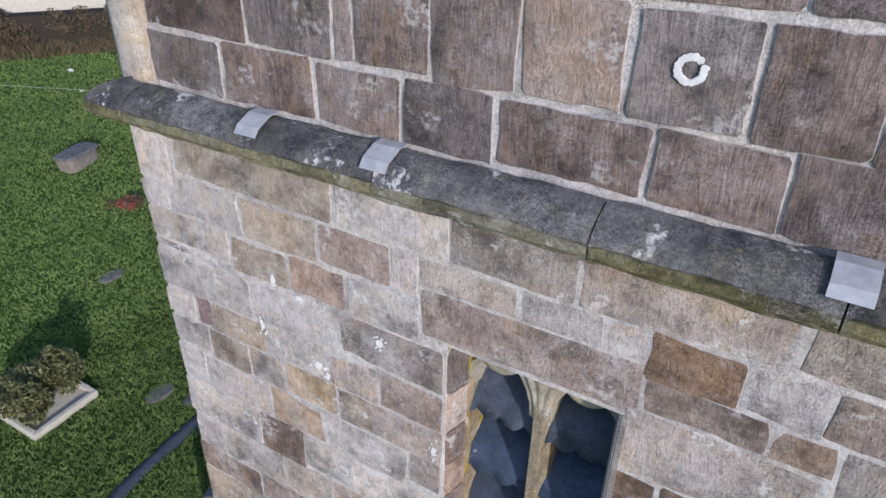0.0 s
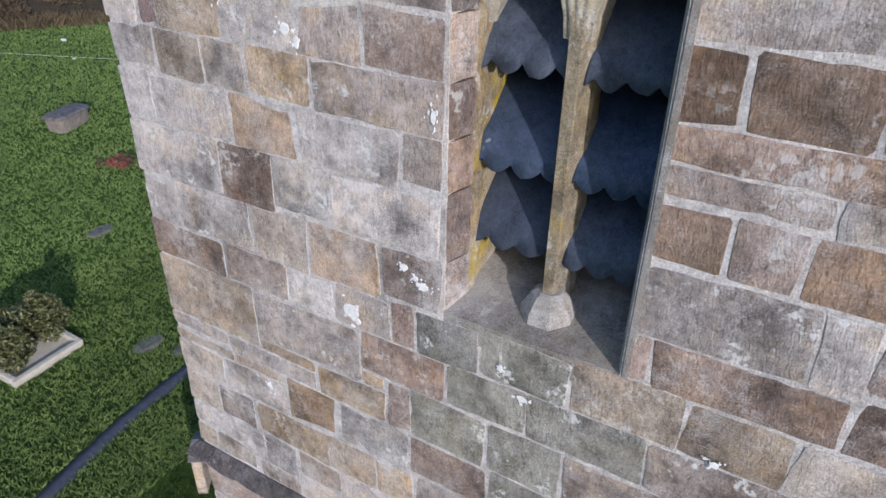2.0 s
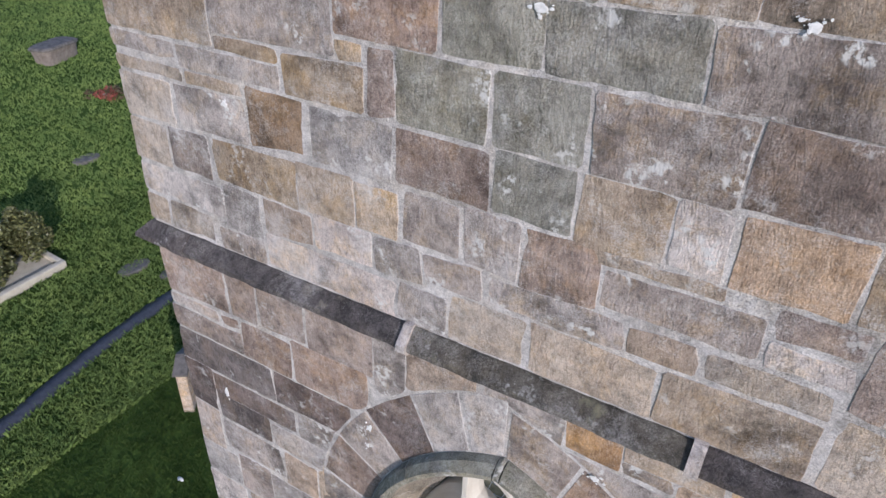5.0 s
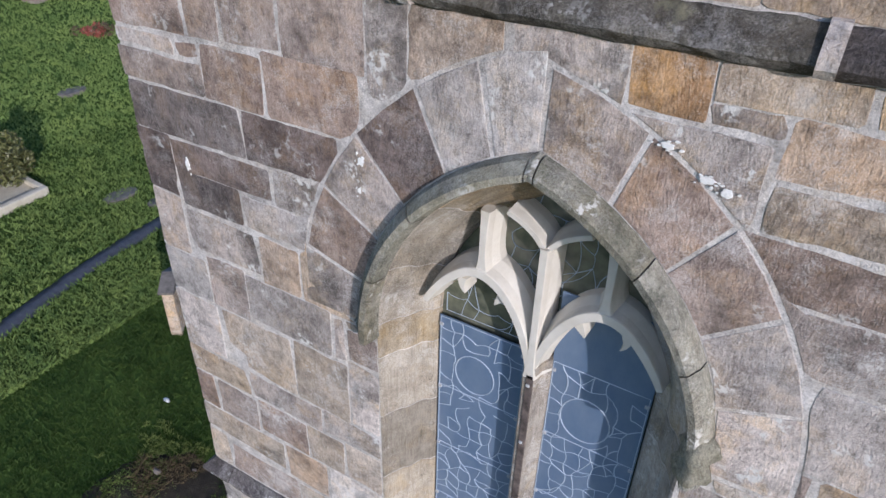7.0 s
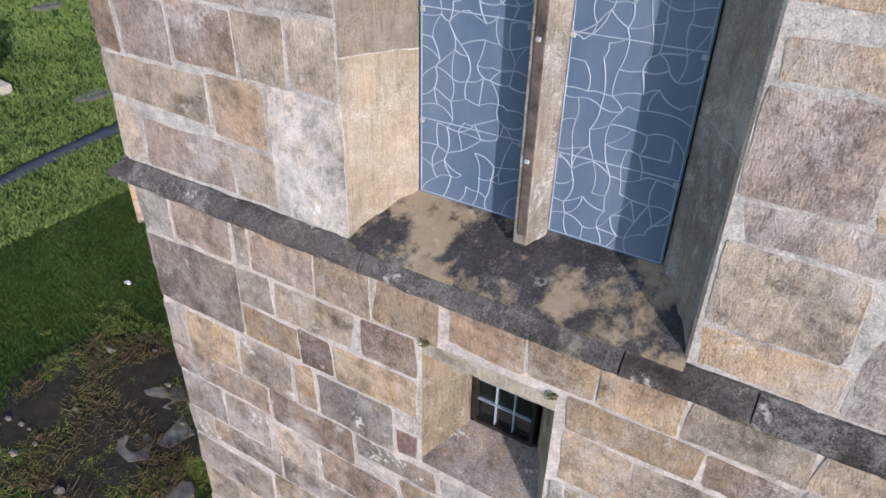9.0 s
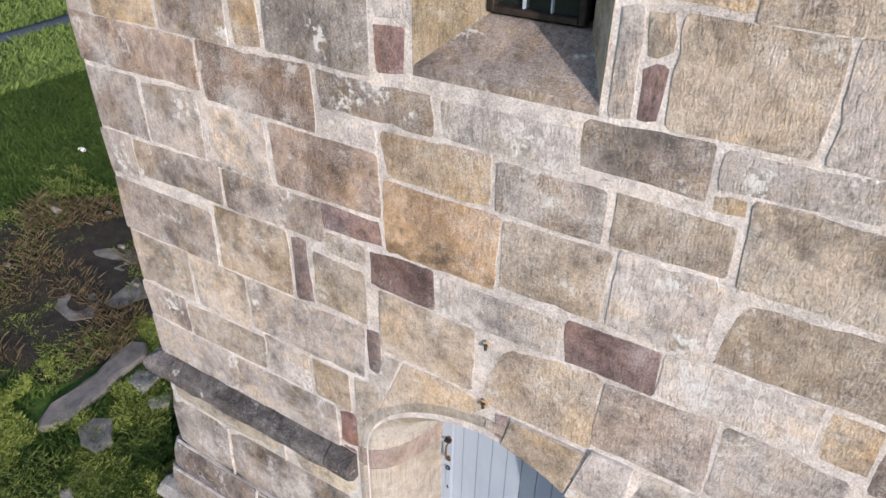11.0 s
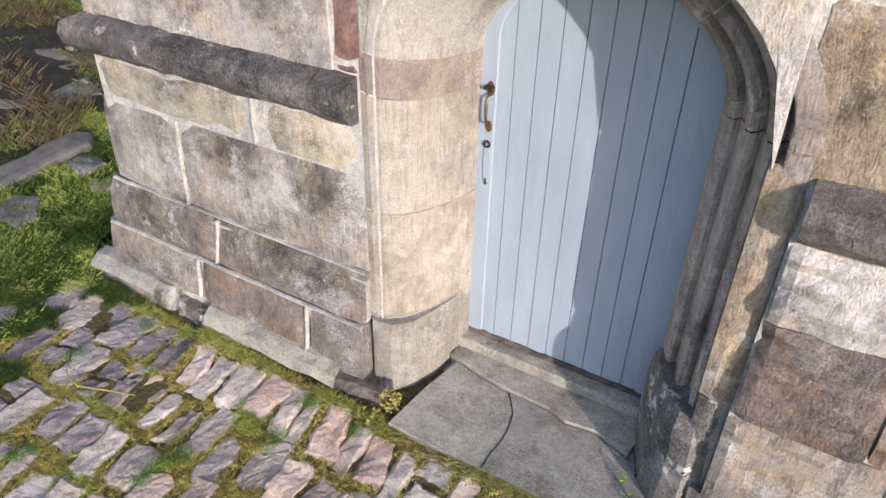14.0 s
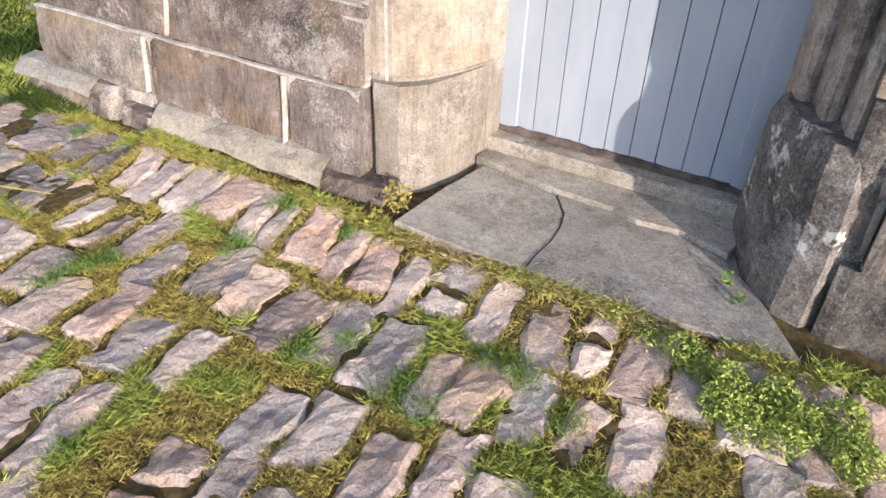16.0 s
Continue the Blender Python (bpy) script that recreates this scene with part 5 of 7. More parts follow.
course(wall_middle, [(0.00, 0.31, 6.17, 6.46, "p"), (0.31, 0.58, 6.17, 6.51, "b"), (0.58, 1.14, 6.19, 6.48, "g"), (1.14, 1.22, 6.19, 6.48, "g"), (1.22, 1.41, 6.22, 6.42, "b"), (2.80, 3.19, 6.11, 6.30, "g"), (2.80, 3.19, 6.30, 6.42, "g"), (3.19, 3.48, 6.11, 6.43, "g")])
course(wall_middle, [(0.00, 0.33, 5.76, 6.17, "p"), (0.33, 0.85, 5.76, 6.17, "t"), (0.85, 1.22, 5.77, 6.19, "t"), (1.22, 1.41, 5.77, 6.22, "p"), (2.80, 3.02, 5.85, 6.04, "t"), (2.80, 3.02, 6.04, 6.11, "t"), (3.02, 3.48, 5.82, 6.11, "b")])
course(wall_middle, [(0.00, 0.48, 5.56, 5.76, "t"), (0.48, 1.02, 5.57, 5.76, "g"), (1.02, 1.41, 5.59, 5.77, "g"), (2.80, 3.16, 5.66, 5.78, "t"), (3.16, 3.56, 5.60, 5.82, "g")])
course(wall_middle, [(0.00, 0.17, 5.27, 5.56, "b"), (0.17, 0.51, 5.27, 5.56, "b"), (0.51, 0.89, 5.30, 5.57, "b"), (0.89, 1.16, 5.30, 5.57, "t"), (1.16, 1.41, 5.30, 5.59, "t"), (2.80, 3.12, 5.33, 5.66, "b"), (2.82, 3.34, 5.20, 5.33, "g"), (3.12, 3.65, 5.41, 5.60, "t"), (3.12, 3.34, 5.33, 5.41, "t")])
course(wall_middle, [(0.00, 0.69, 5.05, 5.27, "t"), (0.69, 1.02, 5.00, 5.30, "r"), (1.02, 1.41, 4.73, 5.30, "p"), (2.80, 3.20, 4.90, 5.20, "t"), (3.23, 3.34, 5.06, 5.20, "t"), (3.34, 3.75, 5.06, 5.41, "b")])
course(wall_middle, [(0.00, 0.17, 4.72, 5.05, "t"), (0.17, 0.77, 4.73, 5.00, "b"), (0.77, 1.02, 4.73, 5.00, "t"), (2.80, 3.23, 4.73, 4.90, "t"), (3.23, 3.80, 4.73, 5.05, "g")])
course(wall_lower, [(0.00, 0.25, 4.32, 4.60, "p"), (0.25, 0.68, 4.32, 4.60, "b"), (0.68, 0.79, 4.32, 4.60, "t"), (0.79, 1.19, 4.33, 4.60, "b"), (1.19, 1.50, 4.33, 4.60, "t"), (1.50, 1.86, 4.33, 4.60, "t"), (1.86, 2.24, 4.37, 4.60, "r"), (2.24, 2.53, 4.38, 4.60, "t"), (2.53, 2.83, 4.38, 4.60, "t"), (2.83, 3.24, 4.38, 4.60, "t"), (3.24, 3.50, 4.40, 4.60, "t"), (2.41, 2.93, 4.20, 4.38, "t")])
course(wall_lower, [(2.93, 3.24, 4.20, 4.38, "b"), (3.24, 3.50, 4.20, 4.40, "p"), (0.66, 0.91, 4.09, 4.32, "t"), (0.91, 1.42, 4.09, 4.33, "t"), (1.42, 1.75, 4.09, 4.33, "b"), (0.00, 0.67, 3.86, 4.32, "b"), (0.67, 1.04, 3.86, 4.09, "t"), (1.04, 1.26, 3.86, 4.09, "d"), (1.26, 1.75, 3.86, 4.09, "t"), (2.41, 2.71, 3.90, 4.20, "t"), (2.71, 3.36, 3.89, 4.20, "t"), (3.36, 3.50, 3.89, 4.20, "g")])
course(wall_lower, [(1.61, 1.75, 3.74, 3.86, "p"), (2.47, 2.55, 3.77, 3.90, "t"), (3.23, 3.53, 3.62, 3.89, "r"), (0.00, 0.16, 3.54, 3.86, "g"), (0.16, 0.57, 3.54, 3.86, "t"), (0.57, 0.97, 3.55, 3.86, "g"), (0.97, 1.13, 3.55, 3.86, "t"), (1.13, 1.61, 3.55, 3.86, "g"), (2.40, 2.47, 3.59, 3.90, "g"), (2.47, 2.55, 3.59, 3.77, "u"), (2.55, 2.93, 3.59, 3.90, "t"), (2.93, 3.23, 3.59, 3.90, "g")])
course(wall_lower, [(1.61, 1.75, 3.55, 3.74, "u"), (1.35, 1.86, 3.39, 3.55, "g"), (1.86, 2.34, 3.39, 3.55, "p"), (2.34, 2.71, 3.42, 3.59, "g"), (2.71, 3.12, 3.46, 3.59, "p"), (3.12, 3.50, 3.46, 3.59, "b"), (0.00, 0.77, 3.32, 3.55, "b"), (0.77, 1.35, 3.29, 3.55, "b"), (2.71, 2.82, 3.39, 3.46, "t"), (1.35, 1.63, 3.29, 3.39, "p"), (1.63, 2.08, 3.19, 3.39, "t"), (2.08, 2.46, 3.19, 3.39, "g"), (2.46, 2.82, 3.19, 3.39, "t")])
course(wall_lower, [(2.82, 3.50, 3.18, 3.46, "t"), (0.00, 0.36, 3.01, 3.32, "b"), (0.36, 0.72, 3.01, 3.32, "g"), (0.72, 1.09, 3.01, 3.29, "p"), (1.09, 1.63, 3.01, 3.29, "b"), (1.63, 2.11, 2.88, 3.19, "r"), (2.11, 2.50, 2.89, 3.19, "t"), (2.50, 2.82, 2.90, 3.19, "p"), (2.82, 3.50, 2.90, 3.18, "t")])
course(wall_lower, [(0.00, 0.22, 2.76, 3.01, "p"), (0.22, 0.78, 2.81, 3.01, "g"), (0.78, 1.34, 2.81, 3.01, "g"), (1.33, 1.63, 2.88, 3.01, "u"), (1.34, 1.55, 2.77, 2.88, "t"), (1.55, 1.87, 2.69, 2.88, "u"), (1.87, 2.37, 2.69, 2.87, "p"), (2.37, 2.70, 2.69, 2.89, "u"), (2.70, 3.17, 2.69, 2.90, "p"), (3.17, 3.32, 2.69, 2.90, "t"), (3.32, 3.50, 2.63, 2.90, "b"), (0.00, 0.68, 2.46, 2.76, "g")])
course(wall_lower, [(0.68, 1.14, 2.46, 2.81, "t"), (1.14, 1.25, 2.46, 2.81, "u"), (1.25, 1.55, 2.47, 2.77, "t"), (1.60, 2.05, 2.37, 2.69, "t"), (2.05, 2.53, 2.32, 2.69, "t"), (2.53, 2.92, 2.36, 2.69, "b"), (2.92, 3.32, 2.36, 2.69, "g"), (3.32, 3.50, 2.36, 2.63, "p"), (0.00, 0.44, 2.13, 2.46, "t"), (0.44, 0.82, 2.13, 2.46, "t"), (0.82, 1.52, 2.15, 2.46, "g"), (1.52, 1.60, 2.22, 2.47, "u")])
course(wall_lower, [(2.70, 3.50, 2.03, 2.36, "p"), (0.00, 0.33, 1.89, 2.13, "g"), (0.33, 0.89, 1.89, 2.13, "t"), (0.89, 1.18, 1.89, 2.15, "p"), (1.18, 1.42, 1.89, 2.15, "t"), (1.33, 1.44, 1.65, 1.89, "u"), (2.71, 3.50, 1.61, 2.03, "t"), (0.00, 1.33, 1.61, 1.89, "p"), (1.33, 1.43, 1.61, 1.65, "u")])
for zz, hh in ((12.455, 0.33), (12.785, 0.3), (13.085, 0.34), (13.425, 0.31), (13.735, 0.33), (14.065, 0.3)):
    x = 0.2
    row = []
    while x < 5.9:
        w = min(stone_rnd.uniform(0.3, 0.62), 5.99 - x)
        row.append((x, x + w, zz, zz + hh, stone_rnd.choice("bbddbg")))
        x += w
    course(wall_up, row, 0.05, joint=0.012, tones=TOP_TONES)

# arch stones of the great window
for s in (-1, 1):
    cuts = [0.0, 0.17, 0.36, 0.53, 0.72, 0.87, 1.0] if s < 0 else [0.0, 0.22, 0.42, 0.60, 0.80, 1.0]
    tones = "gbgdgp" if s < 0 else "pgbbg"
    r0, r1 = 0.775 + 0.345, RING[s] + 0.345
    for (a, c), tone in zip(zip(cuts, cuts[1:]), tones):
        pts = []
        for r, seq in ((r0 + 0.005, (a, (a + c) / 2, c)), (r1 - 0.008, (c, (a + c) / 2, a))):
            top = math.acos(0.345 / r)
            for k, u in enumerate(seq):
                ang = top * u + (0.006 if u == a else -0.006 if u == c else 0)
                pts.append((CX2 + s * (r * math.cos(ang) - 0.345) + stone_rnd.uniform(-0.004, 0.004), SP2 + r * math.sin(ang)))
        part("arch_stone", stone_mesh(pts, -0.002, 0.05, stone_rnd, 0.004), TONES[tone], wall_middle)

# arch stones of the doorway
IN_ = arch4(CXD, HWD + 0.055, SPD, HD + 0.095, 1.62)
IN_ = IN_[:14] + arch4(CXD, HWD - 0.03, SPD, HD + 0.005, 1.62)[14:]


def at_(line, t):
    k = min(int(t), len(line) - 2)
    return (lerp(line[k][0], line[k + 1][0], t - k), lerp(line[k][1], line[k + 1][1], t - k))


for a, c, tone, outer in ((0.4, 6, "t", [(1.70, 2.355), (1.615, 2.355), (1.605, 2.215), (1.525, 2.205), (1.52, 2.145), (1.437, 2.14), (1.435, 1.90), (1.435, 1.62)]), (6, 12.3, "t", [(2.125, 2.335), (1.90, 2.36), (1.71, 2.355)]),
                          (13.9, 18, "t", [(2.515, 2.312), (2.215, 2.317)]), (18, 25.6, "p", [(2.70, 1.625), (2.695, 1.85), (2.695, 2.12), (2.695, 2.34), (2.54, 2.34), (2.53, 2.312)])):
    steps = [lerp(a + 0.05, c - 0.05, k / 6) for k in range(7)]
    part("arch_stone", stone_mesh([at_(IN_, t) for t in steps] + outer, -0.003 if c < 13 else -0.012, 0.05, stone_rnd, 0.004), TONES[tone], wall_lower)

part("arch_stone", stone_mesh(outline(2.138, 2.210, 2.18, 2.32, stone_rnd, 0.004, 0.003), -0.004, 0.05, stone_rnd, 0.004), TONES["u"], wall_lower)
# plinth left of the doorway, stepping out towards the ground
def plinth_stone(x0, x1, z0, z1, y_top, y_bot, material, west=None, cham=0.0, name="plinth_stone", rugged=0.0):
    """A large plinth stone; the first of a course shows its west end."""
    r = stone_rnd
    bm = bmesh.new()
    nx, nz = (max(3, int((x1 - x0) / 0.09)), max(3, int((z1 - z0) / 0.07))) if not rugged else (max(6, int((x1 - x0) / 0.03)), max(6, int((z1 - z0) / 0.03)))
    rows = []
    back = 0.12
    for k in range(nz + 1):
        f = k / nz
        z = lerp(z0, z1, f)
        y = lerp(y_bot, y_top, f)
        if cham and f > 0.75:
            y += cham * (f - 0.75) / 0.25
        row = []
        edge = 0.010 * (1 if k in (0, nz) else 0)
        for j in range(nx + 1):
            x = lerp(x0, x1, j / nx)
            e = edge + (0.012 if j in (0, nx) else 0)
            wy = 0.006 * noise.noise((x * 6, z * 6, x0)) + 0.004 * noise.noise((x * 19, z * 19, 2)) + rugged * (noise.noise((x * 7, z * 22, 4)) + 0.6 * noise.noise((x * 16, z * 45, 9)))
            row.append((x, y + e + wy, z + 0.006 * noise.noise((x * 8, k, 5))))
        row.append((x1, y + back, z))
        row.insert(0, (x0, y + (west or back), z))
        rows.append(row)
    first = [(p[0], p[1] + back, p[2]) for p in rows[0]]
    last = [(p[0], p[1] + back, p[2]) for p in rows[-1]]
    return part(name, loft([first] + rows + [last]), material, wall_lower)


for x0, x1, z0, z1, yt, yb, mt, cham in (
        (-0.02, 0.905, 1.25, 1.465, -0.004, -0.010, "cream", 0), (0.925, 1.43, 1.25, 1.465, -0.004, -0.010, "cream", 0),
        (-0.04, 0.45, 0.845, 1.238, -0.010, -0.030, "stain", 0), (0.46, 1.43, 0.845, 1.238, -0.010, -0.030, "stain", 0),
        (-0.10, 0.625, 0.612, 0.832, -0.045, -0.080, "sooty", 0.02), (0.64, 1.43, 0.612, 0.832, -0.045, -0.080, "sooty", 0.02),
        (-0.14, 0.50, 0.38, 0.60, -0.080, -0.105, "stain", 0), (0.515, 1.145, 0.34, 0.60, -0.080, -0.105, "sooty", 0), (1.16, 1.43, 0.30, 0.60, -0.080, -0.10, "sooty", 0)):
    plinth_stone(x0, x1, z0, z1, yt, yb, M[mt], west=0.5 if x0 < 0 else None, cham=cham)
for x0, x1, z0, z1 in ((-0.27, 0.31, 0.14, 0.37), (0.32, 0.54, 0.1, 0.31), (0.55, 1.24, 0.1, 0.355), (1.25, 1.54, 0.1, 0.325)):
    ob = plinth_stone(x0, x1, z0, z1, -0.125, -0.165, M["sooty" if x0 > 0.1 else "stain"], west=0.5 if x0 < -0.2 else None, name="footing_stone", rugged=0.028)
part("footing_ledge", loft([[(x, y, z + 0.012 * noise.noise((x * 9, y * 9, 0))) for y, z in ((-0.165, 0.335), (-0.15, 0.36), (-0.11, 0.384), (-0.05, 0.394))] for x in [-0.26 + 0.06 * k for k in range(9)]]), M["flag"], wall_lower)
part("footing_ledge", loft([[(x, y, z + 0.014 * noise.noise((x * 9, y * 9, 0))) for y, z in ((-0.17, 0.30), (-0.15, 0.345), (-0.11, 0.372), (-0.05, 0.386))] for x in [0.56 + 0.06 * k for k in range(14)]]), M["flag"], wall_lower)
for dims in ((-0.01, 1.435, 0.0, 0.1, 0.84, 1.46), (-0.06, 1.43, -0.030, 0.1, 0.60, 0.80), (-0.10, 1.425, -0.062, 0.1, 0.1, 0.60), (2.79, 4.0, -0.032, 0.1, 0.1, 1.46)):
    part("bedding_mortar", box(*dims), M["mortar"], wall_lower)


def pointing(pts, wide, seed):
    """A smeared, uneven mortar joint along a line on the plinth's face."""
    line = []
    for p, q in zip(pts, pts[1:]):
        k = max(2, int(math.dist(p, q) / 0.022))
        line += [tuple(lerp(p[i], q[i], j / k) for i in range(3)) for j in range(k)]
    line.append(pts[-1])
    flat = abs(pts[-1][0] - pts[0][0]) > abs(pts[-1][2] - pts[0][2])
    rows = []
    for x, y, z in line:
        a, c = (wide * (0.55 + 0.55 * noise.noise((x * 9 + q, z * 9, seed)) + 0.3 * noise.noise((x * 40, z * 40, seed + q))) for q in (0, 7))
        sag = 0.006 * noise.noise((x * 7, z * 7, seed + 3))
        row = []
        for off, dy in ((-a, 0.012), (-a * 0.7, -0.004), (c * 0.7, -0.004), (c, 0.012)):
            row.append((x, y + dy, z + off + sag) if flat else (x + off + sag, y + dy, z))
        rows.append(row)
    part("joint_pointing", loft(rows), M["mortar"], wall_lower)


for k, (pts, wide) in enumerate((([(0.455, -0.014, 1.235), (0.452, -0.030, 0.845)], 0.005), ([(0.915, -0.008, 1.46), (0.915, -0.014, 1.25)], 0.008), ([(0.632, -0.040, 0.825), (0.632, -0.080, 0.62)], 0.007),
                                 ([(0.507, -0.085, 0.595), (0.505, -0.108, 0.40)], 0.007), ([(1.152, -0.085, 0.595), (1.150, -0.106, 0.36)], 0.008),
                                 ([(-0.06, -0.030, 0.838), (1.43, -0.030, 0.838)], 0.008), ([(-0.10, -0.083, 0.606), (1.43, -0.083, 0.606)], 0.008))):
    pointing(pts, wide, k)
# plinth right of the doorway
# the dark2 and stain stones hold shade as well as soot in their colour
for x0, x1, z0, z1, mt in ((2.80, 3.08, 1.23, 1.465, "pale"), (3.09, 3.56, 1.23, 1.465, "tan"), (3.57, 4.2, 1.23, 1.465, "tan"),
                           (2.80, 3.14, 0.87, 1.215, "dark2"), (3.15, 3.7, 0.89, 1.215, "brown"), (2.79, 3.22, 0.50, 0.86, "stain"), (3.23, 3.9, 0.52, 0.88, "brown"),
                           (2.75, 3.32, 0.14, 0.49, "jambfoot"), (3.33, 4.0, 0.14, 0.51, "jambfoot")):
    plinth_stone(x0, x1, z0, z1, -0.05, -0.075, M[mt], rugged=0.018)
plinth_stone(2.695, 2.775, 0.2, 0.85, -0.014, -0.020, M["jambfoot"], name="jamb_strip")
plinth_stone(2.69, 2.795, 0.86, 1.64, -0.012, -0.016, M["tan"], name="jamb_strip")
# worn base of the right jamb, and of the left one
def jamb_base(pts, z_levels, material, name="jamb_base"):
    rows = []
    for z, k in z_levels:
        cx, cy = sum(p[0] for p in pts) / len(pts), sum(p[1] for p in pts) / len(pts)
        rows.append([(cx + (x - cx) * k + 0.012 * noise.noise((x * 7, y * 7, z * 7)), cy + (y - cy) * k + 0.012 * noise.noise((x * 7, y * 7, z * 7 + 9)), z) for x, y in pts])
    bm = loft(rows, cap=True, closed=True)
    return part(name, bm, material, surround)


jamb_base([(2.485, 0.36), (2.492, 0.26), (2.532, 0.16), (2.58, 0.06), (2.65, -0.02), (2.72, -0.045), (2.755, -0.01), (2.765, 0.10), (2.765, 0.36)],
          [(0.18, 1.06), (0.31, 1.03), (0.45, 1.0), (0.58, 0.99), (0.66, 0.96), (0.71, 0.86), (0.74, 0.74)], M["jambfoot"])
jamb_base([(1.432, 0.0), (1.46, -0.03), (1.54, -0.02), (1.595, 0.05), (1.64, 0.16), (1.655, 0.28), (1.66, 0.37), (1.432, 0.37)],
          [(0.18, 1.02), (0.32, 1.0), (0.50, 0.99), (0.60, 0.985), (0.625, 0.97)], M["jambstone"])

# wall stones farther along, out of the camera's way, in one mesh
bm = bmesh.new()
for z in [0.0 + 0.31 * k for k in range(38)]:
    x = 3.92
    while x < 5.95:
        w = min(stone_rnd.uniform(0.35, 0.7), 5.99 - x)
        block([(x + 0.01, z + 0.01), (x + w - 0.01, z + 0.01), (x + w - 0.01, z + 0.295), (x + 0.01, z + 0.295)], -0.004, 0.05, 0.01, bm)
        x += w
tagged(part("wall_stones", bm, M["tan"], wall_belfry), kind="stuff")

# white lichen and lime splashes
def splash(x, z, w, h, y, seed, parent, hole=0.0):
    """A crust of a few overlapping irregular flakes, or a broken ring."""
    r = random.Random(seed)
    bm = bmesh.new()
    n = 22

    def flake(cx, cz, fw, fh, lift):
        ph = r.uniform(0, 50)
        rim = [1 + 0.28 * noise.noise((ph + 1.3 * math.cos(k * 2 * math.pi / n), 1.3 * math.sin(k * 2 * math.pi / n), ph)) + 0.12 * noise.noise((ph + 4 * math.cos(k * 2 * math.pi / n), 4 * math.sin(k * 2 * math.pi / n), 0)) for k in range(n)]
        rings = []
        for q, dy in ((1.0, 0.004), (0.93, -0.001 - lift), (0.6, -0.002 - lift)):
            rings.append([bm.verts.new((cx + fw * rim[k] * q * math.cos(k * 2 * math.pi / n), y + dy * 0.5, cz + fh * rim[k] * q * math.sin(k * 2 * math.pi / n))) for k in range(n)])
        for a0, a1 in zip(rings, rings[1:]):
            for k in range(n):
                bm.faces.new((a0[k], a0[(k + 1) % n], a1[(k + 1) % n], a1[k]))
        bm.faces.new(rings[-1])

    if hole:
        for k in range(15):
            a = k * 2 * math.pi / 16 + 1.0
            flake(x + w * 0.8 * math.cos(a), z + h * 0.8 * math.sin(a), w * 0.26, h * 0.26, 0.0003 * k)
    else:
        flake(x, z, w * 0.72, h * 0.72, 0)
        for k in range(11):
            s_ = r.uniform(0.10, 0.28)
            flake(x + w * r.gauss(0, 0.7), z + h * r.gauss(0, 0.7), w * s_, h * s_ * r.uniform(0.7, 1.2), 0.0002 * (k + 1))
    part("lichen_patch", bm, M["white"], parent)


splash(2.41, 12.30, 0.044, 0.042, 0.040, 1, wall_up, 0.6)
for i, (x, z, w, h, p) in enumerate(((1.25, 9.545, 0.055, 0.05, wall_belfry), (1.62, 9.80, 0.03, 0.025, wall_belfry), (1.585, 9.825, 0.018, 0.015, wall_belfry), (1.53, 9.862, 0.026, 0.02, wall_belfry),
        (1.66, 10.49, 0.014, 0.034, wall_belfry), (2.78, 9.49, 0.02, 0.02, wall_belfry), (2.745, 9.505, 0.010, 0.008, wall_belfry), (1.385, 10.98, 0.025, 0.03, wall_belfry), (0.95, 11.05, 0.03, 0.02, wall_belfry),
        (0.8, 11.1, 0.02, 0.03, wall_belfry), (0.69, 10.8, 0.014, 0.035, wall_belfry), (1.03, 10.7, 0.03, 0.03, wall_belfry), (1.08, 10.66, 0.02, 0.03, wall_belfry), (0.68, 8.86, 0.02, 0.02, wall_belfry), (1.97, 9.55, 0.02, 0.02, wall_belfry), (2.07, 9.44, 0.03, 0.02, wall_belfry),
        (2.49, 7.69, 0.028, 0.016, wall_middle), (2.62, 7.615, 0.032, 0.016, wall_middle), (2.68, 7.59, 0.025, 0.02, wall_middle), (0.325, 7.03, 0.022, 0.03, wall_middle), (1.368, 7.33, 0.02, 0.024, wall_middle), (1.355, 7.2, 0.013, 0.015, wall_middle), (1.253, 4.82, 0.018, 0.028, wall_middle))):
    splash(x, z, w, h, -0.0095, 20 + i, p)

# two iron cramp holes over the doorway
for x, z in ((2.092, 2.639), (2.097, 2.343)):
    cr = thing("iron_cramp", "rusted iron cramp stub set in the wall above the door", "cramp", group="iron cramps", at=(x, -0.008, z))
    part("stub", tube([(0, 0.02, 0), (0, -0.012, 0), (0.004, -0.018, -0.012)], 0.007, 6), M["iron"], cr)
    part("plate", block([(0.016 * math.cos(k * math.pi / 5), 0.016 * math.sin(k * math.pi / 5)) for k in range(10)], -0.004, 0.004, 0.002), M["rust"], cr)

# ---- yard and churchyard ----
yard = thing("cobbled_yard", "worn sandstone setts with moss and grass in the joints", "paving", "structure")
rc = random.Random(5)


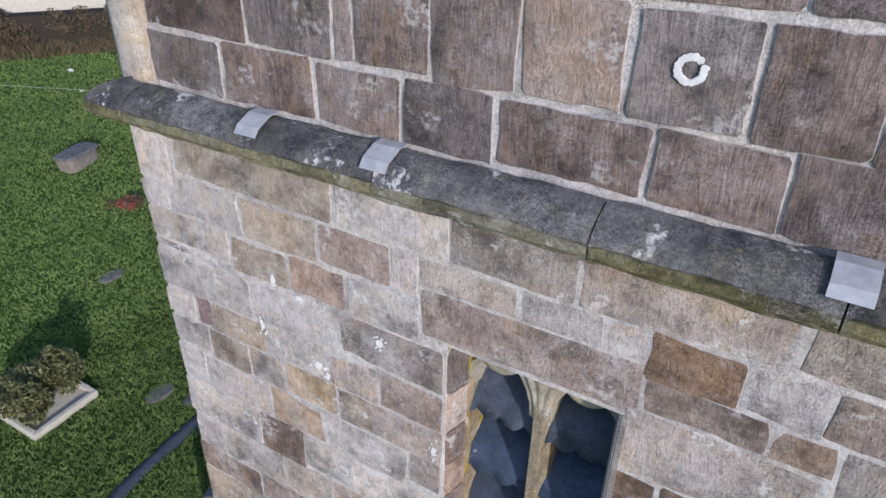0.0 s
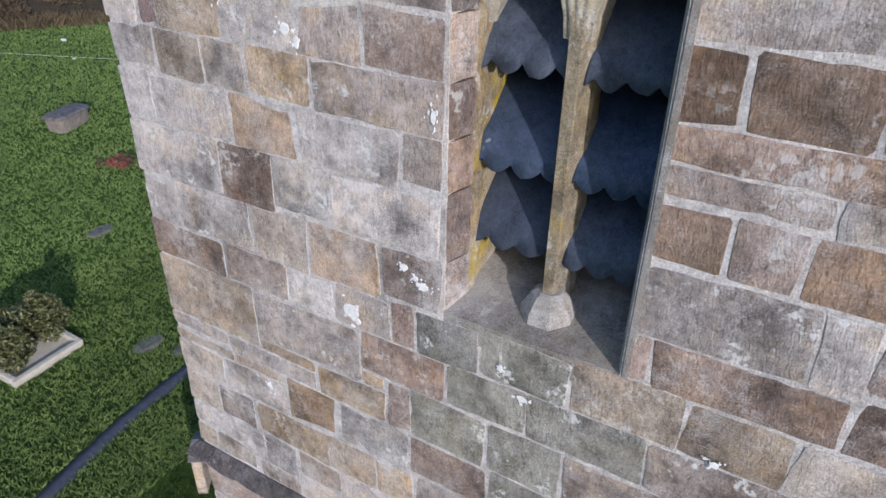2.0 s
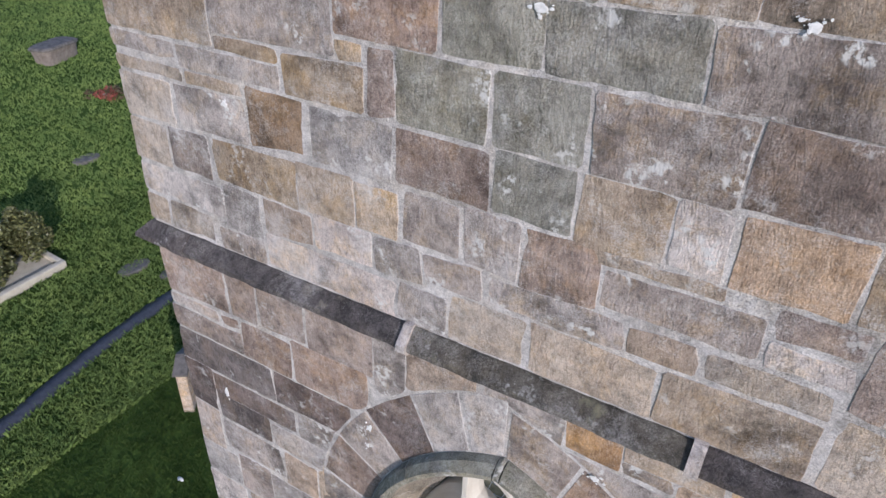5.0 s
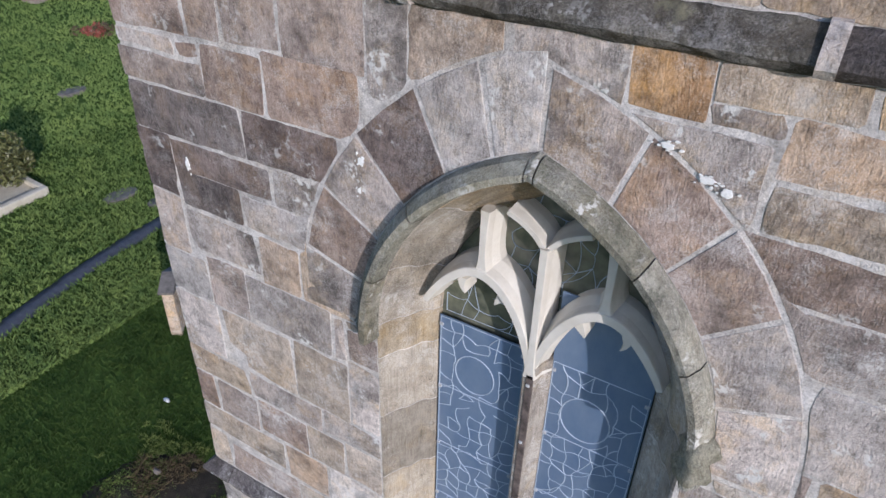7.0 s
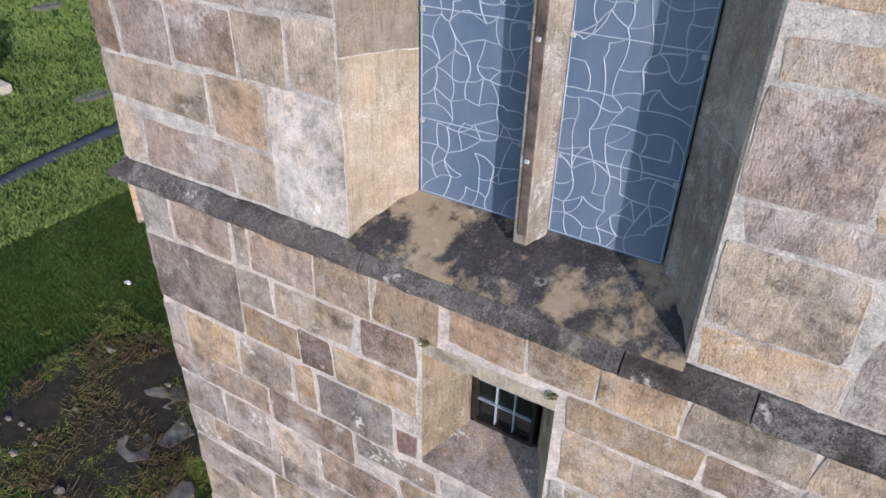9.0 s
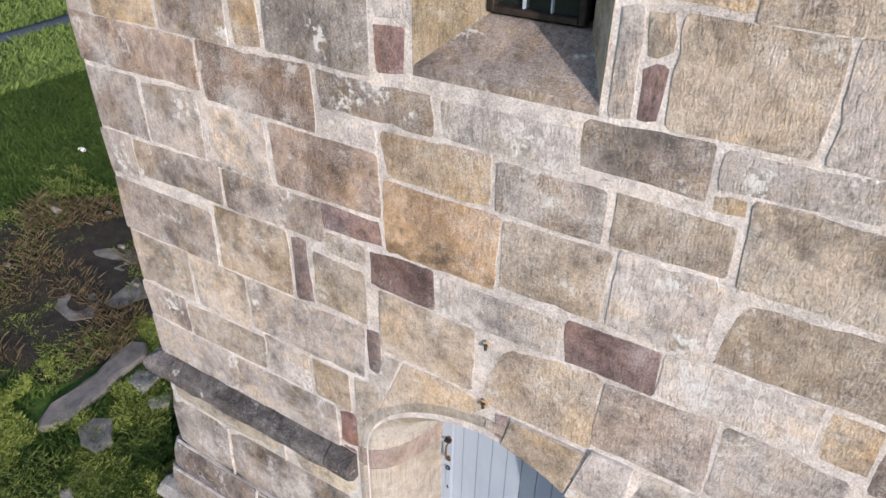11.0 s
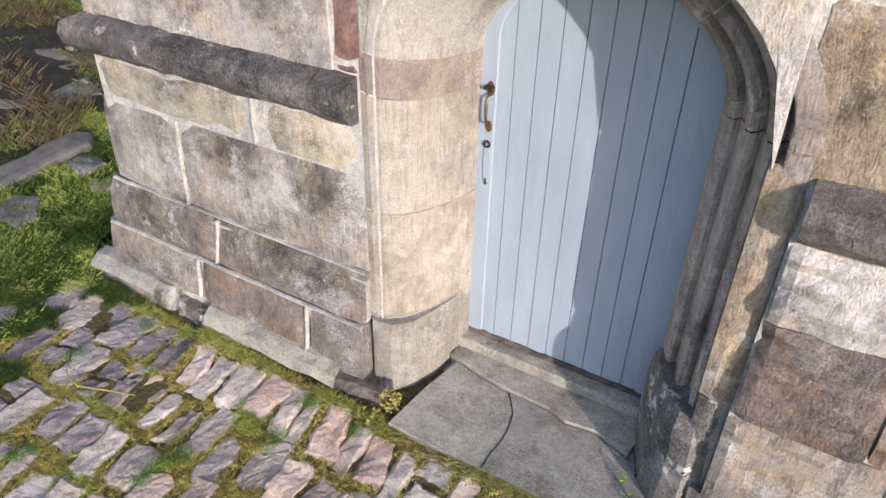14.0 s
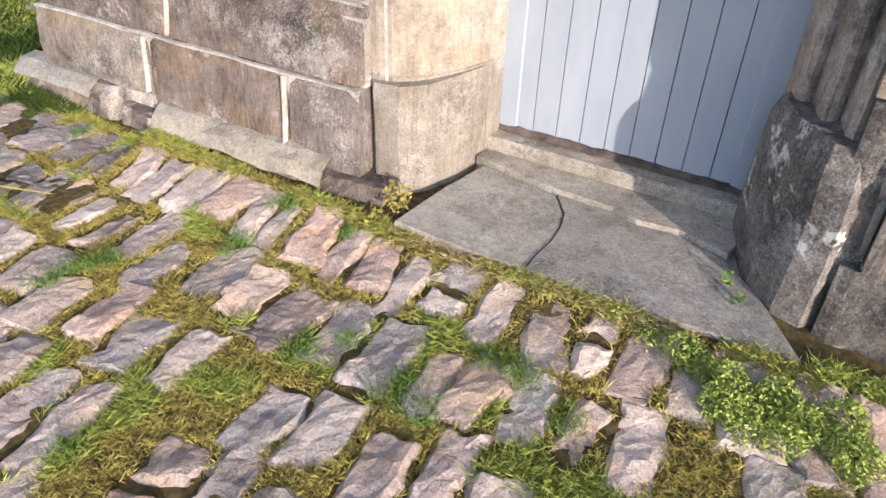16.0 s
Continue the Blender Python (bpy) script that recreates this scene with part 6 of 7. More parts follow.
def sett(cx, cy, w, h, turn, mat):
    """A worn sett: chipped, angular rim and a flaking, layered top."""
    seed = rc.uniform(0, 90)
    lift = rc.uniform(0.002, 0.012)
    tx, ty = rc.uniform(-0.04, 0.04), rc.uniform(-0.03, 0.03)
    corner = [(sx * w / 2 * rc.uniform(0.90, 1.08), sy * h / 2 * rc.uniform(0.90, 1.06)) for sx, sy in ((-1, -1), (1, -1), (1, 1), (-1, 1))]
    nx, ny = max(4, int(w / 0.018)), max(6, int(h / 0.02))
    rows = []
    for j in range(-1, ny + 2):
        v = min(1, max(0, j / ny))
        row = []
        for i in range(-1, nx + 2):
            u = min(1, max(0, i / nx))
            lx = lerp(lerp(corner[0][0], corner[1][0], u), lerp(corner[3][0], corner[2][0], u), v)
            ly = lerp(lerp(corner[0][1], corner[3][1], v), lerp(corner[1][1], corner[2][1], v), u)
            edge = min(u, 1 - u, v * h / w, (1 - v) * h / w)
            pull = 0.26 * noise.noise((lx * 17 + seed, ly * 17, 1)) + 0.11 * noise.noise((lx * 60 + seed, ly * 60, 2))
            lx, ly = lx * (1 - 0.05 * (edge < 0.01) + pull), ly * (1 - 0.05 * (edge < 0.01) + pull * 0.6)
            lx += 0.016 * noise.noise((lx * 12 + seed, ly * 12, 5)) + 0.009 * noise.noise((lx * 33 + seed, ly * 33, 6))
            ly += 0.022 * noise.noise((lx * 12 + seed, ly * 12, 7)) + 0.010 * noise.noise((lx * 33 + seed, ly * 33, 8))
            x, y = cx + lx * math.cos(turn) - ly * math.sin(turn), cy + lx * math.sin(turn) + ly * math.cos(turn)
            q = 2.2 * noise.noise((lx * 9 + seed, ly * 9, seed)) + 0.8 * noise.noise((lx * 30, ly * 30, seed))
            layer = 0.0042 * (math.floor(q * 1.6) + 0.5 * (q * 1.6 - math.floor(q * 1.6)))
            z = lift + layer + lx * tx + ly * ty - 0.014 * max(0, 1 - edge / 0.16) ** 2 + 0.003 * noise.noise((lx * 70, ly * 70, seed))
            if i in (-1, nx + 1) or j in (-1, ny + 1):
                z = -0.06
            row.append((x, y, gz(x, y) + z))
        rows.append(row)
    return part("sett", loft(rows), mat, yard)


SETT_TONES = [M["sett1"], M["sett1"], M["sett2"], M["sett3"]]
y = -0.20
setts = []
while y > -1.9:
    h = rc.uniform(0.20, 0.33)
    x = -0.95 + rc.uniform(0, 0.1)
    while x < 3.5:
        w = rc.uniform(0.095, 0.165)
        cy = y - h / 2 + rc.uniform(-0.05, 0.05)
        limit = -0.23 if 1.56 < x + w / 2 < 2.80 else -0.20
        far = x < 0.15 and rc.random() < 0.22 + 0.25 * (x < -0.3)
        pick = SETT_TONES if x > 0.55 or rc.random() < 0.4 else [M["sett4"]]
        if not far and rc.random() > 0.02:
            hh = h * rc.uniform(0.92, 1.10)
            if cy + hh / 2 > limit:
                hh = max(0.11, hh - (cy + hh / 2 - limit))
                cy = limit - hh / 2
            turn = rc.uniform(-0.14, 0.20) + 0.05
            if hh > 0.2 and rc.random() < 0.14:
                sett(x + w / 2, cy + hh * 0.26, w, hh * 0.46, turn, rc.choice(pick))
                sett(x + w / 2, cy - hh * 0.26, w * 0.9, hh * 0.46, turn, rc.choice(pick))
            else:
                sett(x + w / 2, cy, w, hh, turn, rc.choice(pick))
            setts.append((x + w / 2, cy, w / 2, hh / 2))
        x += w + rc.choice((-0.010, -0.004, 0.002, 0.018))
    y -= h + rc.uniform(-0.02, 0.01)

# earth and moss bed of the yard
ys_ = [-2.4 + 0.1 * k for k in range(27)]
xs_ = [-1.0 + 0.12 * k for k in range(42)]


def bed_edge(x, y):
    """How far the bed sinks under the turf near its ragged rim."""
    rim = min(x + 1.0, 3.9 - x, y + 2.4) + 0.22 * noise.noise((x * 2.3, y * 2.3, 17)) + 0.10 * noise.noise((x * 8, y * 8, 3))
    return 0.07 * min(1.0, max(0.0, 1 - rim / 0.28))


tagged(part("moss_bed", loft([[(x, yy, gz(x, yy) - 0.006 - bed_edge(x, yy) + 0.012 * noise.noise((x * 5, yy * 5, 7))) for x in xs_] for yy in ys_]), M["moss_bed"], smooth=True), "mossy earth between the cobbles", "ground", kind="structure")


def blades(name, spots, mat, label, hmin, hmax, wide, lean, seed, per=3):
    """Many small blades standing in tufts at the given places."""
    r = random.Random(seed)
    v, fc = [], []
    for x, y, z in spots:
        for _ in range(per):
            a, b = r.uniform(0, 6.283), r.uniform(0, 6.283)
            h, w = r.uniform(hmin, hmax), wide * r.uniform(0.6, 1.3)
            ox, oy = x + r.uniform(-0.02, 0.02), y + r.uniform(-0.02, 0.02)
            lx, ly = lean * h * math.cos(b) * r.uniform(0.3, 1.4), lean * h * math.sin(b) * r.uniform(0.3, 1.4)
            k = len(v)
            v += [(ox - w * math.cos(a), oy - w * math.sin(a), z), (ox + w * math.cos(a), oy + w * math.sin(a), z),
                  (ox + lx * 0.5 + w * 0.6 * math.cos(a), oy + ly * 0.5 + w * 0.6 * math.sin(a), z + h * 0.62), (ox + lx, oy + ly, z + h)]
            fc += [(k, k + 1, k + 2), (k, k + 2, k + 3)]
    me = bpy.data.meshes.new(name)
    me.from_pydata(v, [], fc)
    me.materials.append(mat)
    return tagged(new(name, me), label, "grass", kind="stuff")


# grass and moss in the joints
rg = random.Random(8)
spots, spots2, dusky, cells = [], [], [], {}
for q in setts:
    for i in (-1, 0, 1):
        for j in (-1, 0, 1):
            cells.setdefault((int(q[0] * 4 + 8) + i, int(q[1] * 4 + 12) + j), []).append(q)
tries = 0
while len(spots) + len(spots2) < 60000 and tries < 260000:
    tries += 1
    x, y = rg.uniform(-0.95, 3.3), rg.uniform(-1.9, -0.16)
    if 1.61 < x < 2.77 and y > -0.215 or x < 1.58 and y > -0.185:
        continue
    grip = 0.86 + 0.62 * noise.noise((x * 4, y * 4, 12))
    if any((abs(x - sx) / sw) ** 3.2 + (abs(y - sy) / sh) ** 3.2 < grip for sx, sy, sw, sh in cells.get((int(x * 4 + 8), int(y * 4 + 12)), ())):
        continue
    p = noise.noise((x * 2.2, y * 2.2, 4)) + 0.5 * noise.noise((x * 7, y * 7, 8))
    # corner grass is dark green and takes the lawn colour with shade in it
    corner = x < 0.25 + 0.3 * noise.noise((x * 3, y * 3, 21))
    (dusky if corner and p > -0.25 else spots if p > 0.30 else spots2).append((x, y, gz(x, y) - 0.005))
for _ in range(5200):
    x = rg.uniform(-0.3, 2.8)
    edge = -0.185 - 0.02 * (x > 1.6)
    y = edge - abs(rg.gauss(0, 0.028))
    if noise.noise((x * 3, 0, 6)) > -0.25:
        (spots2 if rg.random() < 0.7 else spots).append((x, y, gz(x, y) + 0.002))
blades("joint_grass", [s for s in spots], M["blade"], "short green grass growing between the setts", 0.008, 0.026, 0.0013, 1.3, 1, 4)
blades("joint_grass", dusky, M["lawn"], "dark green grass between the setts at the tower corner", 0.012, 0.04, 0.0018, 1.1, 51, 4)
blades("joint_moss", spots2, M["mossblade"], "yellow-green moss tufts between the setts", 0.005, 0.018, 0.0018, 1.4, 2, 4)

# greener tufts among the setts and straw along the doorstep
rt = random.Random(44)
tufts, straw = [], []
for tx, ty, r in [(1.99, -0.69, 0.06), (2.07, -0.72, 0.05), (2.20, -0.50, 0.06), (2.12, -0.50, 0.04), (1.27, -0.47, 0.05), (1.72, -0.70, 0.04), (2.35, -0.58, 0.04)] + [(rt.uniform(0.1, 2.4), rt.uniform(-1.3, -0.25), rt.uniform(0.02, 0.05)) for _ in range(14)]:
    for _ in range(int(9000 * r * r) + 20):
        a, d = rt.uniform(0, 6.283), r * rt.random() ** 0.6
        x, y = tx + d * math.cos(a), ty + d * math.sin(a)
        tufts.append((x, y, gz(x, y) + 0.004))
for _ in range(260):
    x = rt.uniform(1.66, 2.5)
    y = -0.215 - abs(rt.gauss(0, 0.02))
    straw.append((x, y, gz(x, y) + 0.008))
blades("grass_tufts", tufts, M["tuft"], "lush green grass tufts standing between the setts", 0.010, 0.030, 0.0010, 0.9, 45, 5)
blades("straw", straw, M["straw"], "dead straw-coloured grass along the front of the doorstep", 0.006, 0.020, 0.0007, 1.8, 46, 4)

# footpath and bare ground
def path_x(y):
    return -7.08 - 0.13 * y + 0.06 * math.sin(y * 1.3)


def in_path(x, y):
    return abs(x - path_x(y)) < 0.15 + 0.05 * noise.noise((x * 3, y * 3, 1))


def in_dirt(x, y):
    return ((x + 2.7) / 1.15) ** 2 + ((y - 0.75) / 1.1) ** 2 < 1 + 0.5 * noise.noise((x * 1.5, y * 1.5, 2))


rows = []
for k in range(90):
    y = -14 + k * 0.45
    w = 0.15 + 0.05 * noise.noise((0, y * 1.2, 5))
    rows.append([(path_x(y) + d, y, gz(path_x(y) + d, y) + h) for d, h in ((-w - 0.02, -0.04), (-w, 0.0), (0, 0.006), (w, 0.0), (w + 0.02, -0.04))])
tagged(part("footpath", loft(rows), M["asphalt"], smooth=True), "narrow dark footpath across the grass", "path", kind="structure")
rows = []
for k in range(25):
    y = -0.6 + k * 0.115
    rows.append([(x, y, gz(x, y) - 0.05 + 0.09 * max(0, 1 - (((x + 2.7) / 1.3) ** 2 + ((y - 0.75) / 1.25) ** 2)) ** 0.5 + 0.03 * noise.noise((x * 4, y * 4, 1))) for x in [-4.1 + 0.12 * j for j in range(25)]])
tagged(part("bare_earth", loft(rows), M["soil"], smooth=True), "dark bare earth with dead plants beside the tower", "ground", kind="structure")

slabs = thing("stone_slabs", "dark weathered paving slabs lying in the grass beside the tower", "paving", "structure")


def sunk_slab(pts, rise, mat):
    """An uneven slab that lies along the slope, its rim chipped."""
    rim = []
    for (xa, ya), (xb, yb) in zip(pts, pts[1:] + pts[:1]):
        k = max(2, int(math.hypot(xb - xa, yb - ya) / 0.09))
        rim += [(lerp(xa, xb, j / k), lerp(ya, yb, j / k)) for j in range(k)]
    cx, cy = sum(p[0] for p in rim) / len(rim), sum(p[1] for p in rim) / len(rim)
    rows = []
    for q, dz in ((1.03, -0.08), (1.0, rise - 0.012), (0.95, rise), (0.6, rise + 0.004), (0.25, rise)):
        row = []
        for x, y in rim:
            e = 1 + 0.10 * noise.noise((x * 7, y * 7, 4))
            px, py = cx + (x - cx) * q * e, cy + (y - cy) * q * e
            row.append((px, py, gz(px, py) + dz + 0.018 * noise.noise((px * 6, py * 6, 3))))
        rows.append(row)
    return part("slab", loft(rows, cap=True, closed=True), mat, slabs)


for pts, mt in (([(-2.71, 0.76), (-2.79, 1.02), (-2.70, 1.32), (-2.52, 1.54), (-2.32, 1.44), (-2.31, 1.12), (-2.54, 0.83)], "flagdark"), ([(-2.37, 0.52), (-2.50, 0.71), (-2.42, 0.89), (-2.15, 0.85), (-2.02, 0.66), (-2.14, 0.50)], "flagdark"),
                ([(-1.38, -0.31), (-1.50, -0.12), (-1.50, 0.29), (-1.58, 0.53), (-1.59, 0.70), (-1.50, 0.75), (-1.37, 0.68), (-1.36, 0.41), (-1.30, 0.13), (-1.27, -0.12)], "flagdark"), ([(-1.16, -0.13), (-1.15, 0.0), (-1.03, 0.08), (-0.86, -0.06), (-0.85, -0.19), (-1.03, -0.20)], "flagdark"),
                ([(-1.25, 0.38), (-1.29, 0.50), (-1.20, 0.59), (-1.09, 0.56), (-1.06, 0.37)], "moss"), ([(-0.98, 0.35), (-0.94, 0.51), (-0.85, 0.47), (-0.80, 0.39), (-0.90, 0.31)], "moss"), ([(-0.80, -0.52), (-0.76, -0.46), (-0.67, -0.50), (-0.67, -0.58)], "flag"), ([(-2.12, 0.83), (-2.19, 1.25), (-1.91, 1.16), (-1.97, 0.87)], "flagdark")):
    sunk_slab(pts, 0.03, M[mt])
rs = random.Random(31)
for k in range(16):
    x, y = rs.uniform(-3.6, -1.7), rs.uniform(-0.3, 1.7)
    s = rs.uniform(0.02, 0.06)
    bm = bmesh.new()
    bmesh.ops.create_icosphere(bm, subdivisions=1, radius=s, matrix=Matrix.Translation((x, y, gz(x, y) + 0.05)) @ Matrix.Diagonal((1.3, 0.9, 0.6, 1)))
    for v in bm.verts:
        v.co += Vector((rs.uniform(-1, 1), rs.uniform(-1, 1), rs.uniform(-1, 1))) * s * 0.2
    tagged(part("loose_stone", bm, M["tomb"]), "loose stone lying on bare earth", "stone", group="loose stones")
spots = []
while len(spots) < 1500:
    x, y = rs.uniform(-4.1, -1.5), rs.uniform(-0.5, 2.0)
    if in_dirt(x, y) and noise.noise((x * 2, y * 2, 3)) > 0.05:
        spots.append((x, y, gz(x, y)))
mossy = []
while len(mossy) < 5200:
    x, y = rs.uniform(-4.2, -0.5), rs.uniform(-0.9, 2.0)
    if noise.noise((x * 1.6, y * 1.6, 13)) + 0.4 * noise.noise((x * 6, y * 6, 2)) > 0.04 and not (-1.62 < x < -1.25 and -0.3 < y < 0.75):
        mossy.append((x, y, gz(x, y) + 0.01))
blades("yellow_grass", mossy, M["yardgrass"], "short yellowing grass and moss on trodden earth", 0.015, 0.05, 0.004, 1.2, 21, 4)
blades("dead_stalks", spots, M["dry"], "dead brown stalks on the bare earth", 0.03, 0.12, 0.003, 1.0, 6, 3)

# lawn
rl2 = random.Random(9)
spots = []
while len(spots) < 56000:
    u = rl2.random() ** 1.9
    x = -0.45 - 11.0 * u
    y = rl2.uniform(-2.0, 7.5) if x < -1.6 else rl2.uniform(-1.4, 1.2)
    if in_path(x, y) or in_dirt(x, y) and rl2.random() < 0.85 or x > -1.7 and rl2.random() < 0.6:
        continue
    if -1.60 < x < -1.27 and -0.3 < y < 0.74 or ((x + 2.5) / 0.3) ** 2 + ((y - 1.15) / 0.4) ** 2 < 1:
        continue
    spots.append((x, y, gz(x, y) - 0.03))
# near tufts carry tower shade in their colour, the far ones below don't
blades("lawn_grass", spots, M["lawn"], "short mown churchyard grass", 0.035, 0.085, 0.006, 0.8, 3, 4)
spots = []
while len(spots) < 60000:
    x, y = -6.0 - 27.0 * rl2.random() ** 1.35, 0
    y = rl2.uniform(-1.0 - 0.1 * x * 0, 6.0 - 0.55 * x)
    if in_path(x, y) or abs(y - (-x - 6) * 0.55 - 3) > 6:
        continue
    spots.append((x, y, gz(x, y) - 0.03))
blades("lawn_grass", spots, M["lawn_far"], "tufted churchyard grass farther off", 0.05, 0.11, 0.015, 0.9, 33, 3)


def leaf_cloud(name, centres, size, count, mat, parent, seed, label=""):
    """A crown of many small leaves scattered round several centres (x, y, z, radius)."""
    r = random.Random(seed)
    v, fc = [], []
    for _ in range(count):
        cx, cy, cz, rad = r.choice(centres)
        d = Vector((r.gauss(0, 1), r.gauss(0, 1), r.gauss(0, 1))).normalized() * rad * r.uniform(0.35, 1.0) ** 0.5
        p = Vector((cx, cy, cz)) + d
        a = Vector((r.uniform(-1, 1), r.uniform(-1, 1), r.uniform(-0.6, 0.9))).normalized()
        b_ = a.cross(Vector((r.uniform(-1, 1), r.uniform(-1, 1), r.uniform(-1, 1)))).normalized()
        s = size * r.uniform(0.6, 1.3)
        k = len(v)
        v += [p - a * s, p + b_ * s * 0.42, p + a * s, p - b_ * s * 0.42]
        fc += [(k, k + 1, k + 2), (k, k + 2, k + 3)]
    me = bpy.data.meshes.new(name)
    me.from_pydata([tuple(p) for p in v], [], fc)
    me.materials.append(mat)
    ob = new(name, me)
    ob.parent = parent
    if label:
        ob["label"] = label
    return ob


# kerbed grave with two evergreen shrubs
GX, GY = -10.5, 3.5
gzk = gz(GX, GY)
grave = thing("grave", "kerbed grave plot with cream stone edging and pale gravel", "grave", at=(GX, GY, gzk))
grave.rotation_euler = (0, radians(8), radians(4))
for nm, d in (("kerb", (-0.58, -0.46, -0.8, 0.8, -0.1, 0.16)), ("kerb", (0.46, 0.58, -0.8, 0.8, -0.1, 0.16)), ("kerb", (-0.46, 0.46, -0.8, -0.68, -0.1, 0.16)), ("kerb", (-0.46, 0.46, 0.68, 0.8, -0.1, 0.16))):
    part(nm, box(*d, 0.015), M["kerb"], grave)
part("gravel", box(-0.46, 0.46, -0.68, 0.68, -0.1, 0.06), M["kerb"], grave)
for i, (x, y, h) in enumerate(((-10.50, 3.0, 0.95), (-10.70, 3.95, 1.15), (-10.95, 3.4, 0.85))):
    z = gz(x, y) + 0.05
    sh = thing("shrub", "dark evergreen shrub growing on a kerbed grave", "shrub", group="shrubs on the grave", at=(x, y, z))
    for k in range(5):
        a = k * 1.26 + i
        part("stem", tube([(0, 0, -0.05), (0.08 * math.cos(a), 0.08 * math.sin(a), h * 0.4), (0.2 * math.cos(a), 0.2 * math.sin(a), h * 0.8)], [0.014, 0.010, 0.005], 5), M["dry"], sh)
    cl = [(0.30 * math.cos(k * 1.1), 0.34 * math.sin(k * 1.1), h * (0.3 + 0.08 * k), 0.28) for k in range(7)] + [(0, 0, h * 0.92, 0.16)]
    leaf_cloud("foliage", cl, 0.055, 3000, M["leaf"], sh, 50 + i)

# chest tomb, cut flowers and a headstone
tb = thing("chest_tomb", "low stone chest tomb with a dark wet top slab", "tomb", at=(-19.3, 10.6, gz(-19.3, 10.6)))
tb.rotation_euler = (0, 0, radians(18))
part("chest", loft([[(0.34 * k * math.copysign(abs(math.cos(a)) ** 0.5, math.cos(a)), 0.72 * k * math.copysign(abs(math.sin(a)) ** 0.5, math.sin(a)), z) for a in [j * math.pi / 10 + 0.05 for j in range(20)]] for k, z in ((1.0, -0.2), (1.02, 0.1), (1.1, 0.36))], cap=True, closed=True), M["tomb"], tb)
part("top_slab", loft([[(0.42 * k * math.copysign(abs(math.cos(a)) ** 0.45, math.cos(a)), 0.82 * k * math.copysign(abs(math.sin(a)) ** 0.45, math.sin(a)), z) for a in [j * math.pi / 10 + 0.05 for j in range(20)]] for k, z in ((0.97, 0.36), (1.0, 0.39), (1.0, 0.43), (0.9, 0.47))], cap=True, closed=True), M["flagdark"], tb, "dark wet top slab")
fl = thing("flower_pot", "red flowers in a pot on a low grassy grave", "flowers", at=(-16.0, 9.9, gz(-16, 9.9) - 0.04))
part("pot", loft([[(r_ * math.cos(a), r_ * math.sin(a), z) for a in [k * math.pi / 5 for k in range(10)]] for r_, z in ((0.09, -0.05), (0.12, 0.10), (0.13, 0.12), (0.11, 0.12))], cap=True, closed=True), M["rust"], fl)
leaf_cloud("blooms", [(0.26 * math.cos(k), 0.22 * math.sin(k), 0.10 + 0.04 * (k % 3), 0.13) for k in range(7)], 0.06, 300, M["red"], fl, 3, "red blooms")
leaf_cloud("leaves", [(0.2, 0.1, 0.06, 0.3), (-0.35, -0.3, 0.03, 0.25), (0.1, 0.3, 0.05, 0.3)], 0.07, 300, M["dry"], fl, 4)
hs = thing("headstone", "pale upright headstone with a dark sloping cap", "headstone", at=(-5.35, 3.48, gz(-5.35, 3.48)))
hs.rotation_euler = (0, 0, radians(35))
part("slab", box(-0.09, 0.09, -0.32, 0.32, -0.2, 0.80, 0.015), M["tan"], hs)
part("cap", loft([[(x, y, z) for y, z in ((-0.36, 0.80), (-0.36, 0.84), (0, 1.0), (0.36, 0.84), (0.36, 0.80))] for x in (-0.12, 0.12)], cap=True, closed=True), M["flagdark"], hs)
gm = [(-13.4, 7.3, 0.5), (-9.0, 5.2, 0.5), (-8.3, 5.6, 0.4)]
for x, y, s in gm:
    z = gz(x, y)
    tagged(part("sunken_stone", loft([[(x + s * 0.45 * k * math.cos(a), y + s * 0.75 * k * math.sin(a), z + h) for a in [j * math.pi / 6 for j in range(12)]] for k, h in ((1.05, -0.08), (1.0, 0.015), (0.8, 0.03))], cap=True, closed=True), M["flagdark"]), "flat dark ledger stone sunk in the grass", "ledger stone", group="ledger stones")
rp = random.Random(77)
for x, y, s in ((-4.26, 2.22, 0.045), (-28.2, 16.4, 0.13), (-25.4, 15.0, 0.07)):
    bm = bmesh.new()
    bmesh.ops.create_icosphere(bm, subdivisions=2, radius=s, matrix=Matrix.Translation((x, y, gz(x, y) + s * 0.3)) @ Matrix.Diagonal((1.4, 0.8, 0.45, 1)))
    for v in bm.verts:
        v.co += Vector((rp.uniform(-1, 1), rp.uniform(-1, 1), rp.uniform(-1, 1))) * s * 0.18
    tagged(part("litter", bm, M["white"]), "scrap of white paper lying on the grass", "litter", group="paper scraps")

near = []
while len(near) < 15000:
    x, y = rl2.uniform(-1.9, -0.15), rl2.uniform(-1.7, 1.3)
    if noise.noise((x * 2.3, y * 2.3, 21)) + 0.5 * noise.noise((x * 8, y * 8, 3)) > 0.06 and not (-1.75 < x < -1.36 and -0.3 < y < 0.8) and not (x > -0.25 and y > -0.2):
        near.append((x, y, gz(x, y) - 0.01))
blades("yard_grass", near, M["blade"], "sunlit short grass at the edge of the setts", 0.02, 0.052, 0.0026, 1.0, 41, 4)

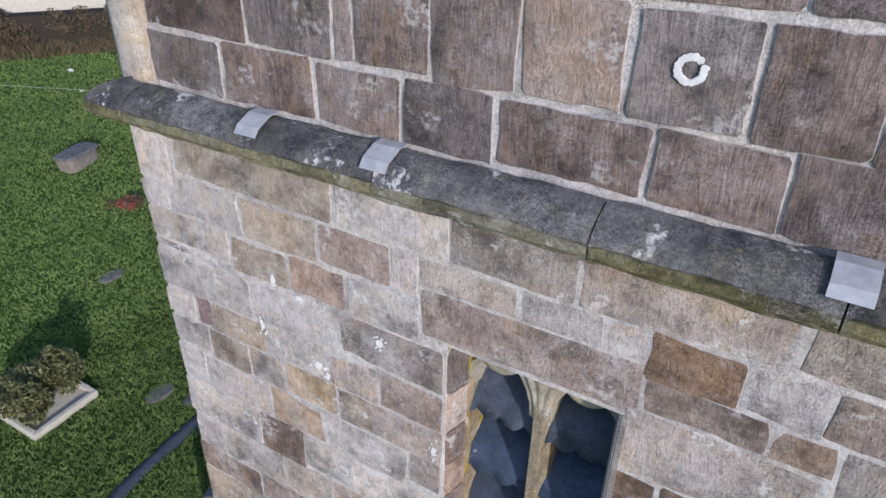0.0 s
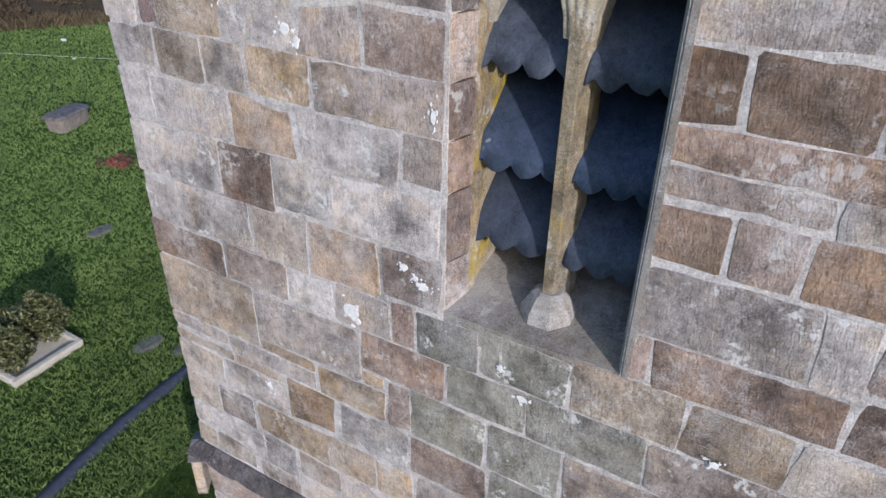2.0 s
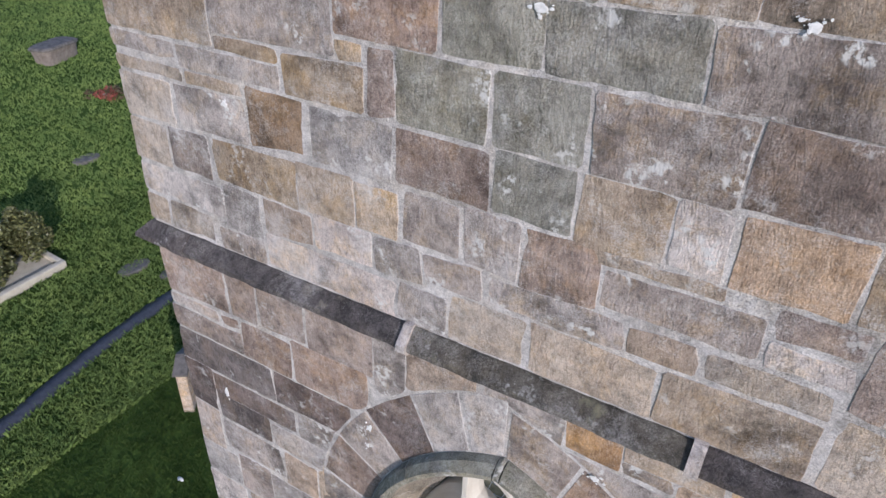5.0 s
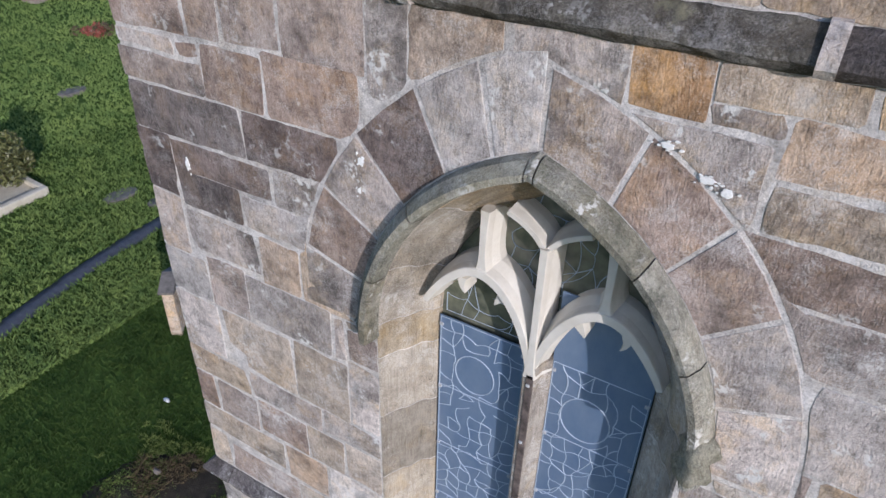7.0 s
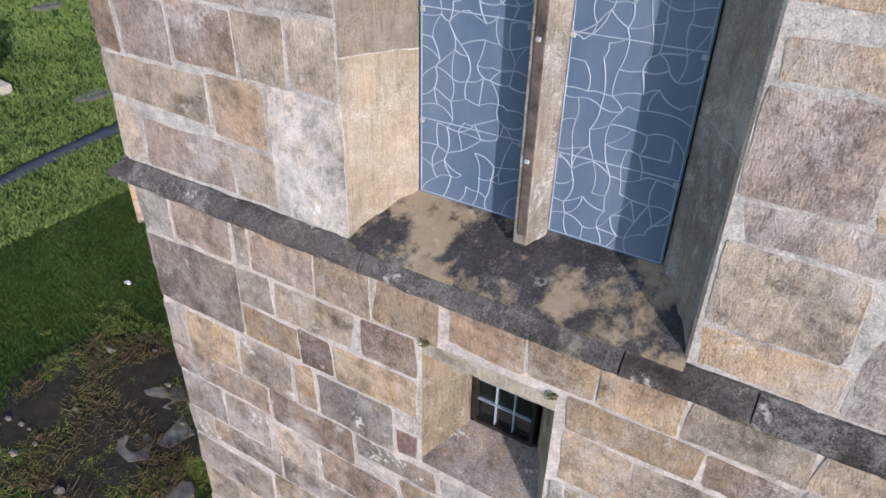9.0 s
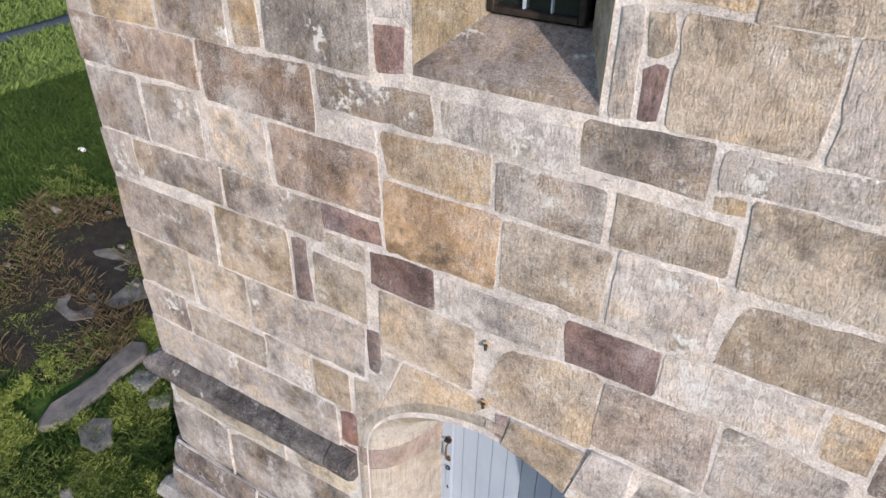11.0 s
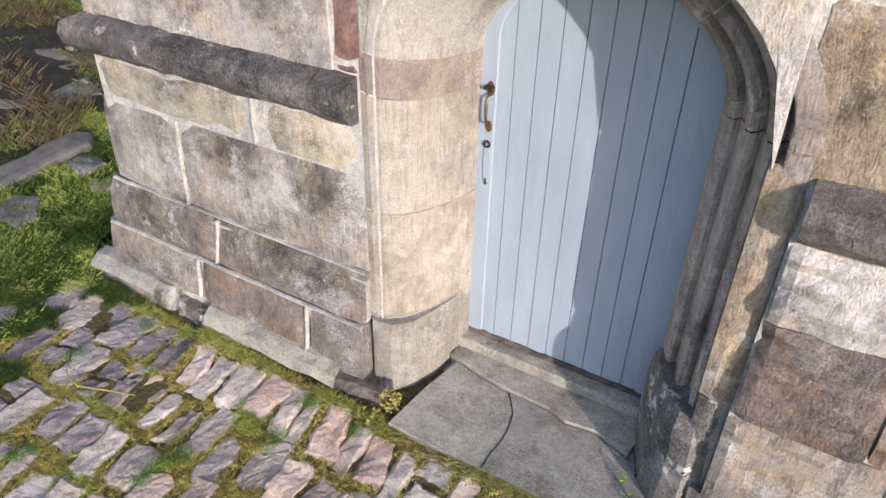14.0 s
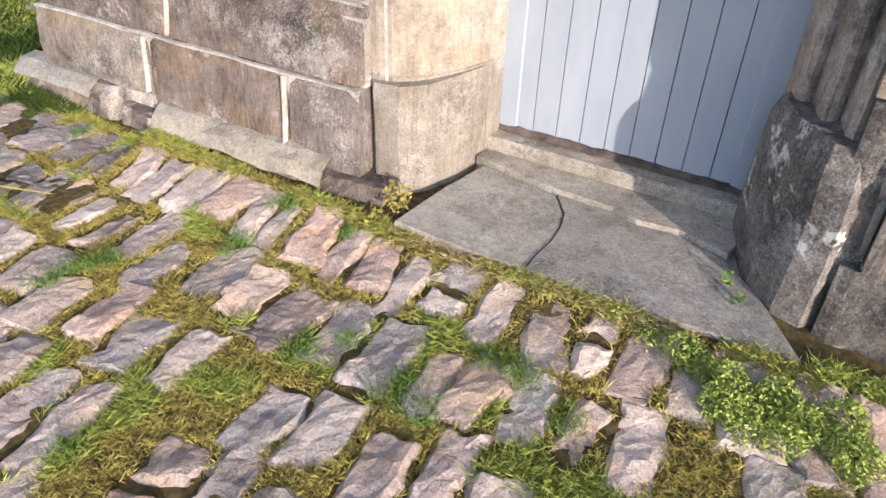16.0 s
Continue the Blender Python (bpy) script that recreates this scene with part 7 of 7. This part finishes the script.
# hedge at the far side, with dead grass before it
hd = thing("hedge", "bare brown winter hedge along the churchyard edge", "hedge")
hc = []
rh = random.Random(6)
HDIR, H0 = Vector((0.55, 1.0, 0)).normalized(), Vector((-33.5, 15.2, 0))
for k in range(150):
    p = H0 + HDIR * rh.uniform(-16, 22) + Vector((-1, 0.55, 0)).normalized() * rh.uniform(0, 1.4)
    hc.append((p.x, p.y, gz(p.x, p.y) + rh.uniform(0.2, 1.7), 0.55))
leaf_cloud("foliage", hc, 0.10, 38000, M["hedge"], hd, 12)
# added core in the dark soil colour, for the shade between the leaves
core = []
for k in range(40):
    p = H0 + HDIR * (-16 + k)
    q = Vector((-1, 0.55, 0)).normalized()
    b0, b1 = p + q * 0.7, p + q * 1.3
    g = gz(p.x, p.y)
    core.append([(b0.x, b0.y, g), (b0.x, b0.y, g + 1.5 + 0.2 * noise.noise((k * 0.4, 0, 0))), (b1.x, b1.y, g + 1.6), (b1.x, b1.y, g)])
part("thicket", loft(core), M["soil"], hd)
spots = []
for k in range(2600):
    p = H0 + HDIR * rh.uniform(-16, 22) - Vector((-1, 0.55, 0)).normalized() * rh.uniform(0.0, 1.6)
    spots.append((p.x, p.y, gz(p.x, p.y)))
blades("dead_grass", spots, M["dry"], "tall dead grass in front of the hedge", 0.2, 0.6, 0.03, 0.6, 14, 3)
wall_far = H0 + Vector((-1, 0.55, 0)).normalized() * 4
rows = []
for k in (-30, 0, 30):
    p = wall_far + HDIR * k
    rows.append([(p.x, p.y, 3.8), (p.x, p.y, 5.9), (p.x - 0.3, p.y + 0.2, 5.9), (p.x - 0.3, p.y + 0.2, 3.8)])
tagged(part("boundary_wall", loft(rows, cap=True, closed=True), M["kerb"]), "pale rendered boundary wall beyond the hedge", "wall", kind="structure")
tagged(part("wire", tube([(-33, 11.0, 3.95), (-28.0, 13.0, 3.75), (-24.9, 14.85, 3.6), (-20, 17.5, 3.5)], 0.004, 4), M["white"]), "thin white line strung over the grass", "line")

# weeds by the doorstep
wd = thing("weed_patch", "bright green chickweed growing at the doorstep corner", "weeds")
cl = [(lerp(2.32, 2.88, k / 15) + rp.uniform(-0.04, 0.06), lerp(-0.23, -0.30, k / 15) - rp.uniform(0, 0.14) * k / 15, 0.262 + rp.uniform(-0.03, 0.015), 0.05) for k in range(16)]
cl += [(2.70 + rp.uniform(-0.1, 0.12), -0.34 + rp.uniform(-0.08, 0.06), 0.26 + rp.uniform(-0.03, 0.02), 0.05) for k in range(12)]
for k in range(14):
    leaf_cloud("clump", [(x, y, z + 0.02, r) for x, y, z, r in cl[k * 2:k * 2 + 2]], 0.0058, 1500, M["weed"], wd, 15 + k)
wd2 = thing("weed_tuft", "small green weed in the jamb corner", "weeds")
leaf_cloud("leaves", [(2.535, 0.02, 0.325, 0.022), (2.575, -0.05, 0.32, 0.02)], 0.007, 90, M["tuft"], wd2, 16)
wd3 = thing("weed_tuft", "yellowing tuft at the foot of the door jamb", "weeds")
leaf_cloud("leaves", [(1.60, -0.12, 0.33, 0.05), (1.56, -0.19, 0.26, 0.05)], 0.010, 300, M["mossblade"], wd3, 17)

st = thing("dead_stalk", "long dry stalk lying across the setts", "stalk")
part("stem", tube([(x, y, gz(x, y) + 0.035) for x, y in ((0.21, -0.62), (0.31, -0.70), (0.41, -0.72), (0.55, -0.66), (0.65, -0.62))], [0.002, 0.003, 0.0035, 0.003, 0.002], 5), M["mossblade"], st)
for x, z in ((1.775, 4.345), (2.35, 4.35)):
    lw = thing("ledge_weed", "small green tuft rooted in the joint over the small window", "weeds", group="ledge weeds", at=(x, -0.012, z))
    leaf_cloud("leaves", [(0, 0, 0, 0.022), (0.02, 0, 0.004, 0.016)], 0.007, 90, M["leaf"], lw, 71)
